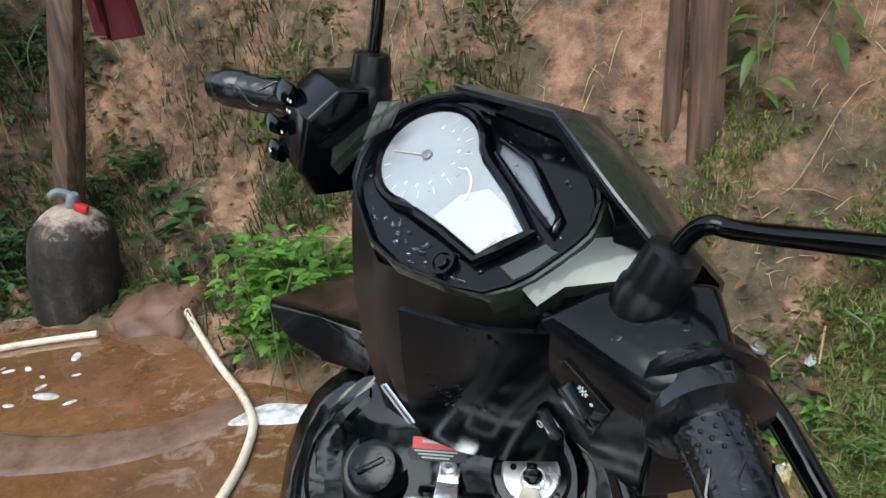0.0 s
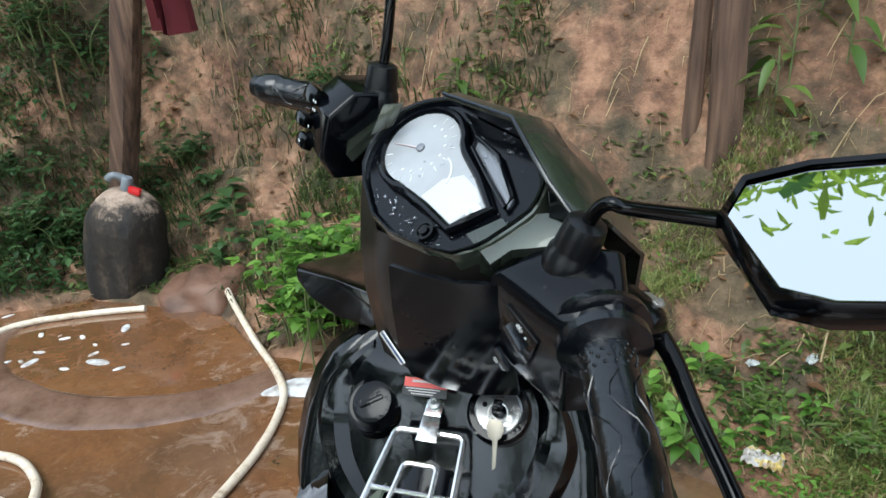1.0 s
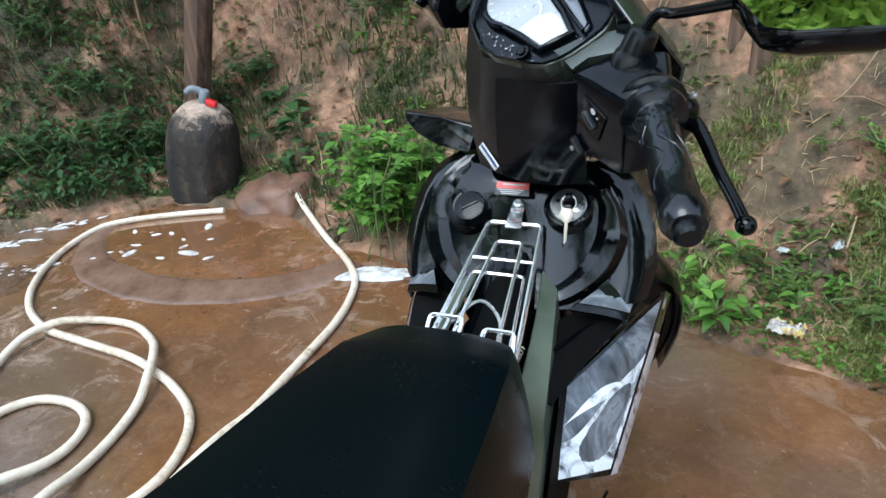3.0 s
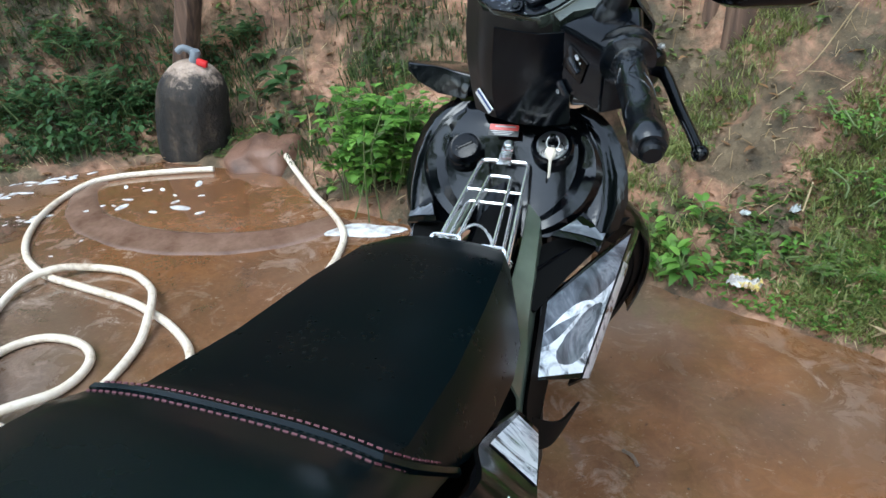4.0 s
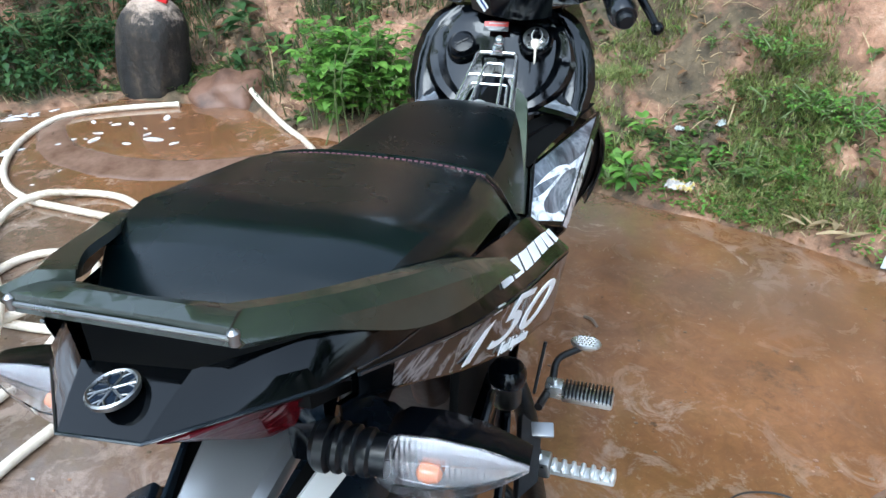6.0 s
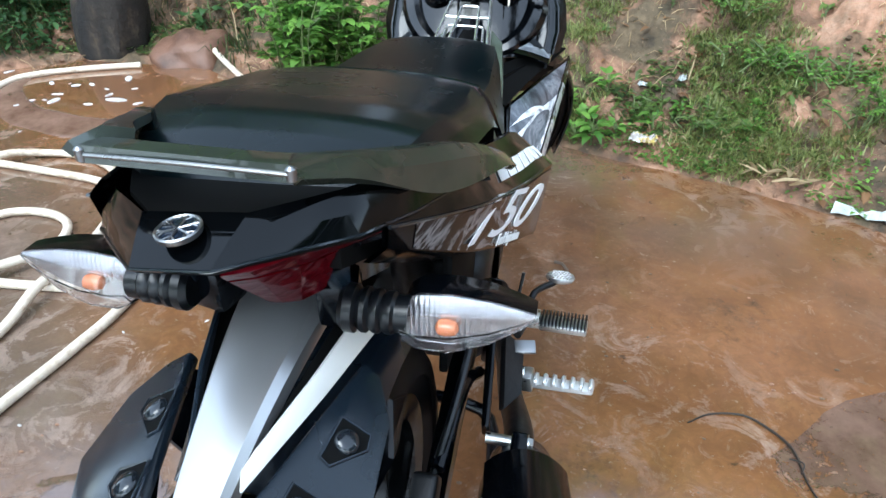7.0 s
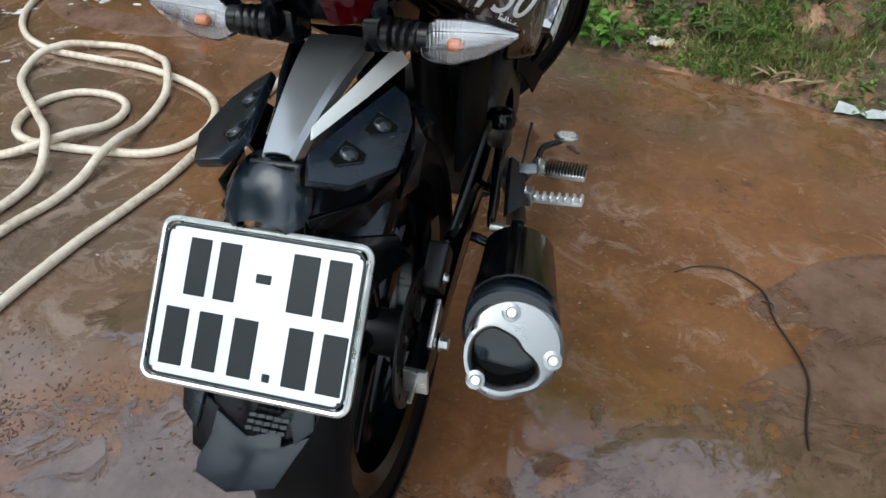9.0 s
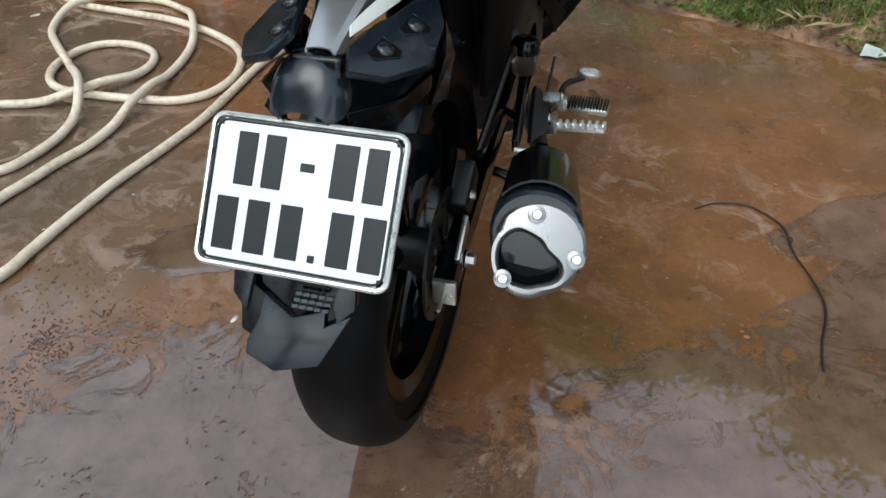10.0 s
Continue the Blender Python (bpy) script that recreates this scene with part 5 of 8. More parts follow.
def flap(s):
    """A flat wing beside the tongue with two three-cornered recesses."""
    if s > 0:
        o = [(0.03, -0.199, 0.664), (0.025, -0.173, 0.681), (0.06, -0.04, 0.684), (0.076, -0.046, 0.679), (0.09, -0.075, 0.67), (0.09, -0.135, 0.652), (0.06, -0.182, 0.655)]
        studs = ((0.069, -0.102, 0.679), (0.055, -0.154, 0.676))
    else:
        o = [(-0.024, -0.199, 0.664), (-0.018, -0.173, 0.686), (-0.046, -0.066, 0.7), (-0.062, -0.072, 0.692), (-0.08, -0.092, 0.676), (-0.086, -0.138, 0.656), (-0.06, -0.186, 0.653)]
        studs = ((-0.049, -0.115, 0.699), (-0.036, -0.166, 0.69))
    o = [Vector(p) for p in o]
    mid = sum(o, Vector()) / len(o)
    n = (Vector((0.45, -0.15, 0.88)) if s > 0 else Vector((-0.42, -0.15, 0.88))).normalized()
    mid = (Vector(studs[0]) + Vector(studs[1])) / 2 - n * 0.006
    o = [p - n * (p - mid).dot(n) for p in o]
    ob = part("mudguard_flap", plate(o if s < 0 else o[::-1], 0.01, 0.003), GREY, bike, "dark grey mudguard flap with two studs")
    top = max((v.co - mid).dot(n) for v in ob.data.vertices)
    ey = (Vector((-0.25 * s, -1, 0)) - n * Vector((-0.25 * s, -1, 0)).dot(n)).normalized()
    ex = ey.cross(n) * -s
    for c in studs:
        c = Vector(c)
        c = c - n * ((c - mid).dot(n) - top)
        ring = [c + ex * u + ey * v for u, v in ((-0.012, -0.012), (0.01, -0.014), (0.014, -0.004), (0.0, 0.02), (-0.008, 0.019))]
        ring = ring if (ring[1] - ring[0]).cross(ring[2] - ring[1]).dot(n) > 0 else ring[::-1]
        # a thin black sheet on the face paints the recess's shade
        rec = part("stud_recess_shade", plate([p + n * 0.0002 for p in ring], 0.0004), DARKHOLE, ob)
        part("recess_rim", tube([p + n * 0.0004 for p in ring], 0.0011, 6, 1, True), GREY, ob)
        m2 = Matrix.Translation(c + n * 0.0004) @ n.to_track_quat("Z", "Y").to_matrix().to_4x4()
        part("stud", lathe([(0.0088, 0.0), (0.0086, 0.0018), (0.007, 0.0036), (0.004, 0.0046), (0.0012, 0.005)], 18, "z", m2), GLOSSGREY, rec, "round glossy stud")
    o = [Vector((x * s + 0.004, y, z)) for x, y, z in ((0.092, -0.085, 0.65), (0.083, -0.05, 0.668), (0.075, 0.02, 0.6), (0.07, 0.0, 0.55), (0.07, -0.07, 0.58))]
    part("flap_side", plate(o, 0.004), MATTE, ob)
    return ob


both(flap)
# hood with the plate lamp
rows = []
for i in range(9):
    a = math.pi * i / 8
    rows.append([(-0.006 + 0.04 * math.cos(a) * w, y - 0.003, zb + 0.006 + h * math.sin(a)) for y, w, zb, h in ((-0.168, 0.8, 0.655, 0.024), (-0.178, 0.95, 0.646, 0.031), (-0.19, 1.0, 0.637, 0.032), (-0.203, 0.92, 0.629, 0.025), (-0.212, 0.6, 0.625, 0.01))])
# grey in place of black, for the slate sheen on the hood
part("plate_lamp_hood", thicken(loft(rows), 0.003), GREY, bike, "rounded black plate lamp hood", smooth=70)
part("hood_neck", block(0.055, 0.05, 0.03, pose(0, -0.165, 0.662, -20, 0, 0), 0.008, seg=3), MATTE, bike)
for s in (1, -1):
    part("plate_bracket", plate(sx([(0.03, -0.195, 0.635), (0.07, -0.15, 0.632), (0.082, -0.09, 0.63), (0.082, -0.09, 0.612), (0.07, -0.16, 0.61), (0.03, -0.2, 0.615)], s), 0.006, 0.002), MATTE, bike)
    part("guard_rib", plate(sx([(0.05, -0.2, 0.62), (0.09, -0.13, 0.58), (0.09, -0.09, 0.52), (0.07, -0.16, 0.53)], s), 0.004), MATTE, bike)
# mudguard proper over the tyre
rows = []
for i in range(12):
    a = radians(62 + 84 * i / 11)
    w = 0.062 + 0.006 * (i > 5)
    r = 0.325
    rows.append([(w * t, 0.006 + r * math.cos(a) * (1 - 0.08 * abs(t) ** 3), 0.292 + r * math.sin(a) * (1 - 0.08 * abs(t) ** 3)) for t in [-1, -0.85, -0.5, 0, 0.5, 0.85, 1]])
# mudguard and flap are greyed to carry the sky's sheen
guard = part("rear_mudguard", thicken(loft(rows), 0.004), GREY, bike, "black rear mudguard over the tyre", smooth=60)
m = [(-0.033, -0.299, 0.487), (-0.003, -0.308, 0.469), (0.031, -0.303, 0.481), (0.03, -0.31, 0.465), (0.057, -0.303, 0.48), (0.026, -0.329, 0.427), (-0.021, -0.336, 0.414), (-0.052, -0.33, 0.427), (-0.051, -0.323, 0.439), (-0.038, -0.311, 0.464)]
part("mud_flap", plate(m, 0.008, 0.0012), GREY, guard, "crown-shaped mud flap, greyed for the sky's sheen")
part("flap_backing", plate([(-0.064, -0.262, 0.548), (0.064, -0.262, 0.548), (0.06, -0.292, 0.486), (0.024, -0.318, 0.432), (-0.024, -0.322, 0.425), (-0.062, -0.312, 0.442)], 0.006, 0.002), MATTE, guard)
for s in (1, -1):
    part("flap_rib", plate(sx([(0.03, -0.284, 0.537), (0.06, -0.274, 0.54), (0.061, -0.302, 0.487), (0.045, -0.312, 0.475)], s), 0.006, 0.002), GREY, guard)
part("flap_insert", plate([(-0.036, -0.285, 0.54), (0.044, -0.285, 0.54), (0.04, -0.3, 0.51), (0.008, -0.315, 0.48), (-0.03, -0.303, 0.505)], 0.006, 0.002), MATTE, guard)
bm = bmesh.new()
for i in range(5):
    for j in range(3):
        block(0.006, 0.003, 0.0035, pose(0.012 + i * 0.0075 - j * 0.002, -0.3095 - j * 0.0028, 0.508 - j * 0.006, -28, 0, 8), 0.0, bm)
tagged(part("reflector_texture", bm, GREY, guard), kind="stuff")

# -- number plate with bars in place of its characters --
PM = Matrix.Translation((0.0, -0.258, 0.5755)) @ Euler((radians(49), 0, 0)).to_matrix().to_4x4()
own = bmesh.new()
bmesh.ops.create_cube(own, size=1, matrix=Matrix.Diagonal((0.19, 0.14, 0.002, 1)))
bmesh.ops.bevel(own, geom=[e for e in own.edges if abs(e.verts[0].co.z - e.verts[1].co.z) > 0.001], offset=0.01, segments=4, affect="EDGES")
plate_ob = part("number_plate", own, PLATE, bike, "white number plate with black markings in a metal frame", at=PM)
fr = []
for sxx, syy, a0 in ((1, 1, 0), (-1, 1, 90), (-1, -1, 180), (1, -1, 270)):
    for k in range(5):
        a = radians(a0 + 22.5 * k)
        fr.append(PM @ Vector((sxx * 0.0845 + 0.0105 * math.cos(a), syy * 0.0595 + 0.0105 * math.sin(a), 0.0005)))
part("plate_frame", tube(fr, 0.0032, 8, 1, True, raw=True), STEEL, plate_ob, "bare metal plate frame")
fr2 = [PM @ (Matrix.Diagonal((0.952, 0.934, 1, 1)) @ (PM.inverted() @ p)) + (PM.to_3x3() @ Vector((0, 0, 0.001))) for p in fr]
part("plate_border", tube(fr2, 0.0013, 6, 1, True, raw=True), INK, plate_ob)
for x, w in ((-0.058, 0.02), (-0.03, 0.02), (0.04, 0.024), (0.07, 0.02)):
    part("plate_bar", block(w, 0.05, 0.0016, PM @ Matrix.Translation((x, 0.031, 0.0012)), 0.0006, seg=1), INK, plate_ob)
part("plate_bar", block(0.014, 0.008, 0.0016, PM @ Matrix.Translation((0.004, 0.03, 0.0012)), 0.0006, seg=1), INK, plate_ob)
for x in (-0.07, -0.038, -0.005, 0.045, 0.076):
    part("plate_bar", block(0.022, 0.05, 0.0016, PM @ Matrix.Translation((x, -0.031, 0.0012)), 0.0006, seg=1), INK, plate_ob)
part("plate_bar", block(0.007, 0.007, 0.0016, PM @ Matrix.Translation((0.02, -0.052, 0.0012)), 0.0006, seg=1), INK, plate_ob)
part("plate_backing", block(0.12, 0.1, 0.01, PM @ Matrix.Translation((0, 0, -0.008)), 0.003), MATTE, plate_ob)


# -- front: leg shield, tunnel, column, handlebar cowl (turned with the bars) --
# inner leg shield, a dished black panel behind the fork
def shield_row(z, yc, w, ye):
    out = []
    for t in np.linspace(-1, 1, 29):
        a = abs(t)
        out.append((w * t, yc + (ye - yc) * a ** 2.2 - 0.016 * math.exp(-((a - 0.86) / 0.1) ** 2), z))
    return out


rows = [shield_row(*r) for r in ((0.785, 0.945, 0.1, 0.975), (0.772, 0.92, 0.125, 0.968), (0.76, 0.91, 0.14, 0.96), (0.735, 0.9, 0.156, 0.952), (0.7, 0.885, 0.17, 0.942), (0.66, 0.862, 0.176, 0.925), (0.625, 0.835, 0.168, 0.9))]
shield_ob = part("leg_shield", thicken(loft(rows), 0.004), WETGLOSS, bike, "glossy black inner leg shield", smooth=50)
# raised collars round the key and the cap
KEYM = Matrix.Translation((0.066, 0.892, 0.748)) @ Euler((radians(42), radians(4), 0)).to_matrix().to_4x4()
CAPM = Matrix.Translation((-0.066, 0.896, 0.735)) @ Euler((radians(42), radians(-4), 0)).to_matrix().to_4x4()
part("key_collar", lathe([(0.03, -0.025), (0.031, -0.006), (0.028, -0.002), (0.024, -0.002)], 32, "z", KEYM), MATTE, shield_ob)
disc = part("ignition_plate", lathe([(0.0225, -0.004), (0.0225, 0.0), (0.021, 0.0012)], 36, "z", KEYM), ALU, shield_ob, "round silver ignition plate")
part("lock_barrel", lathe([(0.0075, 0.001), (0.0075, 0.006), (0.006, 0.007)], 18, "z", KEYM @ Matrix.Translation((0.002, -0.001, 0))), GLOSS, disc)
part("seat_release", lathe([(0.0055, 0.001), (0.0055, 0.0025), (0.0045, 0.003)], 18, "z", KEYM @ Matrix.Translation((0.0115, -0.004, 0))), STEEL, disc)
part("shutter_hole", lathe([(0.0025, 0.0012), (0.0025, 0.0016)], 12, "z", KEYM @ Matrix.Translation((-0.0135, 0.003, 0))), DARKHOLE, disc)
bm = bmesh.new()
for k in range(5):
    block(0.0016 + 0.0008 * (k % 2), 0.0007, 0.0003, KEYM @ Matrix.Rotation(radians(35 - 16 * k), 4, "Z") @ Matrix.Translation((0, 0.0125, 0.0013)), 0.0, bm)
for k in range(3):
    block(0.004, 0.0006, 0.0003, KEYM @ Matrix.Translation((0.001, 0.0165 - 0.0016 * k, 0.0013)), 0.0, bm)
part("plate_print", bm, INK, disc)
key = part("key", block(0.008, 0.0075, 0.02, KEYM @ Matrix.Translation((0.002, 0.001, 0.015)), 0.0015), MATTE, disc, "key in the ignition with a spare key on its ring")
part("key_ring", tube([KEYM @ Vector((0.003 + 0.009 * math.cos(a), -0.006 + 0.009 * math.sin(a), 0.018 + 0.004 * math.sin(a))) for a in [2 * math.pi * j / 14 for j in range(14)]], 0.0008, 6, 1, True, raw=True), STEEL, key)
o = [KEYM @ Vector(p) for p in ((-0.004, -0.012, 0.016), (0.008, -0.012, 0.016), (0.011, -0.02, 0.014), (0.009, -0.027, 0.012), (0.0065, -0.029, 0.012), (0.0085, -0.052, 0.006), (0.0055, -0.055, 0.005),
                                (0.002, -0.03, 0.012), (-0.003, -0.027, 0.012), (-0.006, -0.019, 0.014))]
part("spare_key", plate(o, 0.0018, 0.0004), KEYBRASS, key, "worn brass-grey spare key")
cap = part("fuel_cap", lathe([(0.023, -0.03), (0.023, -0.004), (0.021, 0.0), (0.016, 0.0015), (0.0005, 0.0015)], 30, "z", CAPM, cap=False), MATTE, shield_ob, "round black cap")
part("cap_rib", block(0.026, 0.005, 0.003, CAPM @ Matrix.Translation((0, 0, 0.002)) @ Matrix.Rotation(0.5, 4, "Z"), 0.002), MATTE, cap)
part("cap_collar", lathe([(0.033, -0.03), (0.032, -0.012), (0.029, -0.007), (0.024, -0.009)], 32, "z", CAPM), GLOSS, shield_ob)
# raised arcs of the shield, sharp-crested, either side of the tunnel
SH = [(0.785, 0.945, 0.1, 0.975), (0.772, 0.92, 0.125, 0.968), (0.76, 0.91, 0.14, 0.96), (0.735, 0.9, 0.156, 0.952), (0.7, 0.885, 0.17, 0.942), (0.66, 0.862, 0.176, 0.925), (0.625, 0.835, 0.168, 0.9)]


def on_shield(t, z, out=0.0):
    yc, w, ye = [float(np.interp(-z, [-r[0] for r in SH], [r[i] for r in SH])) for i in (1, 2, 3)]
    a = abs(t)
    return Vector((w * t, yc + (ye - yc) * a ** 2.2 - 0.016 * math.exp(-((a - 0.86) / 0.1) ** 2) - out * 0.8, z + out * 0.6))


for s in (1, -1):
    mid = spline([(0.26, 0.632, 0), (0.45, 0.642, 0), (0.62, 0.664, 0), (0.72, 0.7, 0), (0.74, 0.74, 0), (0.66, 0.775, 0)], 5)
    rows = []
    for i, p in enumerate(mid):
        w = 0.05 + 0.05 * math.sin(math.pi * i / (len(mid) - 1))
        d = (mid[min(i + 1, len(mid) - 1)] - mid[max(i - 1, 0)])
        q = Vector((-d.y * 6, d.x / 6, 0))
        q = q / max(1e-6, math.hypot(q.x, q.y * 6)) * w
        h = 0.003 + 0.009 * math.sin(math.pi * i / (len(mid) - 1))
        rows.append([on_shield((p.x + q.x * k) * s, p.y + q.y * k, o) for k, o in ((1.5, -0.002), (0.5, h), (-0.4, h), (-1.0, -0.002))])
    part("shield_ridge", loft(rows), WETGLOSS, shield_ob, smooth=28)
# outer edge of the leg shield and its glossy wedge
def wedge(s):
    rows = [sx(r, s) for r in ([(0.085, 0.812, 0.646), (0.12, 0.885, 0.652), (0.16, 0.968, 0.652)],
                               [(0.116, 0.83, 0.634), (0.14, 0.888, 0.642), (0.161, 0.966, 0.651)],
                               [(0.148, 0.85, 0.618), (0.157, 0.895, 0.63), (0.163, 0.964, 0.649)],
                               [(0.146, 0.856, 0.605), (0.155, 0.9, 0.615), (0.161, 0.96, 0.63)])]
    # a pale skin painted as the sky's reflection on the wet wedge
    film = [[(x + 0.0008 * s, y - 0.0006, z + 0.0016) for x, y, z in [tuple(p + (q - p) * k for p, q in zip(r[0], r[-1])) for k in (0.1, 0.5, 0.94)]] for r in rows[:3]]
    part("wedge_sheen", loft(film), SMOKESHEEN, shield_ob, "pale sky reflection painted on the wedge", smooth=40)
    return part("shield_wedge", thicken(loft(rows), 0.004), WETGLOSS, shield_ob, "glossy angular wedge on the leg shield", smooth=20)


both(wedge)




# front side fairings with the grey and white graphic
def fairing(s):
    a = [(0.081, 0.759, 0.561), (0.11, 0.815, 0.571), (0.148, 0.9, 0.581), (0.187, 0.985, 0.59)]
    b = [(0.094, 0.676, 0.499), (0.112, 0.698, 0.488), (0.131, 0.722, 0.475), (0.149, 0.746, 0.462)]
    rows = [spline(sx(r, s), 6) for r in (a, b)]
    n = len(rows[0])
    crown = Vector((0.007 * s, -0.004, 0.009))
    face = [[p.lerp(q, u) + crown * math.sin(math.pi * u) * math.sin(math.pi * i / (n - 1)) for i, (p, q) in enumerate(zip(*rows))] for u in np.linspace(0, 1, 9)]
    crease = [r[-1] for r in face]
    ob = part("front_fairing", shell(face, (-0.006 * s, 0.002, -0.004)), WETGLOSS, bike, "glossy black front fairing with a pale smoky graphic", smooth=30)
    # the flank beyond the crease turns forwards and down
    back = [p + Vector((0.004 * s, 0.06, -0.045)) for p in crease]
    deep = [p + Vector((-0.03 * s, 0.11, -0.11)) for p in crease]
    flank = [crease, [p.lerp(q, 0.5) + Vector((0.004 * s, 0, 0)) for p, q in zip(crease, back)], back, deep]
    part("fairing_flank", thicken(loft(flank), 0.004), GLOSS, ob, smooth=30)
    rear = [[r[0] for r in face], [r[0] + Vector((-0.022 * s, 0.012, -0.02)) for r in face]]
    part("fairing_return", loft(rear), DARKHOLE, ob)

    def skin(u, v, off):
        """A point on the fairing's face, u down it and v along it."""
        i, j = min(int(u * 8), 7), min(int(v * (n - 1)), n - 2)
        fu, fv = u * 8 - i, v * (n - 1) - j
        p = face[i][j].lerp(face[i][j + 1], fv).lerp(face[i + 1][j].lerp(face[i + 1][j + 1], fv), fu)
        return p + Vector((off * 0.5 * s, -off * 0.5, off))

    g = [[skin(u, v / 12 * 0.94 + 0.03, 0.001) for v in range(13)] for u in np.linspace(0.04, 0.97, 9)]
    part("fairing_graphic", loft(g), SMOKESHEEN, ob, "smoky graphic with the sky's sheen in its colour", smooth=60)
    for lo, hi, wave, ph in ((0.58, 0.97, 0.05, 0.4), (0.4, 0.5, 0.06, 1.9)):
        up, dn = [], []
        for k in range(25):
            v = k / 24
            c = lo - 0.26 * v ** 2.2 * (lo > 0.5) + wave * math.sin(7 * v + ph)
            e = hi - (0.0 if lo > 0.5 else 0.05 * math.sin(5 * v + 1)) - 0.1 * v * (lo < 0.5)
            up.append(skin(min(0.96, max(0.05, c)), 0.03 + 0.94 * v, 0.002))
            dn.append(skin(min(0.97, max(0.06, e)), 0.03 + 0.94 * v, 0.002))
        part("white_flame", loft([[p.lerp(q, t) for p, q in zip(up, dn)] for t in np.linspace(0, 1, 6)]), GRAPHIC, ob, "white flowing streak of the graphic", smooth=60)
    fl = [[p + Vector((0.0016 * s, -0.0008, 0.0008)) for p in r] for r in flank[:3]]
    part("flank_graphic", loft([[r[i] for i in range(2, 9)] for r in fl]), GRAPHIC, ob, "pale broken streaks on the fairing's flank", smooth=60)
    # dark inner vent above the graphic
    v = sx([(0.07, 0.83, 0.62), (0.15, 0.93, 0.625), (0.178, 0.985, 0.606), (0.118, 0.79, 0.602), (0.088, 0.705, 0.588), (0.07, 0.7, 0.6)], s)
    part("fairing_vent", plate(v, 0.004), DARKHOLE, ob)
    for k in range(4):
        t = k / 3
        p0 = Vector((0.085 + 0.05 * t, 0.79 + 0.1 * t, 0.61))
        part("vent_fin", block(0.004, 0.05, 0.012, pose(p0.x * s, p0.y, p0.z, 0, 0, -28 * s), 0.001), MATTE, ob)
    # lower cowling down towards the engine
    e = [(0.1, 0.64, 0.47), (0.125, 0.72, 0.4), (0.135, 0.85, 0.33)]
    f = [(0.1, 0.62, 0.43), (0.115, 0.7, 0.37), (0.115, 0.84, 0.28)]
    rows = [spline(sx(r, s), 4) for r in (e, f)]
    part("lower_cowl", thicken(loft(rows), 0.004), DARKHOLE, ob)
    return ob


both(fairing)

# centre tunnel between the legs, black ridge with olive flanks
rows = []
for y, zt, w in ((0.885, 0.69, 0.03), (0.84, 0.655, 0.034), (0.76, 0.622, 0.036), (0.68, 0.602, 0.04), (0.6, 0.6, 0.05), (0.5, 0.6, 0.06)):
    rows.append([(-w * 1.1, y, zt - 0.05), (-w, y, zt - 0.012), (-w * 0.55, y, zt), (0, y, zt + 0.004), (w * 0.55, y, zt), (w, y, zt - 0.012), (w * 1.1, y, zt - 0.05)])
tunnel = part("centre_tunnel", loft(rows), MATTE, bike, "black centre tunnel with dark olive flanks", smooth=50)
for s in (1, -1):
    a = [(0.042, 0.86, 0.668), (0.05, 0.78, 0.64), (0.058, 0.68, 0.618), (0.07, 0.58, 0.605)]
    b = [(0.062, 0.85, 0.65), (0.075, 0.76, 0.622), (0.085, 0.68, 0.59), (0.098, 0.58, 0.55)]
    c = [(0.068, 0.84, 0.61), (0.082, 0.75, 0.58), (0.09, 0.68, 0.55), (0.1, 0.58, 0.5)]
    rows = [spline(sx(r, s), 4) for r in (a, b, c)]
    part("tunnel_flank", thicken(loft(rows), 0.003), OLIVELIT, tunnel, "olive tunnel flank with sky light painted into its colour", smooth=35)
    a = [(0.088, 0.79, 0.6), (0.095, 0.7, 0.575), (0.104, 0.6, 0.53)]
    b = [(0.1, 0.78, 0.44), (0.104, 0.68, 0.42), (0.106, 0.6, 0.42)]
    rows = [spline(sx(r, s), 4) for r in (a, b)]
    part("tunnel_side", loft(rows), DARKHOLE, tunnel)

# chrome wire rack over the tunnel
def wire(pts, r, name="rack_wire", n=3, closed=False):
    return part(name, tube(pts, r, 8, n, closed), CHROME, rack)


def rounded(pts, r=0.008):
    """Rounds the corners of a polyline of wire."""
    v = [Vector(p) for p in pts]
    out = [v[0]]
    for a, b, c in zip(v, v[1:], v[2:]):
        d0, d1 = (a - b).normalized(), (c - b).normalized()
        for t in (0.0, 0.25, 0.5, 0.75, 1.0):
            p0, p1 = b + d0 * r, b + d1 * r
            out.append((1 - t) ** 2 * p0 + 2 * t * (1 - t) * b + t * t * p1)
    out.append(v[-1])
    return out


def rk(x, y, lift=0.0):
    """A point on the rack's plane, which falls towards the seat."""
    return (x, y, 0.722 - (0.878 - y) * 0.36 + lift)


rack = part("luggage_rack", tube(rounded([rk(-0.058, 0.6), rk(-0.033, 0.878), rk(0.036, 0.878), rk(0.06, 0.6)]), 0.0032, 8, 1, raw=True), CHROME, bike, "chrome wire rack over the tunnel")
wire(rounded([rk(-0.03, 0.62, 0.004), rk(-0.012, 0.842, 0.004), rk(0.02, 0.842, 0.004), rk(0.034, 0.62, 0.004)], 0.006), 0.0026, n=1)
wire(rounded([rk(-0.045, 0.64, -0.004), rk(-0.031, 0.8, -0.004), rk(0.033, 0.8, -0.004), rk(0.048, 0.64, -0.004)], 0.006), 0.0024, n=1)
wire([rk(-0.04, 0.818), rk(0.042, 0.818)], 0.0026, n=1)
wire(rounded([rk(-0.055, 0.69), rk(-0.053, 0.715, 0.014), rk(-0.014, 0.715, 0.014), rk(-0.015, 0.66)], 0.006), 0.0028, n=1)
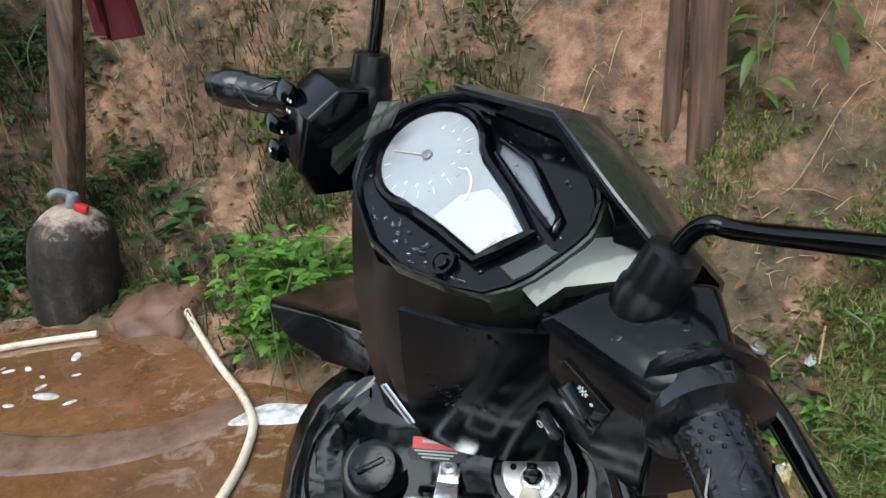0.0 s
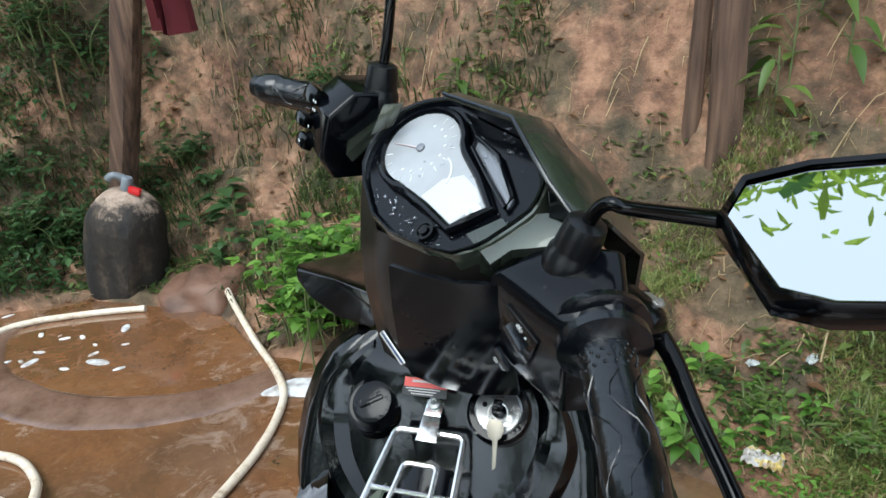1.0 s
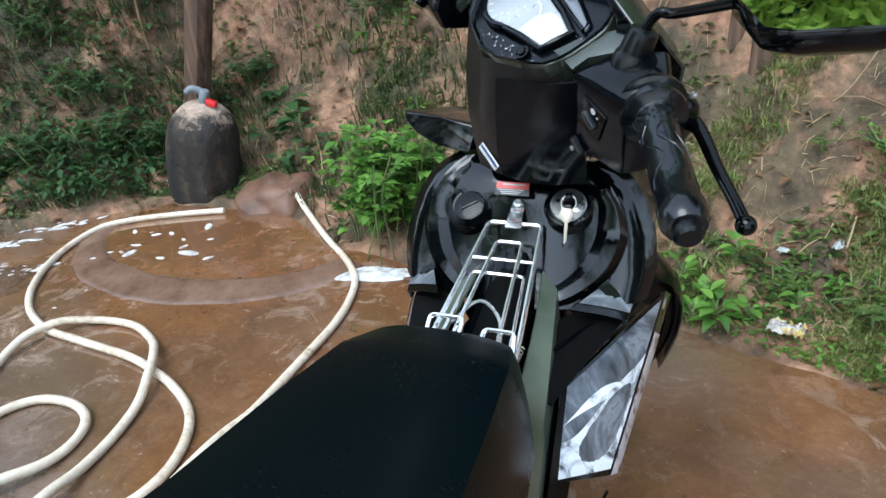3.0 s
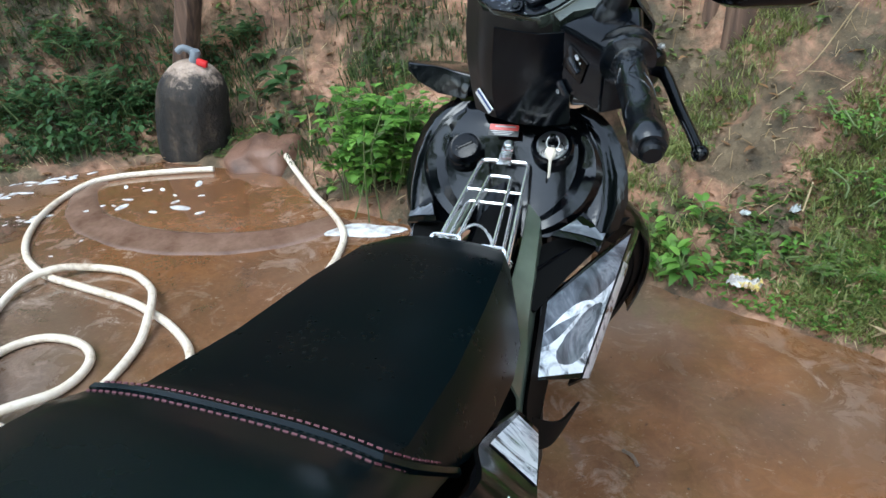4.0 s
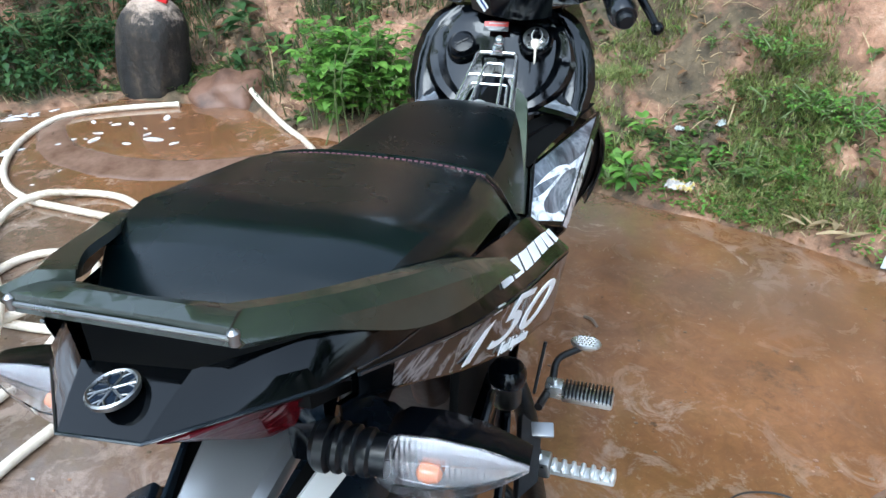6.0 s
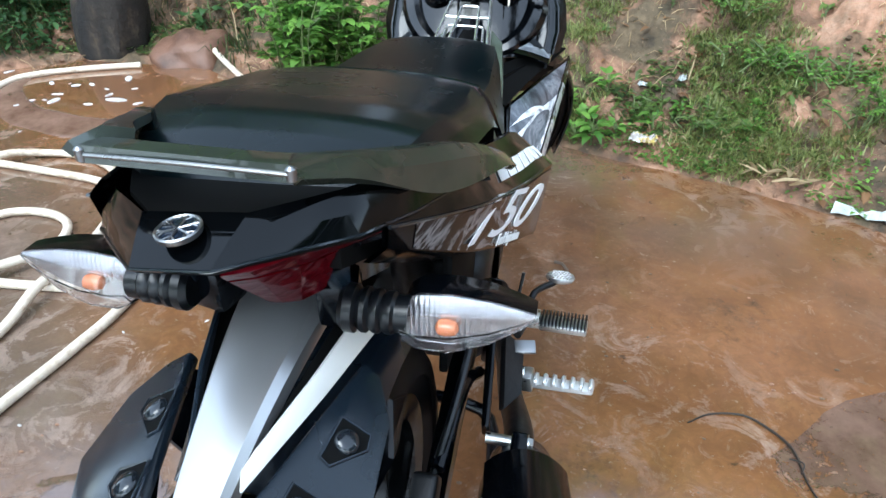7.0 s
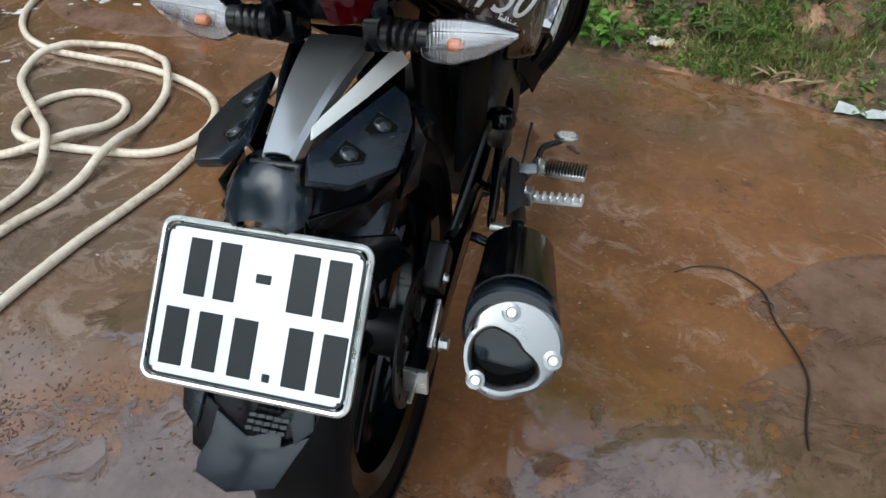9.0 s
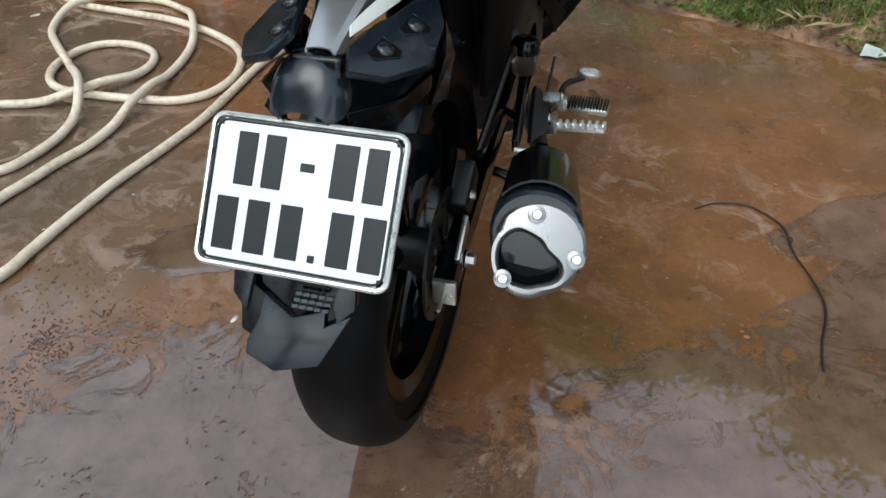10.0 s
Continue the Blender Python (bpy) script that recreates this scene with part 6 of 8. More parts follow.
wire(rounded([rk(0.012, 0.66), rk(0.013, 0.705, 0.014), rk(0.047, 0.705, 0.014), rk(0.05, 0.68)], 0.006), 0.0028, n=1)
o = [(-0.008, 0.9, 0.742), (0.009, 0.9, 0.742), (0.009, 0.87, 0.726), (0.012, 0.862, 0.714), (-0.01, 0.862, 0.714), (-0.008, 0.87, 0.726)]
tab = part("rack_tab", plate([(-0.008, 0.906, 0.744), (0.009, 0.906, 0.744), (0.009, 0.888, 0.733), (-0.008, 0.888, 0.733)], 0.0025, 0.0006), CHROME, rack)
part("tab_lip", plate([(-0.008, 0.888, 0.7345), (0.009, 0.888, 0.7345), (0.013, 0.862, 0.724), (-0.008, 0.862, 0.724)], 0.0025, 0.0006), CHROME, tab)
part("tab_screw", lathe([(0.006, 0), (0.006, 0.002), (0.0035, 0.0035), (0.002, 0.002)], 16, "z", Matrix.Translation((0.0005, 0.898, 0.742)) @ Euler((radians(31), 0, 0)).to_matrix().to_4x4()), STEEL, tab)
part("rack_spring", tube([(0.052 + 0.004 * math.cos(i * 0.9), 0.71 - 0.0009 * i, 0.652 + 0.004 * math.sin(i * 0.9)) for i in range(30)], 0.0009, 5, 1, raw=True), STEEL, rack)
part("rack_strap", tube([rk(-0.04, 0.74, -0.02), rk(-0.01, 0.76, -0.005), rk(0.02, 0.74, -0.01), rk(0.03, 0.69, -0.02)], 0.0022, 6), STEEL, rack)

# front cowl wings beside the headlamp
def wing(s):
    o = sx([(0.192, 0.992, 0.832), (0.13, 0.968, 0.832), (0.07, 0.95, 0.826), (0.08, 0.945, 0.79), (0.13, 0.958, 0.793), (0.168, 0.975, 0.806), (0.19, 0.988, 0.818)], s)
    o2 = [(x * 0.86, y + 0.15, z - 0.03) for x, y, z in o]
    bm = loft([o, [(x * 1.02, y + 0.012, z) for x, y, z in o], o2], True, True)
    bmesh.ops.bevel(bm, geom=bm.edges[:], offset=0.003, segments=2, affect="EDGES", profile=0.6)
    return part("front_wing", bm, WETGLOSS, bike, "glossy black front cowl wing", smooth=28)


both(wing)
rows = []
for y, w, z0, z1 in ((0.96, 0.14, 0.62, 0.8), (1.06, 0.15, 0.55, 0.83), (1.16, 0.12, 0.55, 0.82), (1.24, 0.06, 0.6, 0.76)):
    rows.append([(-w, y, z0), (-w * 1.1, y, (z0 + z1) / 2), (-w * 0.7, y, z1 - 0.01), (0, y, z1), (w * 0.7, y, z1 - 0.01), (w * 1.1, y, (z0 + z1) / 2), (w, y, z0)])
part("front_cowl", loft(rows), GLOSS, bike, "glossy black front cowl", smooth=40)
# warning sticker on the shield
sm = Matrix.Translation((-0.004, 0.888, 0.766)) @ Euler((radians(55), 0, radians(2))).to_matrix().to_4x4()
st = part("red_sticker", block(0.042, 0.016, 0.0008, sm), STRED, shield_ob, "small red and black warning sticker")
bm = bmesh.new()
block(0.044, 0.0085, 0.0006, sm @ Matrix.Translation((0, -0.005, 0.0006)), 0.0, bm)
part("sticker_field", bm, INK, st)
bm = bmesh.new()
for k in range(3):
    block(0.034 - 0.006 * k, 0.0012, 0.0003, sm @ Matrix.Translation((-0.002, -0.0022 - 0.0024 * k, 0.0011)), 0.0, bm)
block(0.03, 0.0022, 0.0003, sm @ Matrix.Translation((0.002, 0.0048, 0.0007)), 0.0, bm)
part("sticker_lines", bm, GREYDECAL, st)

# ---- handlebar cowl and instruments ----
DC, DU, DV, DN = Vector((0.0184, 0.8774, 0.9622)), Vector((0.9975, -0.0503, 0.0494)), Vector((0, 0.7003, 0.7138)), Vector((-0.0705, -0.712, 0.6986))


def dp(u, v, n=0.0):
    return DC + DU * u + DV * v + DN * n


PANEL = [(-0.102, -0.021), (-0.032, -0.044), (0.048, -0.02), (0.066, 0.003), (0.074, 0.034), (0.076, 0.05), (0.066, 0.07), (0.04, 0.084), (0.003, 0.094), (-0.049, 0.092), (-0.087, 0.082), (-0.113, 0.064), (-0.13, 0.039), (-0.124, 0.005)]


def cut_corners(pts, k=0.22):
    """A closed outline with each corner cut, for rounder mouldings."""
    out = []
    for (x0, y0), (x1, y1) in zip(pts, pts[1:] + pts[:1]):
        out += [(x0 + (x1 - x0) * k, y0 + (y1 - y0) * k), (x1 + (x0 - x1) * k, y1 + (y0 - y1) * k)]
    return out


RIMLINE = cut_corners(PANEL)


def ring_of(scale, n, dv=0.0, du=0.0):
    cu, cv = -0.022, 0.025
    return [dp(cu + (u - cu) * scale + du, cv + (v - cv) * scale + dv, n) for u, v in RIMLINE]


rows = [ring_of(0.985, 0.0), ring_of(1.0, 0.002), ring_of(1.03, 0.0), ring_of(1.1, -0.02, -0.002), ring_of(1.16, -0.05, 0.004), ring_of(1.06, -0.085, 0.02), ring_of(0.8, -0.12, 0.04)]
cowl = part("handlebar_cowl", loft(rows, True), OLIVE, bike, "dark olive handlebar cowl round the instruments", smooth=30, at=STEER)
# black inner panel, dished under the rim
rows = [ring_of(0.985, 0.0005), ring_of(0.95, -0.003), ring_of(0.6, -0.005)]
bm = loft(rows, True)
bm.faces.new([v for v in bm.verts][-len(RIMLINE):])
panel = part("instrument_panel", bm, MATTE, cowl, "wet black instrument surround", at=STEER)
rows = [ring_of(0.985, 0.0028), ring_of(1.012, 0.0036), ring_of(1.015, 0.0)]
part("panel_rim", loft(rows, True), MATTE, cowl, at=STEER)


def gauge(name, outline, n, t, material, label, bezel=0.0):
    o = [dp(u, v, n) for u, v in outline]
    ob = part(name, plate(o, t, min(0.0015, t * 0.4)), material, cowl, label, at=STEER)
    if bezel:
        part("bezel", tube([dp(u, v, n + t * 0.8) for u, v in outline], bezel, 8, 1, True, raw=True), MATTE, ob, at=STEER)
    return ob


GLASSO = [(-0.036, -0.006), (-0.008, -0.004), (0.03, -0.004), (0.038, 0.012), (0.046, 0.029), (0.013, 0.042), (-0.02, 0.051)]
GLASSO += [(-0.066 + 0.0455 * math.cos(radians(a)), 0.031 + 0.0405 * math.sin(radians(a))) for a in range(38, 300, 12)]
dial = gauge("dial_glass", GLASSO, -0.003, 0.004, DIALGLASS, "misted speedometer glass with water drops", 0.004)
gauge("lcd_window", [(-0.02, 0.0), (-0.016, 0.022), (-0.002, 0.036), (0.02, 0.034), (0.034, 0.028), (0.028, 0.0)], 0.0012, 0.0006, LCD, "pale liquid crystal window")
gauge("fuel_window", [(-0.02, 0.058), (-0.026, 0.068), (0.009, 0.066), (0.052, 0.047), (0.055, 0.037), (0.018, 0.047)], -0.003, 0.004, FUELW, "grey fuel gauge window", 0.002)
HUBU, HUBV = -0.066, 0.03
PINK = mat("pale_pink_needle_paint", (0.5, 0.4, 0.41), 0.4)
bm = bmesh.new()
for k in range(0, 23, 2):
    a = radians(-35 - 10.5 * k + 130)
    r0, r1 = (0.031, 0.037) if k % 2 == 0 else (0.034, 0.037)
    p0, p1 = [dp(HUBU + r * math.cos(a), HUBV + r * math.sin(a) * 0.95, 0.0012) for r in (r0, r1)]
    tube([p0, p1], 0.00045, 4, 1, False, bm, True)
part("dial_ticks", bm, TICK, dial, at=STEER)
bm = bmesh.new()
for k in range(9):
    a = radians(90 - 24 * k + 20)
    p = dp(HUBU + 0.0255 * math.cos(a), HUBV + 0.0245 * math.sin(a), 0.0013)
    block(0.0018, 0.0026, 0.0003, Matrix.Translation(p) @ Matrix((DU, DV, DN)).transposed().to_4x4(), 0.0, bm)
part("dial_marks", bm, TICK, dial, at=STEER)
part("needle", tube([dp(HUBU, HUBV, 0.0018), dp(HUBU - 0.03, HUBV - 0.012, 0.0018)], [0.0009, 0.0005], 6, 2), PINK, dial, "pale pink dial needle", at=STEER)
part("dial_hub", lathe([(0.004, 0), (0.004, 0.002), (0.003, 0.0025)], 16, "z", Matrix.Translation(dp(HUBU, HUBV, 0.001)) @ DN.to_track_quat("Z", "Y").to_matrix().to_4x4()), FUELW, dial, at=STEER)
part("lcd_arc", tube([dp(-0.03 + 0.022 * math.cos(a), 0.012 + 0.026 * math.sin(a), 0.0014) for a in [radians(20 + 70 * j / 6) for j in range(7)]], 0.001, 5, 1, raw=True), TICK, dial, at=STEER)
m = Matrix.Translation(dp(0.036, 0.019, 0.0016)) @ DN.to_track_quat("Z", "Y").to_matrix().to_4x4()
part("dial_badge", lathe([(0.0062, 0), (0.0066, 0.0004), (0.0056, 0.0005), (0.0052, 0.0)], 24, "z", m), TICK, dial, at=STEER)
m = Matrix.Translation(dp(0.012, -0.018, -0.002)) @ DN.to_track_quat("Z", "Y").to_matrix().to_4x4()
part("panel_screw", lathe([(0.0085, 0.0), (0.0085, 0.003), (0.0065, 0.003), (0.006, 0.001), (0.0042, 0.001), (0.0042, 0.0045), (0.002, 0.005)], 18, "z", m), GLOSS, panel, "recessed panel screw", at=STEER)
# water drops standing on the panel and the cowl
random.seed(77)
bm = bmesh.new()
drops = 0
while drops < 150:
    u, v = random.uniform(-0.13, 0.076), random.uniform(-0.04, 0.092)
    cu, cv = (u + 0.022) / 0.1, (v - 0.025) / 0.066
    rr = math.hypot(cu, cv)
    if rr > 0.93 or (rr < 0.6 and random.random() < 0.75):
        continue
    r = random.choice([0.0006, 0.0009, 0.0012, 0.0017])
    m = Matrix.Translation(dp(u, v, 0.0012 if rr < 0.6 else -0.0032)) @ DN.to_track_quat("Z", "Y").to_matrix().to_4x4() @ Matrix.Rotation(random.random() * 3, 4, "Z") @ Matrix.Diagonal((1.5, 1.0, 0.6, 1))
    lathe([(r, 0), (r * 0.85, r * 0.5), (r * 0.4, r * 0.9)], 8, "z", m, bm)
    drops += 1
DROP = glass("water_drop", (0.98, 0.99, 1.0), 0.0, 1.33)
tagged(part("water_drops", bm, DROP, panel, at=STEER), "clear water drops", kind="stuff")
# the screen over the instruments
o = [dp(-0.066, 0.074, 0.026), dp(0.022, 0.088, 0.03), dp(0.089, 0.066, 0.024), dp(0.116, 0.06, 0.008)]
fall = DV * 0.62 - DN * 0.78
q = [p + fall * k for p, k in zip(o, (0.03, 0.04, 0.042, 0.03))]
rows = [o, [a.lerp(b, 0.4) + DV * 0.004 for a, b in zip(o, q)], q, [p + fall * 0.02 - DN * 0.05 for p in q], [p + fall * 0.01 - DN * 0.1 - DV * 0.02 for p in q]]
scr = part("screen", thicken(loft(rows), 0.003), OLIVE, cowl, "dark olive screen above the instruments", smooth=30, at=STEER)
rows = [[p - DN * 0.004 for p in o], [dp(-0.07, 0.08, 0.0), dp(0.01, 0.088, 0.0), dp(0.07, 0.068, 0.0), dp(0.09, 0.052, -0.002)]]
part("screen_inner", loft(rows), MATTE, scr, at=STEER)
part("screen_edge", tube([p + DN * 0.001 for p in o], 0.0016, 6, 1, raw=True), GREY, scr, at=STEER)
# side shoulder of the cowl towards the left switches
for s in (-1,):
    a = [(0.096, 0.862, 0.948), (0.115, 0.872, 0.955), (0.15, 0.885, 0.962)]
    b = [(0.1, 0.9, 0.982), (0.12, 0.91, 0.98), (0.152, 0.912, 0.972)]
    c = [(0.1, 0.955, 0.985), (0.12, 0.965, 0.98), (0.15, 0.96, 0.97)]
    rows = [spline([(p[0] * s - (0.012 if s < 0 else 0.0), p[1], p[2]) for p in r], 4) for r in (a, b, c)]
    part("cowl_shoulder", thicken(loft(rows), 0.01), OLIVE, cowl, at=STEER, smooth=40)
# lower front of the cowl
top_row = [dp(-0.022 + (PANEL[i][0] + 0.022) * 1.03, 0.025 + (PANEL[i][1] - 0.025) * 1.03, -0.003) for i in (12, 13, 0, 1, 2, 3, 4)]
base_row = [STEER.inverted() @ Vector(p) for p in ((-0.056, 0.965, 0.812), (-0.058, 0.93, 0.8), (-0.05, 0.903, 0.79), (-0.02, 0.888, 0.784), (0.015, 0.88, 0.783), (0.05, 0.874, 0.785), (0.08, 0.872, 0.79))]
def even(r):
    """Straight runs between the corners, cut into thirds."""
    return [p.lerp(q, k / 3) for p, q in zip(r, r[1:]) for k in range(3)] + [r[-1]]


top_row, base_row = even(top_row), even(base_row)
rows = [[a.lerp(b, t) + Vector((0, -0.012 * math.sin(math.pi * t), 0)) for a, b in zip(top_row, base_row)] for t in (0, 0.15, 0.35, 0.6, 0.8, 1.0)]
lowc = part("cowl_lower", loft(rows), SATINBLACK, cowl, "dark glossy lower cowl", smooth=35, at=STEER)
def low_skin(u, t, off=0.0008):
    """A point on the lower cowl, u along it and t down it."""
    i = u * (len(top_row) - 1)
    a = top_row[int(i)].lerp(top_row[min(int(i) + 1, len(top_row) - 1)], i % 1)
    b = base_row[int(i)].lerp(base_row[min(int(i) + 1, len(base_row) - 1)], i % 1)
    return a.lerp(b, t) + Vector((0, -0.012 * math.sin(math.pi * t) - off, 0))


goal = STEER.inverted() @ Vector((-0.031, 0.884, 0.81))
_, su, sv = min(((low_skin(u / 60, t / 40) - goal).length, u / 60, t / 40) for u in range(1, 59) for t in range(4, 38))
c0 = low_skin(su, sv, 0.0)
ex = (low_skin(su + 0.02, sv, 0.0) - low_skin(su - 0.02, sv, 0.0)).normalized()
ey = (low_skin(su, sv - 0.04, 0.0) - low_skin(su, sv + 0.04, 0.0)).normalized()
ez = ex.cross(ey).normalized()
sm = Matrix((ex, ez.cross(ex), ez)).transposed().to_4x4()
sm.translation = c0 + ez * (0.0022 if ez.y < 0 else -0.0022)
tilt = Matrix.Rotation(radians(-38), 4, "Z")
st = part("blue_sticker", block(0.036, 0.018, 0.0012, sm @ tilt), WHITEP, lowc, "white sticker with a blue band", at=STEER)
part("sticker_band", block(0.034, 0.005, 0.002, sm @ tilt @ Matrix.Translation((0, 0.003, 0.0))), BLUE, lowc, at=STEER)

# the pale facet and the band between the panel and the right switch box
up = [(0.06, 0.832, 0.945), (0.088, 0.842, 0.957), (0.128, 0.83, 0.966), (0.15, 0.834, 0.967)]
dn = [(0.083, 0.813, 0.93), (0.098, 0.816, 0.941), (0.136, 0.812, 0.949), (0.16, 0.812, 0.952)]
rows = [up, [tuple((p + q) / 2 + d for p, q, d in zip(a, b, (0, -0.001, 0.0015))) for a, b in zip(up, dn)], dn, [(x, y + 0.004, z - 0.008) for x, y, z in dn]]
part("cowl_band", thicken(loft(rows), 0.004), OLIVE, cowl, "wet dark olive band below the instruments", smooth=22)
part("cowl_facet", plate([(-0.055, 0.93, 0.998), (-0.04, 0.93, 1.026), (-0.021, 0.93, 1.027), (-0.033, 0.93, 1.007)], 0.003, 0.0008), OLIVE, cowl, "wet dark olive facet")
# column cover; its lower part is a black sheet for the dark interior
rows = [[(0.0, 0.826, 0.92), (0.03, 0.818, 0.917), (0.06, 0.812, 0.916), (0.092, 0.806, 0.92)], [(-0.005, 0.836, 0.88), (0.028, 0.828, 0.876), (0.06, 0.822, 0.876), (0.095, 0.816, 0.88)],
        [(-0.01, 0.854, 0.83), (0.024, 0.846, 0.825), (0.058, 0.84, 0.826), (0.096, 0.836, 0.832)], [(-0.01, 0.876, 0.79), (0.02, 0.868, 0.786), (0.054, 0.862, 0.787), (0.094, 0.858, 0.795)]]
part("column_cover", thicken(loft(rows), 0.004), MATTE, cowl, "black steering column cover, carried down over the dark interior", smooth=40)
part("column_core", lathe([(0.04, 0.0), (0.055, 0.03), (0.075, 0.06), (0.08, 0.11)], 24, "z", pose(0.035, 0.945, 0.785, -8, 0, 0)), DARKHOLE, cowl)

# ---- bars, grips, switches, levers, mirrors ----
part("handlebar", tube([(-0.26, 0.86, 0.947), (-0.18, 0.9, 0.96), (-0.1, 0.9, 0.945), (0, 0.89, 0.92), (0.1, 0.9, 0.945), (0.2, 0.893, 0.958), (0.3, 0.84, 0.942)], 0.011, 10), MATTE, bike, "black handlebar", at=STEER)


def grip(s):
    a, b = (Vector((0.2, 0.897, 0.96)), Vector((0.322, 0.824, 0.939))) if s > 0 else (Vector((-0.186, 0.9, 0.961)), Vector((-0.276, 0.848, 0.945)))
    d = (b - a).normalized()
    m = Matrix.Translation(a) @ d.to_track_quat("Z", "Y").to_matrix().to_4x4()
    ln = (b - a).length
    prof = [(0.014, -0.024), (0.033, -0.022), (0.034, -0.016), (0.027, -0.013), (0.027, -0.008), (0.031, -0.006), (0.031, 0.001), (0.021, 0.004), (0.0185, 0.006), (0.018, 0.01), (0.0175, 0.05), (0.0185, 0.09), (0.018, ln - 0.022), (0.0195, ln - 0.02), (0.0195, ln - 0.002), (0.016, ln + 0.006), (0.006, ln + 0.008)]
    if s < 0:
        prof = [(r * 0.86, h) for r, h in prof]
    ob = part("grip", lathe(prof, 26, "z", m), GRIP, bike, "wet black rubber grip", at=STEER)
    rr = 0.0182 if s > 0 else 0.0157
    for k in range(7):
        ph = 2 * math.pi * k / 7
        part("grip_ridge", tube([m @ Vector((rr * math.cos(ph + 0.5 * math.sin(j * 0.9)), rr * math.sin(ph + 0.5 * math.sin(j * 0.9)), 0.03 + j * ln * 0.06)) for j in range(10)], 0.0007, 4, 1, raw=True), GRIP, ob, at=STEER)
    bm = bmesh.new()
    for k in range(16):
        for j in range(4):
            a2 = 2 * math.pi * (k + 0.5 * (j % 2)) / 16
            bmesh.ops.create_icosphere(bm, subdivisions=1, radius=0.0013, matrix=m @ Matrix.Translation((rr * math.cos(a2), rr * math.sin(a2), 0.008 + j * 0.005)))
    part("grip_studs", bm, GRIP, ob, at=STEER)
    lathe_m = m @ Matrix.Translation((0, 0, ln + 0.006))
    part("bar_end", lathe([(0.012, 0), (0.012, 0.008), (0.009, 0.011)], 20, "z", lathe_m), RUBBER, ob, at=STEER)
    return ob


both(grip)


def bevelled(ob, w):
    """Small rounds on the edges of a moulded box."""
    md = ob.modifiers.new("rounds", "BEVEL")
    md.width, md.segments, md.limit_method, md.angle_limit = w, 3, "ANGLE", radians(25)
    return ob


def tapered(secs):
    """A housing lofted through rounded boxes: (centre, half width, half height) along x."""
    rows = []
    for (x, y, z), hy, hz in secs:
        rows.append([(x, y + hy * c, z + hz * d) for c, d in ((1, 0.45), (0.7, 1), (-0.35, 1), (-0.95, 0.5), (-1, -0.5), (-0.6, -1), (0.6, -1), (1, -0.55))])
    return loft(rows, True, True)


swl = part("left_switch_box", tapered([((-0.124, 0.892, 0.95), 0.03, 0.034), ((-0.127, 0.887, 0.955), 0.039, 0.043), ((-0.133, 0.887, 0.955), 0.04, 0.044), ((-0.172, 0.891, 0.957), 0.04, 0.042), ((-0.178, 0.891, 0.957), 0.038, 0.04), ((-0.182, 0.894, 0.958), 0.028, 0.028)]), MATTE, bike,
           "black left switch box with lamp, signal and horn switches", at=STEER, smooth=60)
bevelled(swl, 0.006)
for (x, y, z), sxx, sz, nm in (((-0.168, 0.853, 0.982), 0.024, 0.016, "dimmer_switch"), ((-0.168, 0.845, 0.957), 0.02, 0.012, "signal_switch"), ((-0.172, 0.85, 0.932), 0.018, 0.014, "horn_button")):
    part(nm, block(sxx, 0.012, sz, pose(x, y, z, -20, 0, 0), 0.003), GLOSS, swl, at=STEER)
bm = bmesh.new()
for x, z in ((-0.143, 0.985), (-0.143, 0.977)):
    lathe([(0.0014, 0), (0.0014, 0.0006)], 10, "y", pose(x, 0.8425, z), bm)
block(0.001, 0.0006, 0.0022, pose(-0.1465, 0.8425, 0.985), 0, bm)
block(0.001, 0.0006, 0.0022, pose(-0.1465, 0.8425, 0.977), 0, bm)
block(0.0022, 0.0006, 0.0016, pose(-0.15, 0.8415, 0.958, 0, 45, 0), 0, bm)
block(0.004, 0.0006, 0.0012, pose(-0.17, 0.8425, 0.934, 0, 20, 0), 0, bm)
tagged(part("switch_icons", bm, TICK, swl, at=STEER), kind="stuff")
# right switch box: a smooth hood over the bar with the switches on its inner flank
BA, BE = Vector((0.0826, 0.8078, 0.9268)), Vector((0.1435, 0.7581, 0.91))
BN, B1 = Vector((-0.1767, -0.5035, 0.8457)).normalized(), (BE - BA).normalized()
BD = Vector((-0.044, 0.28, -0.959)).normalized()
BO = B1.cross(BD).normalized()
BO = BO if BO.y < 0 else -BO
TOPLINE = [Vector(p) for p in ((0.0826, 0.8078, 0.9268), (0.1, 0.8145, 0.934), (0.1156, 0.8227, 0.9426), (0.147, 0.82, 0.947), (0.177, 0.8121, 0.9491), (0.181, 0.787, 0.935), (0.1829, 0.7622, 0.9206), (0.163, 0.7585, 0.9155), (0.1435, 0.7581, 0.91), (0.113, 0.783, 0.9184))]
bc = sum(TOPLINE, Vector()) / len(TOPLINE)
ring = lambda k, d: [bc + (p - bc) * k + BD * d for p in TOPLINE]
bm = loft([ring(0.5, -0.0055), ring(0.82, -0.003), ring(0.95, 0.001), ring(1.0, 0.006), ring(1.02, 0.02), ring(1.0, 0.06), ring(0.92, 0.085), ring(0.5, 0.095)], True, True)
swr = part("right_switch_box", bm, MATTE, bike, "wet black right switch box with lamp and starter switches", smooth=34)
bevelled(swr, 0.003)
part("box_seam", tube([Vector((0.1589, 0.793, 0.934)) + BN * 0.002, Vector((0.1675, 0.775, 0.925)) + BN * 0.002, Vector((0.1746, 0.7588, 0.9169)) - BN * 0.001], 0.0009, 6, 3), DARKHOLE, swr)


def on_box(u, v, out=0.0):
    """A point on the box's inner flank: u along it, v down it."""
    return BA + B1 * u + BD * v + BO * (0.0014 + out)


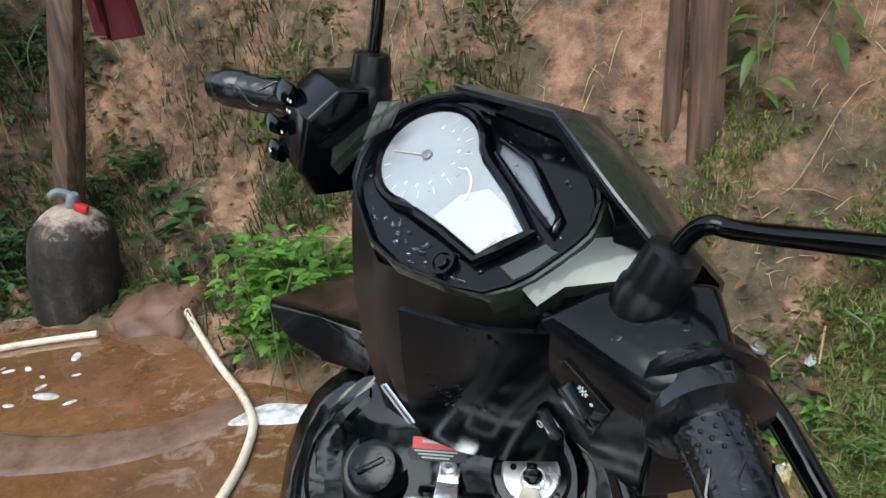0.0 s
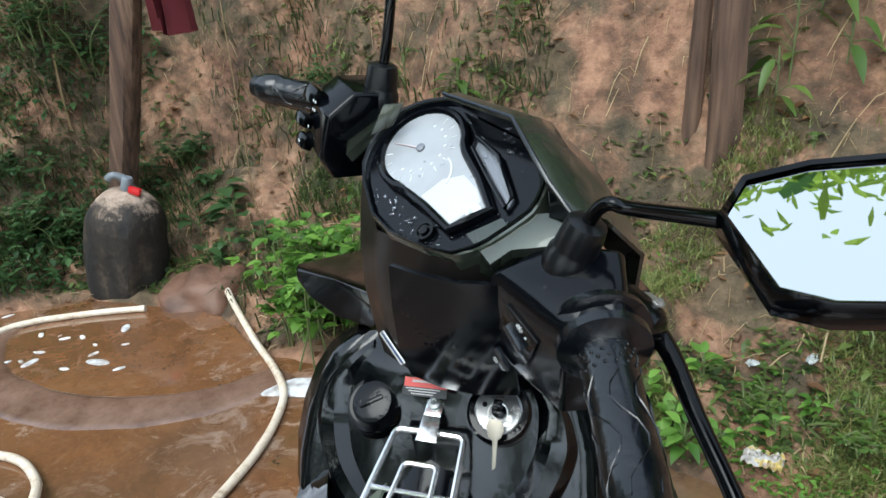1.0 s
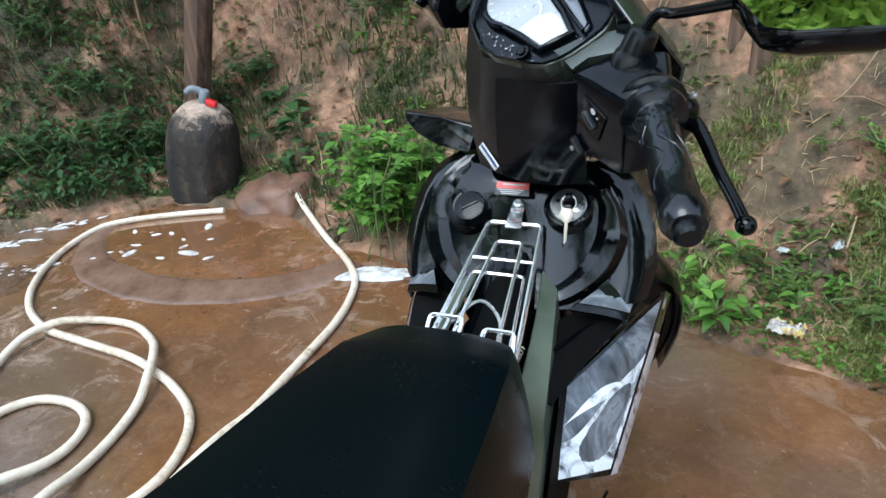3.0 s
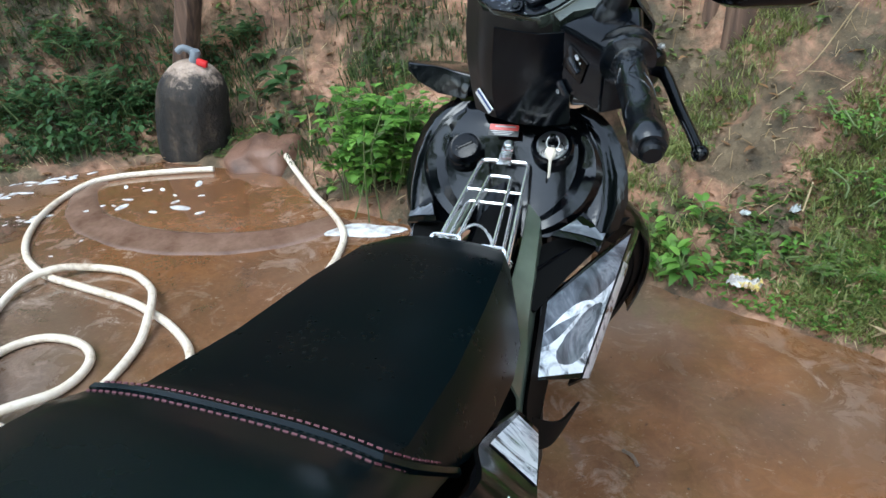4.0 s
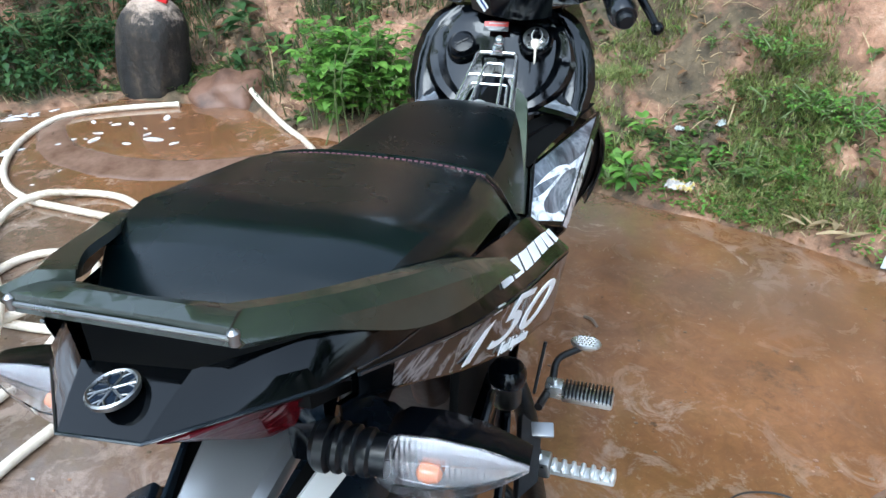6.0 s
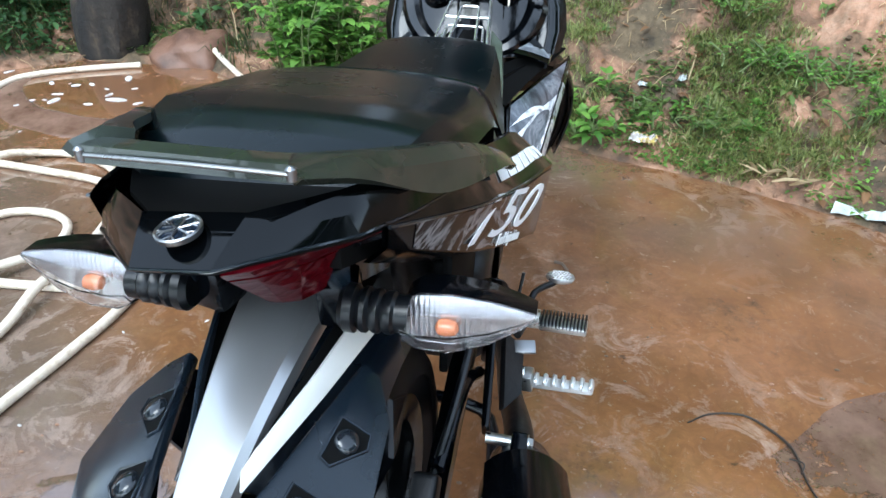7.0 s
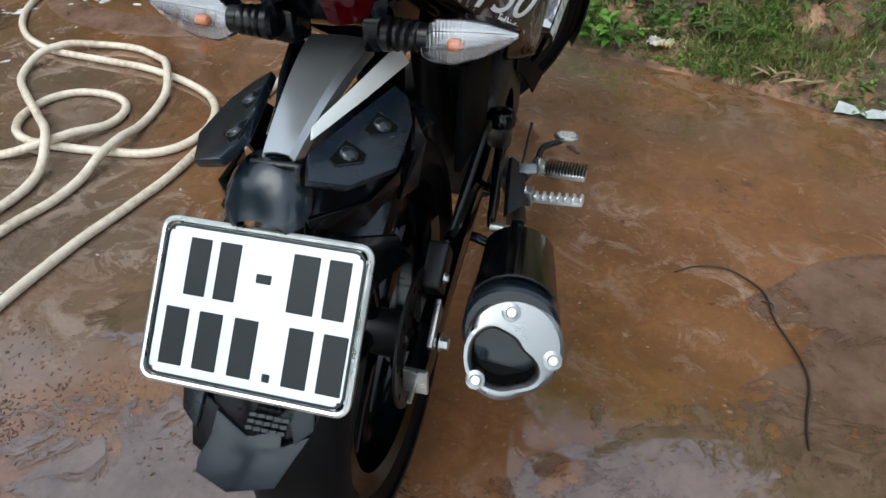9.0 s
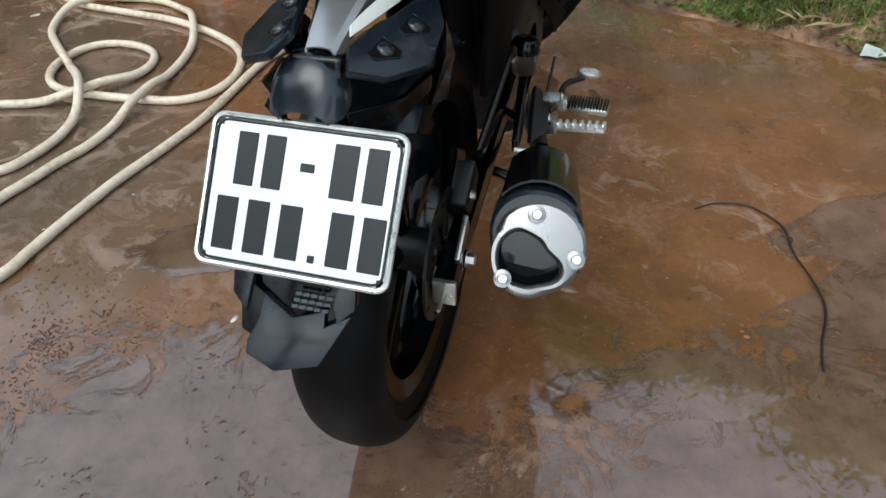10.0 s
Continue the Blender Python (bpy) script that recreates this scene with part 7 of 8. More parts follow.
bx = Matrix((B1, BO.cross(B1), BO)).transposed().to_4x4()
def at_box(u, v, out=0.0, turn=0.0):
    m = bx.copy()
    m.translation = on_box(u, v, out)
    return m @ Matrix.Rotation(radians(turn), 4, "Z")


part("switch_plate", block(0.036, 0.034, 0.003, at_box(0.035, 0.036, 0.0, -20), 0.0014), GLOSS, swr)
part("lamp_switch", block(0.022, 0.008, 0.008, at_box(0.035, 0.037, 0.003, -36), 0.0025), GLOSSGREY, swr, "grey sliding lamp switch")
part("starter_button", block(0.02, 0.01, 0.005, at_box(0.014, 0.078, 0.001, -50), 0.002), GLOSSGREY, swr)
bm = bmesh.new()
lathe([(0.0011, 0), (0.0011, 0.0005)], 10, "z", at_box(0.0397, 0.0248, 0.002), bm)
for k in range(8):
    block(0.0017, 0.0006, 0.0005, at_box(0.0397, 0.0248, 0.002) @ Matrix.Rotation(2 * math.pi * k / 8, 4, "Z") @ Matrix.Translation((0.0027, 0, 0.0003)), 0, bm)
lathe([(0.0011, 0), (0.0011, 0.0005)], 8, "z", at_box(0.0461, 0.03, 0.002), bm)
lathe([(0.0026, 0), (0.0026, 0.0004), (0.002, 0.0004), (0.002, 0)], 14, "z", at_box(0.006, 0.086, 0.001), bm, cap=False)
tagged(part("switch_icons", bm, TICK, swr), kind="stuff")
mc = rounder(part("master_cylinder", tapered([((0.12, 0.94, 0.935), 0.02, 0.022), ((0.125, 0.95, 0.94), 0.026, 0.028), ((0.19, 0.955, 0.942), 0.026, 0.028), ((0.198, 0.95, 0.942), 0.018, 0.02)]), MATTE, bike, "black front brake master cylinder", at=STEER, smooth=60))
for p in ((0.14, 0.95, 0.966), (0.182, 0.966, 0.967)):
    part("lid_screw", hexbolt(p, (0, 0, 1), 0.0035, 0.003), STEEL, mc, at=STEER)


def lever(s):
    pts = sx([(0.165, 0.975, 0.946), (0.205, 0.968, 0.94), (0.25, 0.95, 0.928), (0.29, 0.935, 0.919), (0.316, 0.925, 0.912)], s)
    if s < 0:
        pts = [(x * 0.88, y, z) for x, y, z in pts]
    ob = part("brake_lever" if s > 0 else "clutch_lever", tube(pts, [0.009, 0.0075, 0.0065, 0.006, 0.0065], 10, 5), GLOSS, bike, "black hand lever with a ball end", at=STEER)
    bm = bmesh.new()
    bmesh.ops.create_icosphere(bm, subdivisions=3, radius=0.0095, matrix=Matrix.Translation(pts[-1]))
    part("lever_ball", bm, GLOSS, ob, at=STEER)
    part("lever_pivot", hexbolt((0.168 * s, 0.975, 0.955), (0, 0, 1), 0.006), STEEL, ob, at=STEER)
    return ob


both(lever)


def rear_mirror(s):
    b = Vector((0.14 * s, 0.908, 0.983))
    boot = part("mirror", lathe([(0.018, -0.006), (0.0185, 0.0), (0.018, 0.011), (0.016, 0.014), (0.016, 0.017), (0.0148, 0.032), (0.0138, 0.037), (0.009, 0.039)], 24, "z", Matrix.Translation(b) @ Euler((0, radians(6 * s), 0)).to_matrix().to_4x4()), RUBBER, bike,
                "black mirror on a bent stalk with a rubber boot", at=STEER)
    pts = [b + Vector((0.003 * s, 0, 0.026)), b + Vector((0.006 * s, 0, 0.045)), b + Vector((0.013 * s, 0.001, 0.057)), b + Vector((0.03 * s, 0.002, 0.063)), b + Vector((0.098 * s, 0.006, 0.086))]
    if s < 0:
        pts = [b + Vector(p) for p in ((-0.003, 0, 0.026), (-0.004, 0, 0.06), (-0.012, 0.001, 0.1), (-0.03, 0.002, 0.135), (-0.09, 0.006, 0.17))]
    if s > 0:
        pts[-1] = STEER.inverted() @ Vector((0.228, 0.728, 1.0))
    part("mirror_stalk", tube(pts, 0.005, 12, 6), GLOSS, boot, at=STEER)
    # head: a slanted many-cornered shell with the glass set in
    c = Vector((0.226, 0.728, 1.0)) if s > 0 else STEER @ pts[-1]
    if s > 0:
        r, u = Vector((0.995, 0.04, 0.03)).normalized(), Vector((-0.06, 0.955, 0.28)).normalized()
    else:
        r, u = Vector((-0.9, 0.35, 0.2)).normalized(), Vector((-0.1, 0.1, 1.0)).normalized()
    n = r.cross(u).normalized() if s > 0 else u.cross(r).normalized()
    u = n.cross(r) if s > 0 else r.cross(n)
    q = c + r * 0.068
    o = [(-0.07, 0.0), (-0.056, 0.034), (-0.02, 0.05), (0.035, 0.058), (0.066, 0.045), (0.078, 0.01), (0.07, -0.04), (0.03, -0.066), (-0.03, -0.068), (-0.052, -0.06)]
    if s < 0:
        o = [(x, y * 0.7) for x, y in o]
    ring = lambda k, h: [q + r * x * k + u * y * k + n * h for x, y in o]
    rows = [ring(0.93, 0.004), ring(0.97, 0.006), ring(1.0, 0.002), ring(0.98, -0.01), ring(0.75, -0.022), ring(0.3, -0.028)]
    bm = loft(rows, True)
    bm.faces.new([v for v in bm.verts][-len(o):])
    head = part("mirror_head", bm, GLOSS, boot, "angular black mirror shell", smooth=50)
    part("mirror_pane", plate(ring(0.94, 0.002), 0.0015), MIRROR, head, "mirror glass", smooth=0)
    return boot


both(rear_mirror)


# -- decals on the side cover --
def cover_frame(y, f, low, s):
    """Axes on the side cover at length y: reading forwards, up the face, outwards. f runs from the crease to the face's other edge."""
    a, b = (COVER_MID, COVER_LOW) if low else (COVER_TOP, COVER_MID)
    at_y = lambda r, yy: Vector([float(np.interp(yy, [p[1] for p in r[::-1]], [p[i] for p in r[::-1]])) for i in range(3)])
    def pt(yy):
        p, q = at_y(a, yy), at_y(b, yy)
        k = f if low else 1 - f
        return p.lerp(q, k)
    p, p2 = pt(y - 0.02), pt(y + 0.02)
    along = (p2 - p).normalized()
    down = at_y(b, y) - at_y(a, y)
    n = along.cross(-down).normalized()
    if n.x < 0:
        n = -n
    c = pt(y) + n * 0.0012
    up = n.cross(along) if n.cross(along).z > 0 else along.cross(n)
    m = Matrix((along, up, along.cross(up))).transposed().to_4x4()
    m.translation = c
    return Matrix.Diagonal((s, 1, 1, 1)) @ m if s < 0 else m


def letters(text, size, m, material, name, parent, shear=0.25):
    cu = bpy.data.curves.new(name, "FONT")
    cu.body, cu.size, cu.shear, cu.extrude, cu.align_x, cu.align_y = text, size, shear, 0.0005, "CENTER", "CENTER"
    ob = new(name, cu)
    dg = bpy.context.evaluated_depsgraph_get()
    me = bpy.data.meshes.new_from_object(ob.evaluated_get(dg))
    bpy.data.objects.remove(ob)
    me.materials.clear()
    me.materials.append(material)
    me.transform(m)
    out = new(name, me)
    out.parent = parent
    return out


SMOKE = mat("smoky_grey_graphic_film", (0.06, 0.05, 0.05), 0.15, 0.0, 0.0, 0.25)
_f = tex(SMOKE, "Noise", 9, 6, 0.6, "Object", 3.0)
put(SMOKE, "Base Color", ramp(SMOKE, _f, [(0.36, (0.005, 0.0045, 0.0045)), (0.5, (0.02, 0.017, 0.017)), (0.57, (0.2, 0.185, 0.185)), (0.61, (0.03, 0.026, 0.026)), (0.75, (0.008, 0.007, 0.007))]))
for s, cv in ((1, covers[0]), (-1, covers[1])):
    rows = [spline(sx(r, s), 4) for r in (COVER_MID, COVER_LOW)]
    g = [[p.lerp(q, t) + Vector((0.0007 * s, 0, 0)) for p, q in zip(*rows)][1:-1] for t in (0.06, 0.5, 0.95)]
    part("cover_graphic", loft(g), SMOKE, cv, "smoky brown-grey graphic")
    # the maker's word becomes a row of slanted bars
    for k in range(7):
        m = cover_frame(0.118 + 0.0285 * k, 0.42, False, s)
        sh = Matrix.Identity(4)
        sh[0][1] = 0.3
        part("word_bar", block(0.0235, 0.0145, 0.0009, m @ sh), WHITEP, cv)
rows = [spline(r, 4) for r in (COVER_TOP, COVER_MID)]
g = [[p.lerp(q, t) + Vector((0.0006, 0, 0.0012)) for p, q in zip(*rows)][1:8] for t in (0.12, 0.5, 0.97)]
part("pale_decal", loft(g), GRAPHIC, covers[0], "pale streaked decal on the cover's front tip")
letters("150", 0.075, cover_frame(0.096, 0.4, True, 1) @ Matrix.Diagonal((1.55, 0.72, 1, 1)), WHITEP, "model_number", covers[0], 0.5)
letters("Fuel Injection", 0.015, cover_frame(0.125, 0.86, True, 1), WHITEP, "small_lettering", covers[0], 0.3)


# ---- plants ----
def leaf(bm, p, d, size, width=0.5, fold=0.25, droop=0.35, n=3):
    """One leaf blade with a folded midrib that droops at its tip."""
    d = Vector(d).normalized()
    side = d.cross(Vector((0, 0, 1)))
    if side.length < 0.1:
        side = Vector((1, 0, 0))
    side.normalize()
    up = side.cross(d)
    prev = None
    for i in range(n + 1):
        t = i / n
        w = size * width * 0.5 * math.sin(math.pi * (0.08 + 0.92 * t) ** 0.8) if i < n else 0.0
        c = p + d * size * t - Vector((0, 0, 1)) * size * droop * t * t
        if i == n:
            tip = bm.verts.new(c)
            bm.faces.new((prev[0], prev[1], tip))
            bm.faces.new((prev[1], prev[2], tip))
            return
        cur = [bm.verts.new(c - side * w + up * w * fold), bm.verts.new(c), bm.verts.new(c + side * w + up * w * fold)]
        if prev:
            bm.faces.new((prev[0], prev[1], cur[1], cur[0]))
            bm.faces.new((prev[1], prev[2], cur[2], cur[1]))
        prev = cur


def rand_dir(lo=0.0, hi=0.8):
    a = random.uniform(0, 2 * math.pi)
    return Vector((math.cos(a), math.sin(a), random.uniform(lo, hi))).normalized()


def bush(name, x, y, height, spread, stems, per, size, material, label, category, seed, width=0.55, base=None):
    """A leafy plant: bent stems with leaves in sprays along them."""
    random.seed(seed)
    z = bank_z(x, y) if base is None else base
    top = root(name, pose(x, y, z), label, category)
    sb, lb = bmesh.new(), bmesh.new()
    for s in range(stems):
        d = rand_dir(0.7, 1.6)
        h = height * random.uniform(0.45, 1.0)
        o = Vector((random.gauss(0, spread * 0.35), random.gauss(0, spread * 0.3), -0.02))
        tip = o + Vector((d.x * spread * random.uniform(0.3, 1), d.y * spread * random.uniform(0.3, 1), h))
        mid = (o + tip) / 2 + Vector((random.gauss(0, 0.02), random.gauss(0, 0.02), h * 0.12))
        path = spline([o, mid, tip], 4)
        tube(path, 0.003, 5, 1, False, sb, True)
        for k in range(per):
            t = random.uniform(0.25, 1.0) ** 0.75
            q = path[min(len(path) - 1, int(t * (len(path) - 1) + 0.5))] + Vector((random.gauss(0, 0.006), random.gauss(0, 0.006), random.gauss(0, 0.008)))
            dd = rand_dir(-0.1, 0.7)
            stalk = q + dd * size * random.uniform(0.5, 1.2)
            tube([q, stalk], 0.0012, 4, 1, False, sb, True)
            for f in ((0.0, 1.0), (0.9, 0.8), (-0.9, 0.8)):
                dl = Matrix.Rotation(f[0], 3, "Z") @ dd
                leaf(lb, stalk, dl, size * f[1] * random.uniform(0.7, 1.2), width, random.uniform(0.1, 0.4), random.uniform(0.1, 0.5))
    part("stem", sb, STEMM, top)
    part("foliage", lb, material, top, smooth=60)
    return top


def weed(name, x, y, n, size, width, material, label, seed, up=(0.2, 1.1), base=None, rise=0.1, category="weed"):
    """A rosette or short stalk of single leaves."""
    random.seed(seed)
    z = bank_z(x, y) if base is None else base
    top = root(name, pose(x, y, z), label, category)
    sb, lb = bmesh.new(), bmesh.new()
    tube([(0, 0, -0.03), (0.004, 0.003, rise * 0.5), (0, 0.01, rise)], 0.003, 5, 3, False, sb)
    for k in range(n):
        h = rise * random.uniform(0.1, 1.0)
        d = rand_dir(*up)
        q = Vector((0, 0, h)) + d * size * 0.35
        tube([(0, 0, h * 0.8), q], 0.0016, 4, 1, False, sb, True)
        leaf(lb, q, d, size * random.uniform(0.6, 1.15), width, random.uniform(0.1, 0.35), random.uniform(0.15, 0.7), 4)
    part("stem", sb, STEMM, top)
    part("leaves", lb, material, top, smooth=60)
    return top


bush("leafy_bush", -0.84, 2.17, 0.46, 0.2, 64, 11, 0.047, LEAF_B, "bright green leafy bush at the bank's foot", "bush", 11, 0.74, 0.0)
bush("leafy_bush", -0.66, 2.2, 0.38, 0.2, 34, 10, 0.045, LEAF_B, "bright green leafy bush at the bank's foot", "bush", 12, 0.62, 0.05)
for i, (x, y, h, s, st) in enumerate([(-2.45, 2.45, 0.22, 0.2, 22), (-2.75, 2.3, 0.2, 0.22, 20), (-2.25, 2.5, 0.2, 0.12, 12), (-2.95, 2.6, 0.25, 0.25, 22),
                                      (-2.6, 2.85, 0.28, 0.25, 18), (-2.1, 2.82, 0.25, 0.15, 14), (-3.2, 2.4, 0.26, 0.25, 24), (-3.0, 2.95, 0.3, 0.28, 22), (-2.35, 3.0, 0.26, 0.2, 16),
                                      (-3.4, 2.8, 0.3, 0.3, 22), (-2.62, 2.55, 0.22, 0.2, 18), (-1.95, 3.0, 0.2, 0.16, 12), (-2.9, 2.1, 0.16, 0.2, 16), (-1.2, 3.02, 0.2, 0.18, 12)]):
    bush("undergrowth", x, y, h, s, st, 9, 0.04, LEAF_D, "dark green undergrowth on the earth bank", "undergrowth", 20 + i, 0.6)
for i, (x, y, n, s) in enumerate([(-1.62, 2.75, 9, 0.1), (-1.52, 2.68, 8, 0.09), (-1.7, 2.66, 7, 0.08), (-1.48, 2.56, 7, 0.075), (-1.55, 2.5, 6, 0.07), (-1.78, 2.9, 8, 0.09), (-1.35, 2.62, 6, 0.07)]):
    weed("creeper", x, y, n, s, 0.85, LEAF_D, "broad-leaved dull green creeper on the clay bank", 40 + i, (0.0, 0.7), None, 0.09, "creeper")
for i, (x, y, n, s, r) in enumerate([(-0.55, 2.86, 12, 0.09, 0.15), (-0.35, 2.95, 12, 0.1, 0.2), (-0.8, 2.95, 10, 0.09, 0.15), (-1.05, 2.9, 10, 0.08, 0.12), (0.05, 3.0, 9, 0.09, 0.15),
                                      (-1.3, 3.0, 9, 0.09, 0.15), (0.9, 2.75, 10, 0.08, 0.12), (-0.9, 2.62, 9, 0.07, 0.1)]):
    weed("bank_weed", x, y, n, s, 0.42, LEAF_W, "green weed growing out of the clay bank", 60 + i, (-0.2, 0.9), None, r)
for i, (x, y, n, s, r) in enumerate([(0.56, 2.66, 12, 0.13, 0.34), (0.63, 2.7, 12, 0.14, 0.4), (0.52, 2.62, 9, 0.11, 0.2), (0.7, 2.62, 9, 0.1, 0.25)]):
    weed("tall_weed", x, y, n, s, 0.38, LEAF_W, "tall weed with long drooping green leaves", 80 + i, (-0.6, 0.5), None, r)
for i, (x, y, n, s, w, r) in enumerate([(0.24, 1.83, 15, 0.06, 0.5, 0.07), (0.3, 1.82, 16, 0.06, 0.5, 0.08), (0.27, 1.88, 12, 0.055, 0.55, 0.06), (0.38, 1.84, 11, 0.045, 0.5, 0.05), (0.5, 1.86, 11, 0.045, 0.5, 0.05), (0.34, 1.98, 12, 0.05, 0.5, 0.07), (0.19, 1.86, 13, 0.055, 0.5, 0.08), (0.6, 1.95, 10, 0.04, 0.5, 0.05),
                                         (0.2, 1.96, 9, 0.05, 0.5, 0.07)]):
    weed("broadleaf_weed", x, y, n, s, w, LEAF_B, "fresh green broad-leaved weed beside the slab", 95 + i, (0.1, 1.1), None, r)
for i, (x, y) in enumerate([(0.45, 2.42), (0.62, 2.5), (0.33, 2.3), (0.9, 2.45), (1.05, 2.2), (0.55, 2.3)]):
    weed("small_weed", x, y, 8, 0.035, 0.5, LEAF_W, "small green weed on the clay slope", 110 + i, (0.1, 0.9), None, 0.04)
for i, (x, y, h, s, st) in enumerate([(0.46, 1.95, 0.07, 0.12, 14), (0.66, 1.9, 0.08, 0.12, 14), (0.85, 2.05, 0.09, 0.16, 20), (0.75, 2.25, 0.09, 0.16, 18), (1.05, 2.0, 0.1, 0.16, 20), (1.18, 1.75, 0.14, 0.14, 26), (1.32, 1.85, 0.14, 0.16, 26), (1.3, 1.62, 0.1, 0.12, 18)]):
    bush("low_herb", x, y, h, s, st, 7, 0.02, LEAF_B if i > 1 else LEAF_W, "low fresh green herb beside the slab", "herb", 130 + i, 0.45)


BANKLEAF = leaf_mat("bank_leaf", (0.025, 0.05, 0.014), (0.17, 0.23, 0.06))


GRASSD = leaf_mat("dark_grass_blade", (0.02, 0.04, 0.012), (0.09, 0.125, 0.035))


def build_grass():
    random.seed(7)
    dark = bmesh.new()
    bm = bmesh.new()
    n = 0
    while n < 30000:
        x = random.uniform(0.0, 2.3)
        d = random.uniform(0.04, 0.95)
        y = foot(x) + d
        dens = noise.noise(Vector((x * 3.1, y * 3.1, 2.0))) + 0.25 * noise.noise(Vector((x * 9, y * 9, 5.0)))
        if dens < random.uniform(0.0, 0.42) - 0.06 * (x > 0.6):
            continue
        z = bank_z(x, y)
        for k in range(3):
            n += 1
            h = random.uniform(0.012, 0.036) * (1.8 if random.random() < 0.06 else 1)
            a = random.uniform(0, 6.28)
            lean = Vector((math.cos(a), math.sin(a), 0)) * h * random.uniform(0.6, 1.8)
            s = Vector((-math.sin(a), math.cos(a), 0)) * random.uniform(0.0012, 0.0024)
            p = Vector((x + random.gauss(0, 0.012), y + random.gauss(0, 0.012), z - 0.004))
            m = p + lean * 0.4 + Vector((0, 0, h * 0.7))
            v = [bm.verts.new(q) for q in (p - s, p + s, m + s * 0.8, m - s * 0.8, p + lean + Vector((0, 0, h)))]
            bm.faces.new(v[:4])
            bm.faces.new((v[3], v[2], v[4]))
    # longer dark grass over the bank beside the posts
    for k in range(26000):
        x = random.uniform(-3.9, -0.2)
        y = foot(x) + random.uniform(0.08, 1.5)
        if noise.noise(Vector((x * 2.0, y * 2.0, 17.0))) + 0.25 * (x < -2.2) < random.uniform(-0.1, 0.5):
            continue
        z = bank_z(x, y)
        h = random.uniform(0.03, 0.11)
        a = random.uniform(0, 6.28)
        lean = Vector((math.cos(a), math.sin(a) - 0.5, 0)) * h * random.uniform(0.3, 1.0)
        s = Vector((-math.sin(a), math.cos(a), 0)) * random.uniform(0.0015, 0.0035)
        p = Vector((x, y, z - 0.004))
        m = p + lean * 0.45 + Vector((0, 0, h * 0.75))
        v = [dark.verts.new(q) for q in (p - s, p + s, m + s * 0.8, m - s * 0.8, p + lean + Vector((0, 0, h * 0.6)))]
        dark.faces.new(v[:4])
        dark.faces.new((v[3], v[2], v[4]))
    tagged(part("bank_grass", dark, GRASSD, smooth=0), "dark green grass hanging over the earth bank", "grass", kind="stuff")
    tagged(part("grass", bm, GRASSM, smooth=0), "short patchy grass on the clay slope", "grass", kind="stuff")
    bm = bmesh.new()
    for k in range(2400):
        x = random.uniform(-3.2, 2.0)
        y = foot(x) + random.uniform(0.05, 1.25)
        p = Vector((x, y, bank_z(x, y) + 0.006))
        a = random.uniform(0, 6.28)
        ln = random.uniform(0.015, 0.07) * (2.4 if random.random() < 0.08 else 1)
        e = Vector((x + ln * math.cos(a), y + ln * 0.7 * math.sin(a), 0))
        e.z = bank_z(e.x, e.y) + random.uniform(0.0, 0.02)
        s = (e - p).cross(Vector((0, -0.6, 0.8))).normalized() * random.uniform(0.0008, 0.0022)
        mid = (p + e) / 2 + Vector((0, 0, random.uniform(0.0, 0.02)))
        v = [bm.verts.new(q) for q in (p - s, p + s, mid + s, mid - s, e + s * 0.4, e - s * 0.4)]
        bm.faces.new(v[:4])
        bm.faces.new((v[3], v[2], v[4], v[5]))
    tagged(part("dry_straw", bm, DRY, smooth=0), "scattered dry straw and stalks on the bank", "straw", kind="stuff")
    bm = bmesh.new()
    for k in range(700):
        x = random.uniform(-3.0, 1.8)
        y = foot(x) + random.uniform(0.02, 1.1)
        leaf(bm, Vector((x, y, bank_z(x, y) + 0.008)), rand_dir(-0.1, 0.4), random.uniform(0.02, 0.055), 0.5, 0.4, random.uniform(-0.2, 0.5))
    tagged(part("dead_leaves", bm, DEADLEAF, smooth=60), "dead brown leaves lying on the bank", "dead leaves", kind="stuff")
    bm, cover, shade = bmesh.new(), bmesh.new(), bmesh.new()
    for k in range(48000):
        x = random.uniform(-3.5, 0.2) if k < 36000 else random.uniform(0.2, 2.0)
        d = random.uniform(0.1, 1.7)
        y = foot(x) + d
        if noise.noise(Vector((x * 2.3, y * 2.3, 9.0))) < random.uniform(-0.05, 0.35):
            continue
        leaf(bm, Vector((x, y, bank_z(x, y) + 0.004)), rand_dir(-0.2, 0.8), random.uniform(0.016, 0.05), 0.5, 0.3, random.uniform(0.1, 0.6), 2)
    for k in range(16000):
        # mats of small leaves low on the grassy slope and at the slab's edge
        x = random.uniform(0.05, 2.2)
        y = foot(x) + random.uniform(0.04, 0.75) ** 1.1
        if noise.noise(Vector((x * 4.3, y * 4.3, 31.0))) < random.uniform(0.0, 0.5):
            continue
        leaf(cover, Vector((x, y, bank_z(x, y) + random.uniform(0.002, 0.025))), rand_dir(0.0, 0.9), random.uniform(0.01, 0.026), 0.6, 0.25, random.uniform(0.1, 0.5), 2)
    tagged(part("ground_cover", cover, LEAF_B, smooth=60), "mats of small fresh green leaves on the slope", "ground cover", kind="stuff")
    for k in range(9000):
        # the dense scrub on the upper bank
        x = random.uniform(-8.5, 6.5)
        d = random.uniform(1.35, 6.0)
        y = foot(x) + d
        leaf(bm, Vector((x, y, bank_z(x, y) + random.uniform(0.0, 0.25))), rand_dir(-0.2, 0.9), random.uniform(0.12, 0.3), 0.5, 0.3, random.uniform(0.1, 0.6), 2)
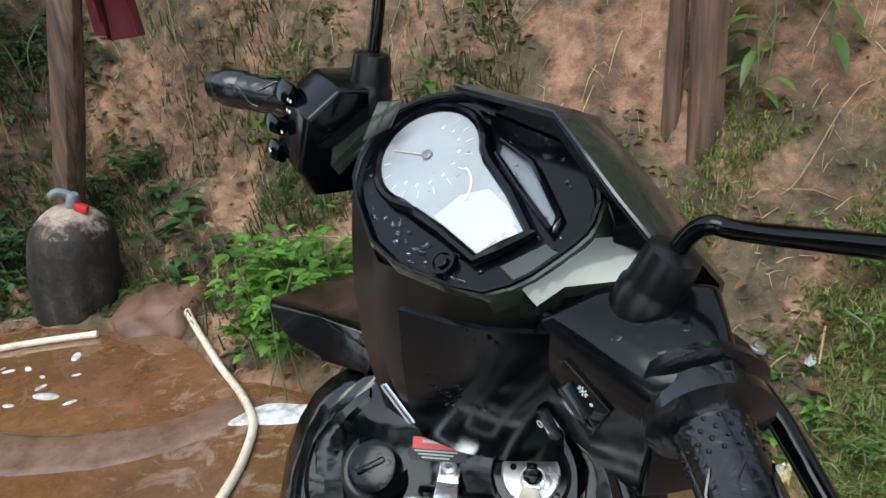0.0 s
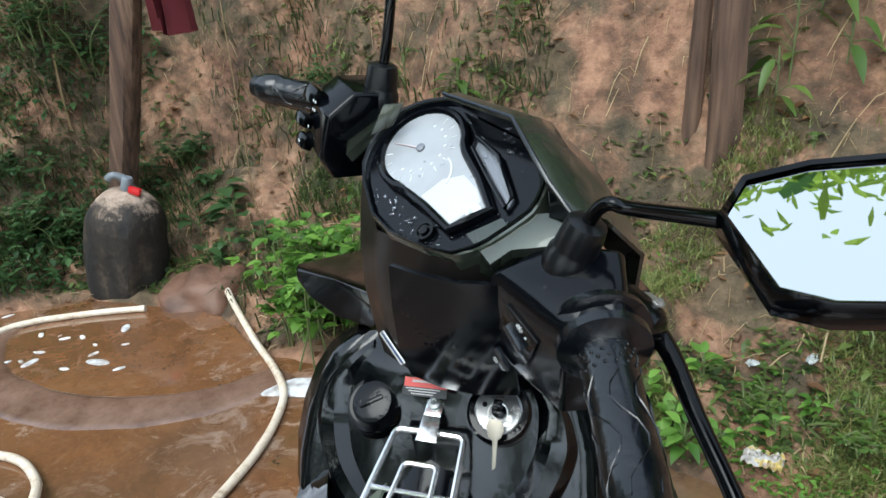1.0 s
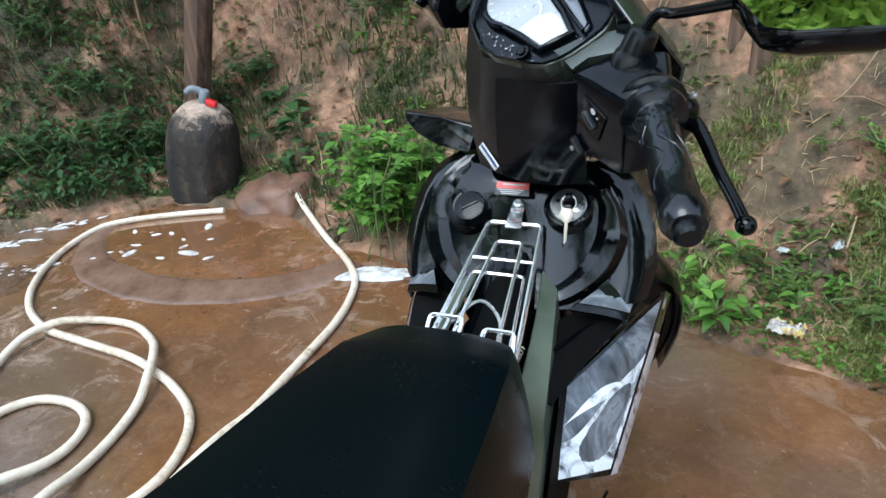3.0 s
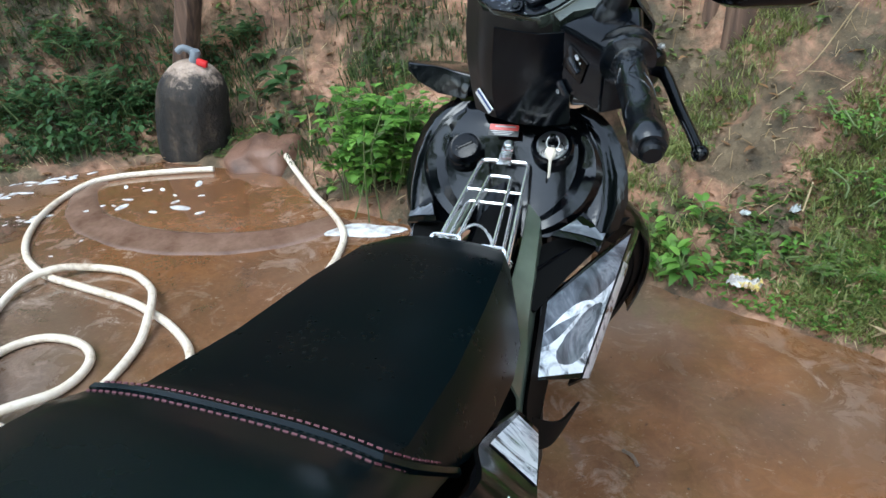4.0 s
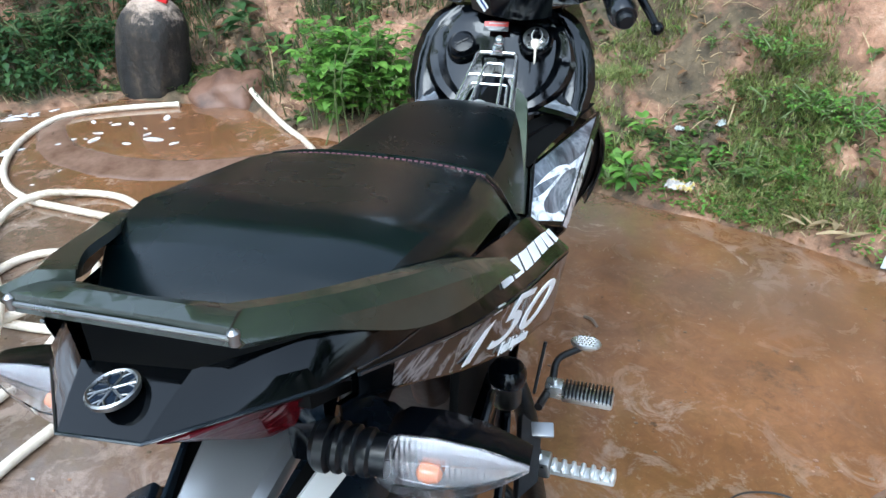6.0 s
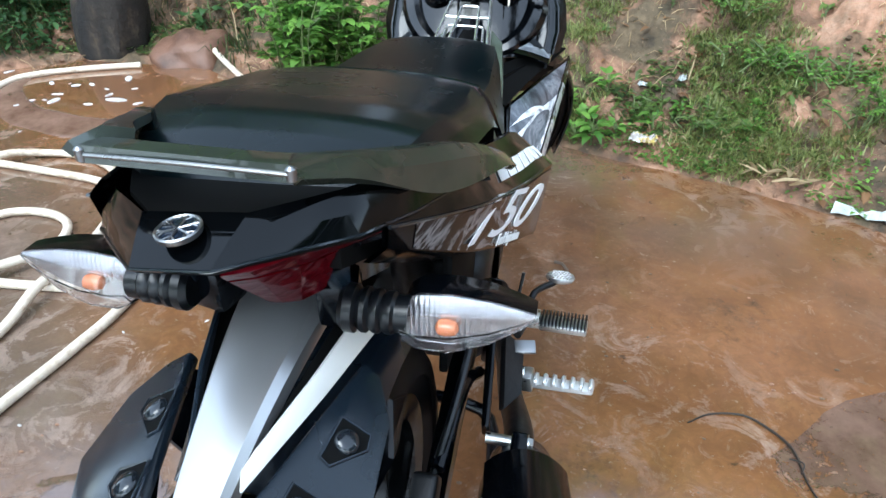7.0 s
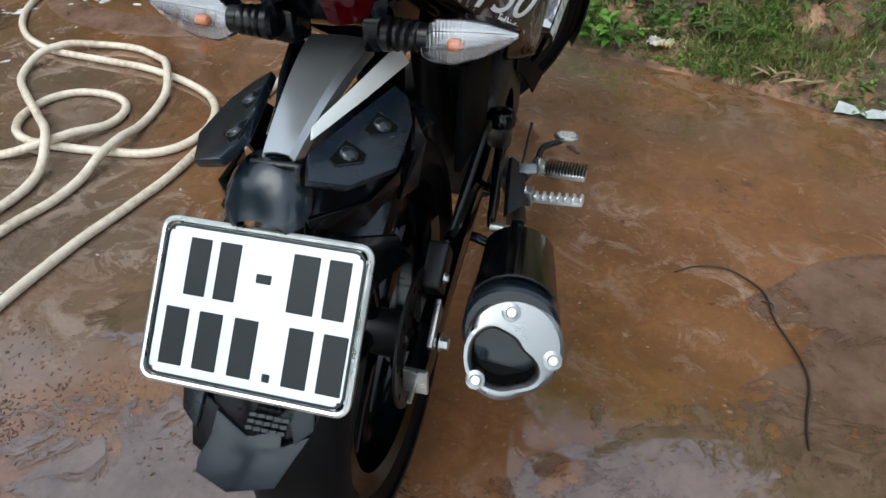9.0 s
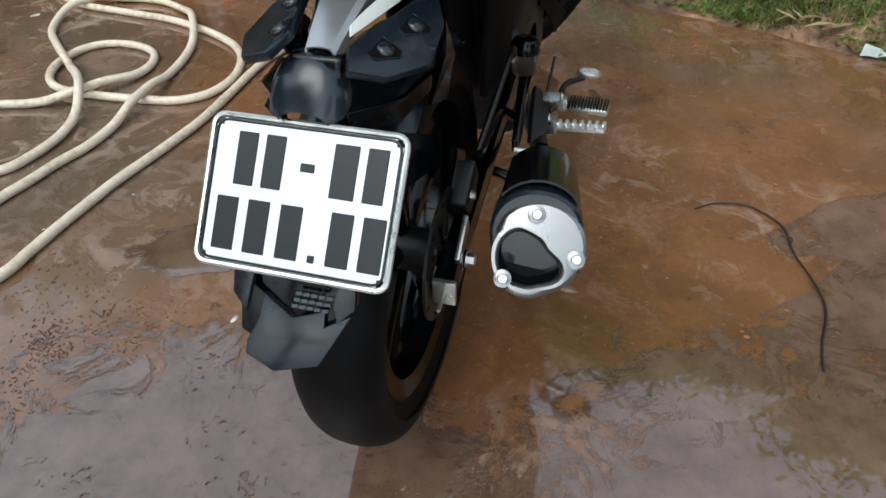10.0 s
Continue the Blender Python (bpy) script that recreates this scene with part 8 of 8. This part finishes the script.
    for k in range(9000):
        # extra dark leaves over the bank left of the post, added to deepen its shade
        x = random.uniform(-4.2, -2.15)
        y = foot(x) + random.uniform(0.1, 1.4)
        if noise.noise(Vector((x * 1.9, y * 1.9, 51.0))) < random.uniform(-0.35, 0.25):
            continue
        leaf(shade, Vector((x, y, bank_z(x, y) + random.uniform(0.0, 0.09))), rand_dir(-0.3, 0.7), random.uniform(0.025, 0.06), 0.55, 0.3, random.uniform(0.1, 0.6), 2)
    tagged(part("shade_foliage", shade, LEAF_D, smooth=60), "thick dark green leaves added to darken the shaded bank", "foliage", kind="stuff")
    tagged(part("bank_foliage", bm, BANKLEAF, smooth=60), "small green leaves sprouting over the bank", "foliage", kind="stuff")
    bm = bmesh.new()
    for k in range(420):
        x = random.uniform(-2.6, 1.6)
        y = foot(x) + random.uniform(-0.04, 1.0)
        r = random.uniform(0.004, 0.018) * (1.8 if random.random() < 0.05 else 1)
        m = Matrix.Translation((x, y, bank_z(x, y) + r * 0.2)) @ Euler((random.random() * 3, random.random() * 3, random.random() * 3)).to_matrix().to_4x4() @ Matrix.Diagonal((1, 0.7, 0.6, 1))
        bmesh.ops.create_icosphere(bm, subdivisions=1, radius=r, matrix=m)
    tagged(part("clay_clods", bm, SOIL, smooth=0), "loose clods of red clay", "clods", kind="stuff")


build_grass()


def strand(name, pts, r, material, label, category):
    return tagged(part(name, tube(pts, r, 6, 5), material), label, category)


def on_bank(x, y, up=0.01):
    return (x, y, bank_z(x, y) + up)


strand("dry_stalk", [on_bank(-1.42, 2.7, 0.0), (-1.44, 2.72, 0.7), (-1.5, 2.8, 1.3)], 0.0025, DRY, "thin dry stalk rising from the bank", "stalk")
strand("dry_stalk", [on_bank(-1.2, 2.6), on_bank(-1.0, 2.55, 0.05), on_bank(-0.75, 2.5, 0.06)], 0.003, DRY, "dry stalk lying across the bank", "stalk")
strand("dry_stalk", [on_bank(-2.42, 2.8, 0.0), (-2.43, 2.8, 0.75), (-2.44, 2.82, 0.95)], 0.006, DRY, "pale dry stalk beside the post", "stalk")
strand("dry_stalk", [on_bank(-1.5, 2.75), on_bank(-1.38, 2.6, 0.04), on_bank(-1.3, 2.45, 0.02)], 0.003, DRY, "dry root trailing down the bank", "root")
strand("dry_stalk", [on_bank(0.62, 2.05, 0.01), (0.63, 2.08, bank_z(0.63, 2.08) + 0.03), (0.64, 2.11, bank_z(0.64, 2.11) + 0.06)], 0.003, DRY, "pale dry stalk standing in the grass", "stalk")
strand("dry_stalk", [on_bank(0.5, 2.45), on_bank(0.6, 2.42, 0.02), on_bank(0.72, 2.5, 0.02)], 0.0025, DRY, "dry root on the clay slope", "root")
strand("dry_twig", [(0.5, 0.596, 0.006), (0.545, 0.627, 0.006), (0.605, 0.637, 0.006), (0.644, 0.618, 0.006), (0.686, 0.567, 0.007), (0.697, 0.487, 0.006), (0.724, 0.407, 0.006), (0.736, 0.33, 0.006), (0.716, 0.239, 0.006), (0.709, 0.174, 0.005)], [0.0016, 0.002, 0.0022, 0.0024, 0.003, 0.002, 0.0024, 0.003, 0.0028, 0.003], TWIG,
       "thin dark twig lying on the wet concrete", "twig")
strand("bent_twig", [(0.676, 0.542, 0.006), (0.697, 0.53, 0.012), (0.69, 0.51, 0.006)], 0.0016, TWIG, "short broken twig on the wet concrete", "twig")
strand("dry_twig", [(0.215, 1.1, 0.004), (0.235, 1.085, 0.01), (0.25, 1.065, 0.004)], 0.004, BARK, "short dead twig on the wet concrete", "twig")


def crumpled(name, x, y, z, sx, sy, h, material, label, category, seed, turn=0.0):
    rows = []
    for i in range(12):
        rows.append([((s / 11 - 0.5) * sx, (i / 11 - 0.5) * sy,
                      h * (0.5 + abs(noise.noise(Vector((s * 0.55, i * 0.55, seed)))) * 1.6 - 0.5 * max(abs(s / 11 - 0.5), abs(i / 11 - 0.5)) * 2)
                      ) for s in range(12)])
    ob = part(name, thicken(loft(rows), 0.0012), material, smooth=25)
    ob.matrix_world = Matrix.Translation((x, y, z)) @ Matrix.Rotation(turn, 4, "Z")
    return tagged(ob, label, category)


crumpled("snack_wrapper", 0.47, 1.78, bank_z(0.47, 1.82) + 0.004, 0.085, 0.06, 0.02, WRAPPER, "crumpled pale snack wrapper with a yellow print", "wrapper", 3.0, -0.3)
crumpled("plastic_bag", 1.16, 1.52, 0.004, 0.26, 0.16, 0.035, PLASTICBAG, "crumpled pale plastic sheet at the slab's edge", "plastic sheet", 6.0, -0.5)
crumpled("paper_scrap", 0.47, 2.06, bank_z(0.47, 2.06) + 0.006, 0.035, 0.025, 0.012, PLASTICBAG, "scrap of pale plastic in the grass", "scrap", 9.0, 0.3)
crumpled("paper_scrap", 0.6, 2.05, bank_z(0.6, 2.05) + 0.008, 0.035, 0.02, 0.018, PLASTICBAG, "scrap of pale plastic in the grass", "scrap", 12.0, 0.9)
random.seed(31)
bm = bmesh.new()
for k in range(26):
    leaf(bm, Vector((0.9 + random.gauss(0, 0.05), 1.64 + random.gauss(0, 0.04), bank_z(0.9, 1.64) + 0.01)), rand_dir(-0.05, 0.5), random.uniform(0.05, 0.11), 0.22, 0.3, random.uniform(0.0, 0.3), 3)
tagged(part("corn_husks", bm, DRY, smooth=60), "heap of dry corn husks beside the slab", "husks", kind="stuff")
random.seed(5)
bm = bmesh.new()
for k in range(300):
    x, y = random.uniform(-1.6, 1.2), random.uniform(-0.7, 1.5)
    r = random.uniform(0.0015, 0.004)
    bmesh.ops.create_icosphere(bm, subdivisions=1, radius=r, matrix=Matrix.Translation((x, y, slab_z(x, y) + r * 0.3)) @ Matrix.Diagonal((1.6, 1, 0.5, 1)))
tagged(part("slab_grit", bm, SOIL, smooth=0), "grit and crumbs of soil on the wet slab", "grit", kind="stuff")


def build_tree(x, y, height, crown, leaves, label, seed):
    """Trunk, limbs and a loose crown of long leaves."""
    random.seed(seed)
    top = root("tree", pose(x, y, -0.06), label, "tree", "trees behind the yard")
    tb, lb = bmesh.new(), bmesh.new()
    tube([(0, 0, 0), (0.1, 0.05, height * 0.35), (-0.05, 0.1, height * 0.7), (0.05, 0, height)], [0.14, 0.11, 0.08, 0.02], 10, 5, False, tb)
    for k in range(16):
        h = height * random.uniform(0.35, 0.95)
        d = rand_dir(0.2, 0.9)
        o = Vector((0.03, 0.06, h))
        tip = o + Vector((d.x, d.y, d.z * 0.7)) * crown * random.uniform(0.6, 1.1)
        path = spline([o, (o + tip) / 2 + Vector((0, 0, 0.2)), tip], 5)
        tube(path, [0.04, 0.006], 6, 1, False, tb, True)
        for j in range(leaves // 16):
            q = path[random.randint(2, len(path) - 1)] + Vector((random.gauss(0, crown * 0.16), random.gauss(0, crown * 0.16), random.gauss(0, crown * 0.14)))
            leaf(lb, q, rand_dir(-0.7, 0.3), random.uniform(0.12, 0.24), 0.22, 0.2, 0.5, 2)
    part("trunk", tb, BARK, top)
    part("crown", lb, LEAF_T, top, smooth=0)


def build_bank_tree(x, y, height, seed, leafage):
    random.seed(seed)
    z = float(np.interp(y - foot(x), RISE_D, RISE_Z)) - 0.1
    top = root("bank_tree", pose(x, y, z), "leafy tree growing on top of the bank", "tree", "trees on top of the bank")
    tb, lb = bmesh.new(), bmesh.new()
    tube([(0, 0, 0), (0.08, 0.05, height * 0.5), (0, 0, height)], [0.1, 0.07, 0.02], 8, 5, False, tb)
    for k in range(14):
        h = height * random.uniform(0.1, 0.95)
        d = rand_dir(0.1, 0.8)
        o = Vector((0.04, 0.03, h))
        tip = o + d * height * random.uniform(0.25, 0.45)
        path = spline([o, (o + tip) / 2 + Vector((0, 0, 0.12)), tip], 4)
        tube(path, [0.03, 0.005], 5, 1, False, tb, True)
        for j in range(260):
            q = path[random.randint(1, len(path) - 1)] + Vector((random.gauss(0, 0.36), random.gauss(0, 0.3), random.gauss(0, 0.22)))
            leaf(lb, q, rand_dir(-0.6, 0.4), random.uniform(0.09, 0.2), 0.36, 0.2, 0.5, 2)
    part("trunk", tb, BARK, top)
    part("crown", lb, leafage, top, smooth=0)


for i, (x, y, h) in enumerate([(-3.4, 4.6, 2.4), (-1.8, 4.7, 2.5), (-0.2, 4.6, 2.4), (1.4, 4.4, 2.5), (3.0, 4.0, 2.4), (-5.0, 4.2, 2.4), (-4.2, 5.2, 2.6), (-2.6, 5.6, 3.0), (-1.0, 5.4, 2.7), (0.6, 5.5, 3.1), (2.2, 5.0, 2.6), (3.8, 4.6, 2.8), (-6.0, 4.8, 2.8)]):
    build_bank_tree(x, y, h * 0.62, 200 + i, LEAF_T)
build_tree(-1.6, -3.6, 4.2, 1.5, 3600, "slender tree with long hanging green leaves", 50)
build_tree(-4.2, -4.5, 4.8, 1.8, 3200, "slender tree with long hanging green leaves", 51)
build_tree(2.6, -5.5, 4.6, 1.7, 2600, "slender tree with long hanging green leaves", 52)


def build_thicket():
    """Unseen woods behind the bank and on either side of the yard, open to the south."""
    random.seed(91)
    bm = bmesh.new()
    # side woods, out of view, added to darken what the panels reflect
    for k in range(9000):
        a = radians(random.choice((random.uniform(172, 222), random.uniform(318, 368))))
        r = 8.6 + random.gauss(0, 0.7)
        x, y = r * 1.05 * math.cos(a), r * math.sin(a)
        crown = 4.6 + 1.5 * noise.noise(Vector((a * 3.2, 1, 0))) + 0.7 * noise.noise(Vector((a * 11, 4, 0)))
        leaf(bm, Vector((x, y, crown * random.random() ** 0.8)), rand_dir(-0.6, 0.5), random.uniform(0.3, 0.62), 0.5, 0.2, 0.5, 2)
    # woods above the bank, inferred from where the wet slab reflects sky
    for k in range(9000):
        x = random.uniform(-8.5, 8.5)
        y = 5.6 + 0.25 * noise.noise(Vector((x, 8, 0))) - 0.02 * x * x + random.gauss(0, 0.35)
        crown = 5.6 + 0.9 * noise.noise(Vector((x * 0.7, 1, 0))) + 0.5 * noise.noise(Vector((x * 2.3, 4, 0)))
        leaf(bm, Vector((x, y, 1.6 + (crown - 1.6) * random.random() ** 0.85)), rand_dir(-0.6, 0.5), random.uniform(0.3, 0.62), 0.5, 0.2, 0.5, 2)
    tagged(part("unseen_woods", bm, LEAF_D, smooth=0), "unseen green woods added round the yard to darken reflections", "woods", kind="stuff")


build_thicket()
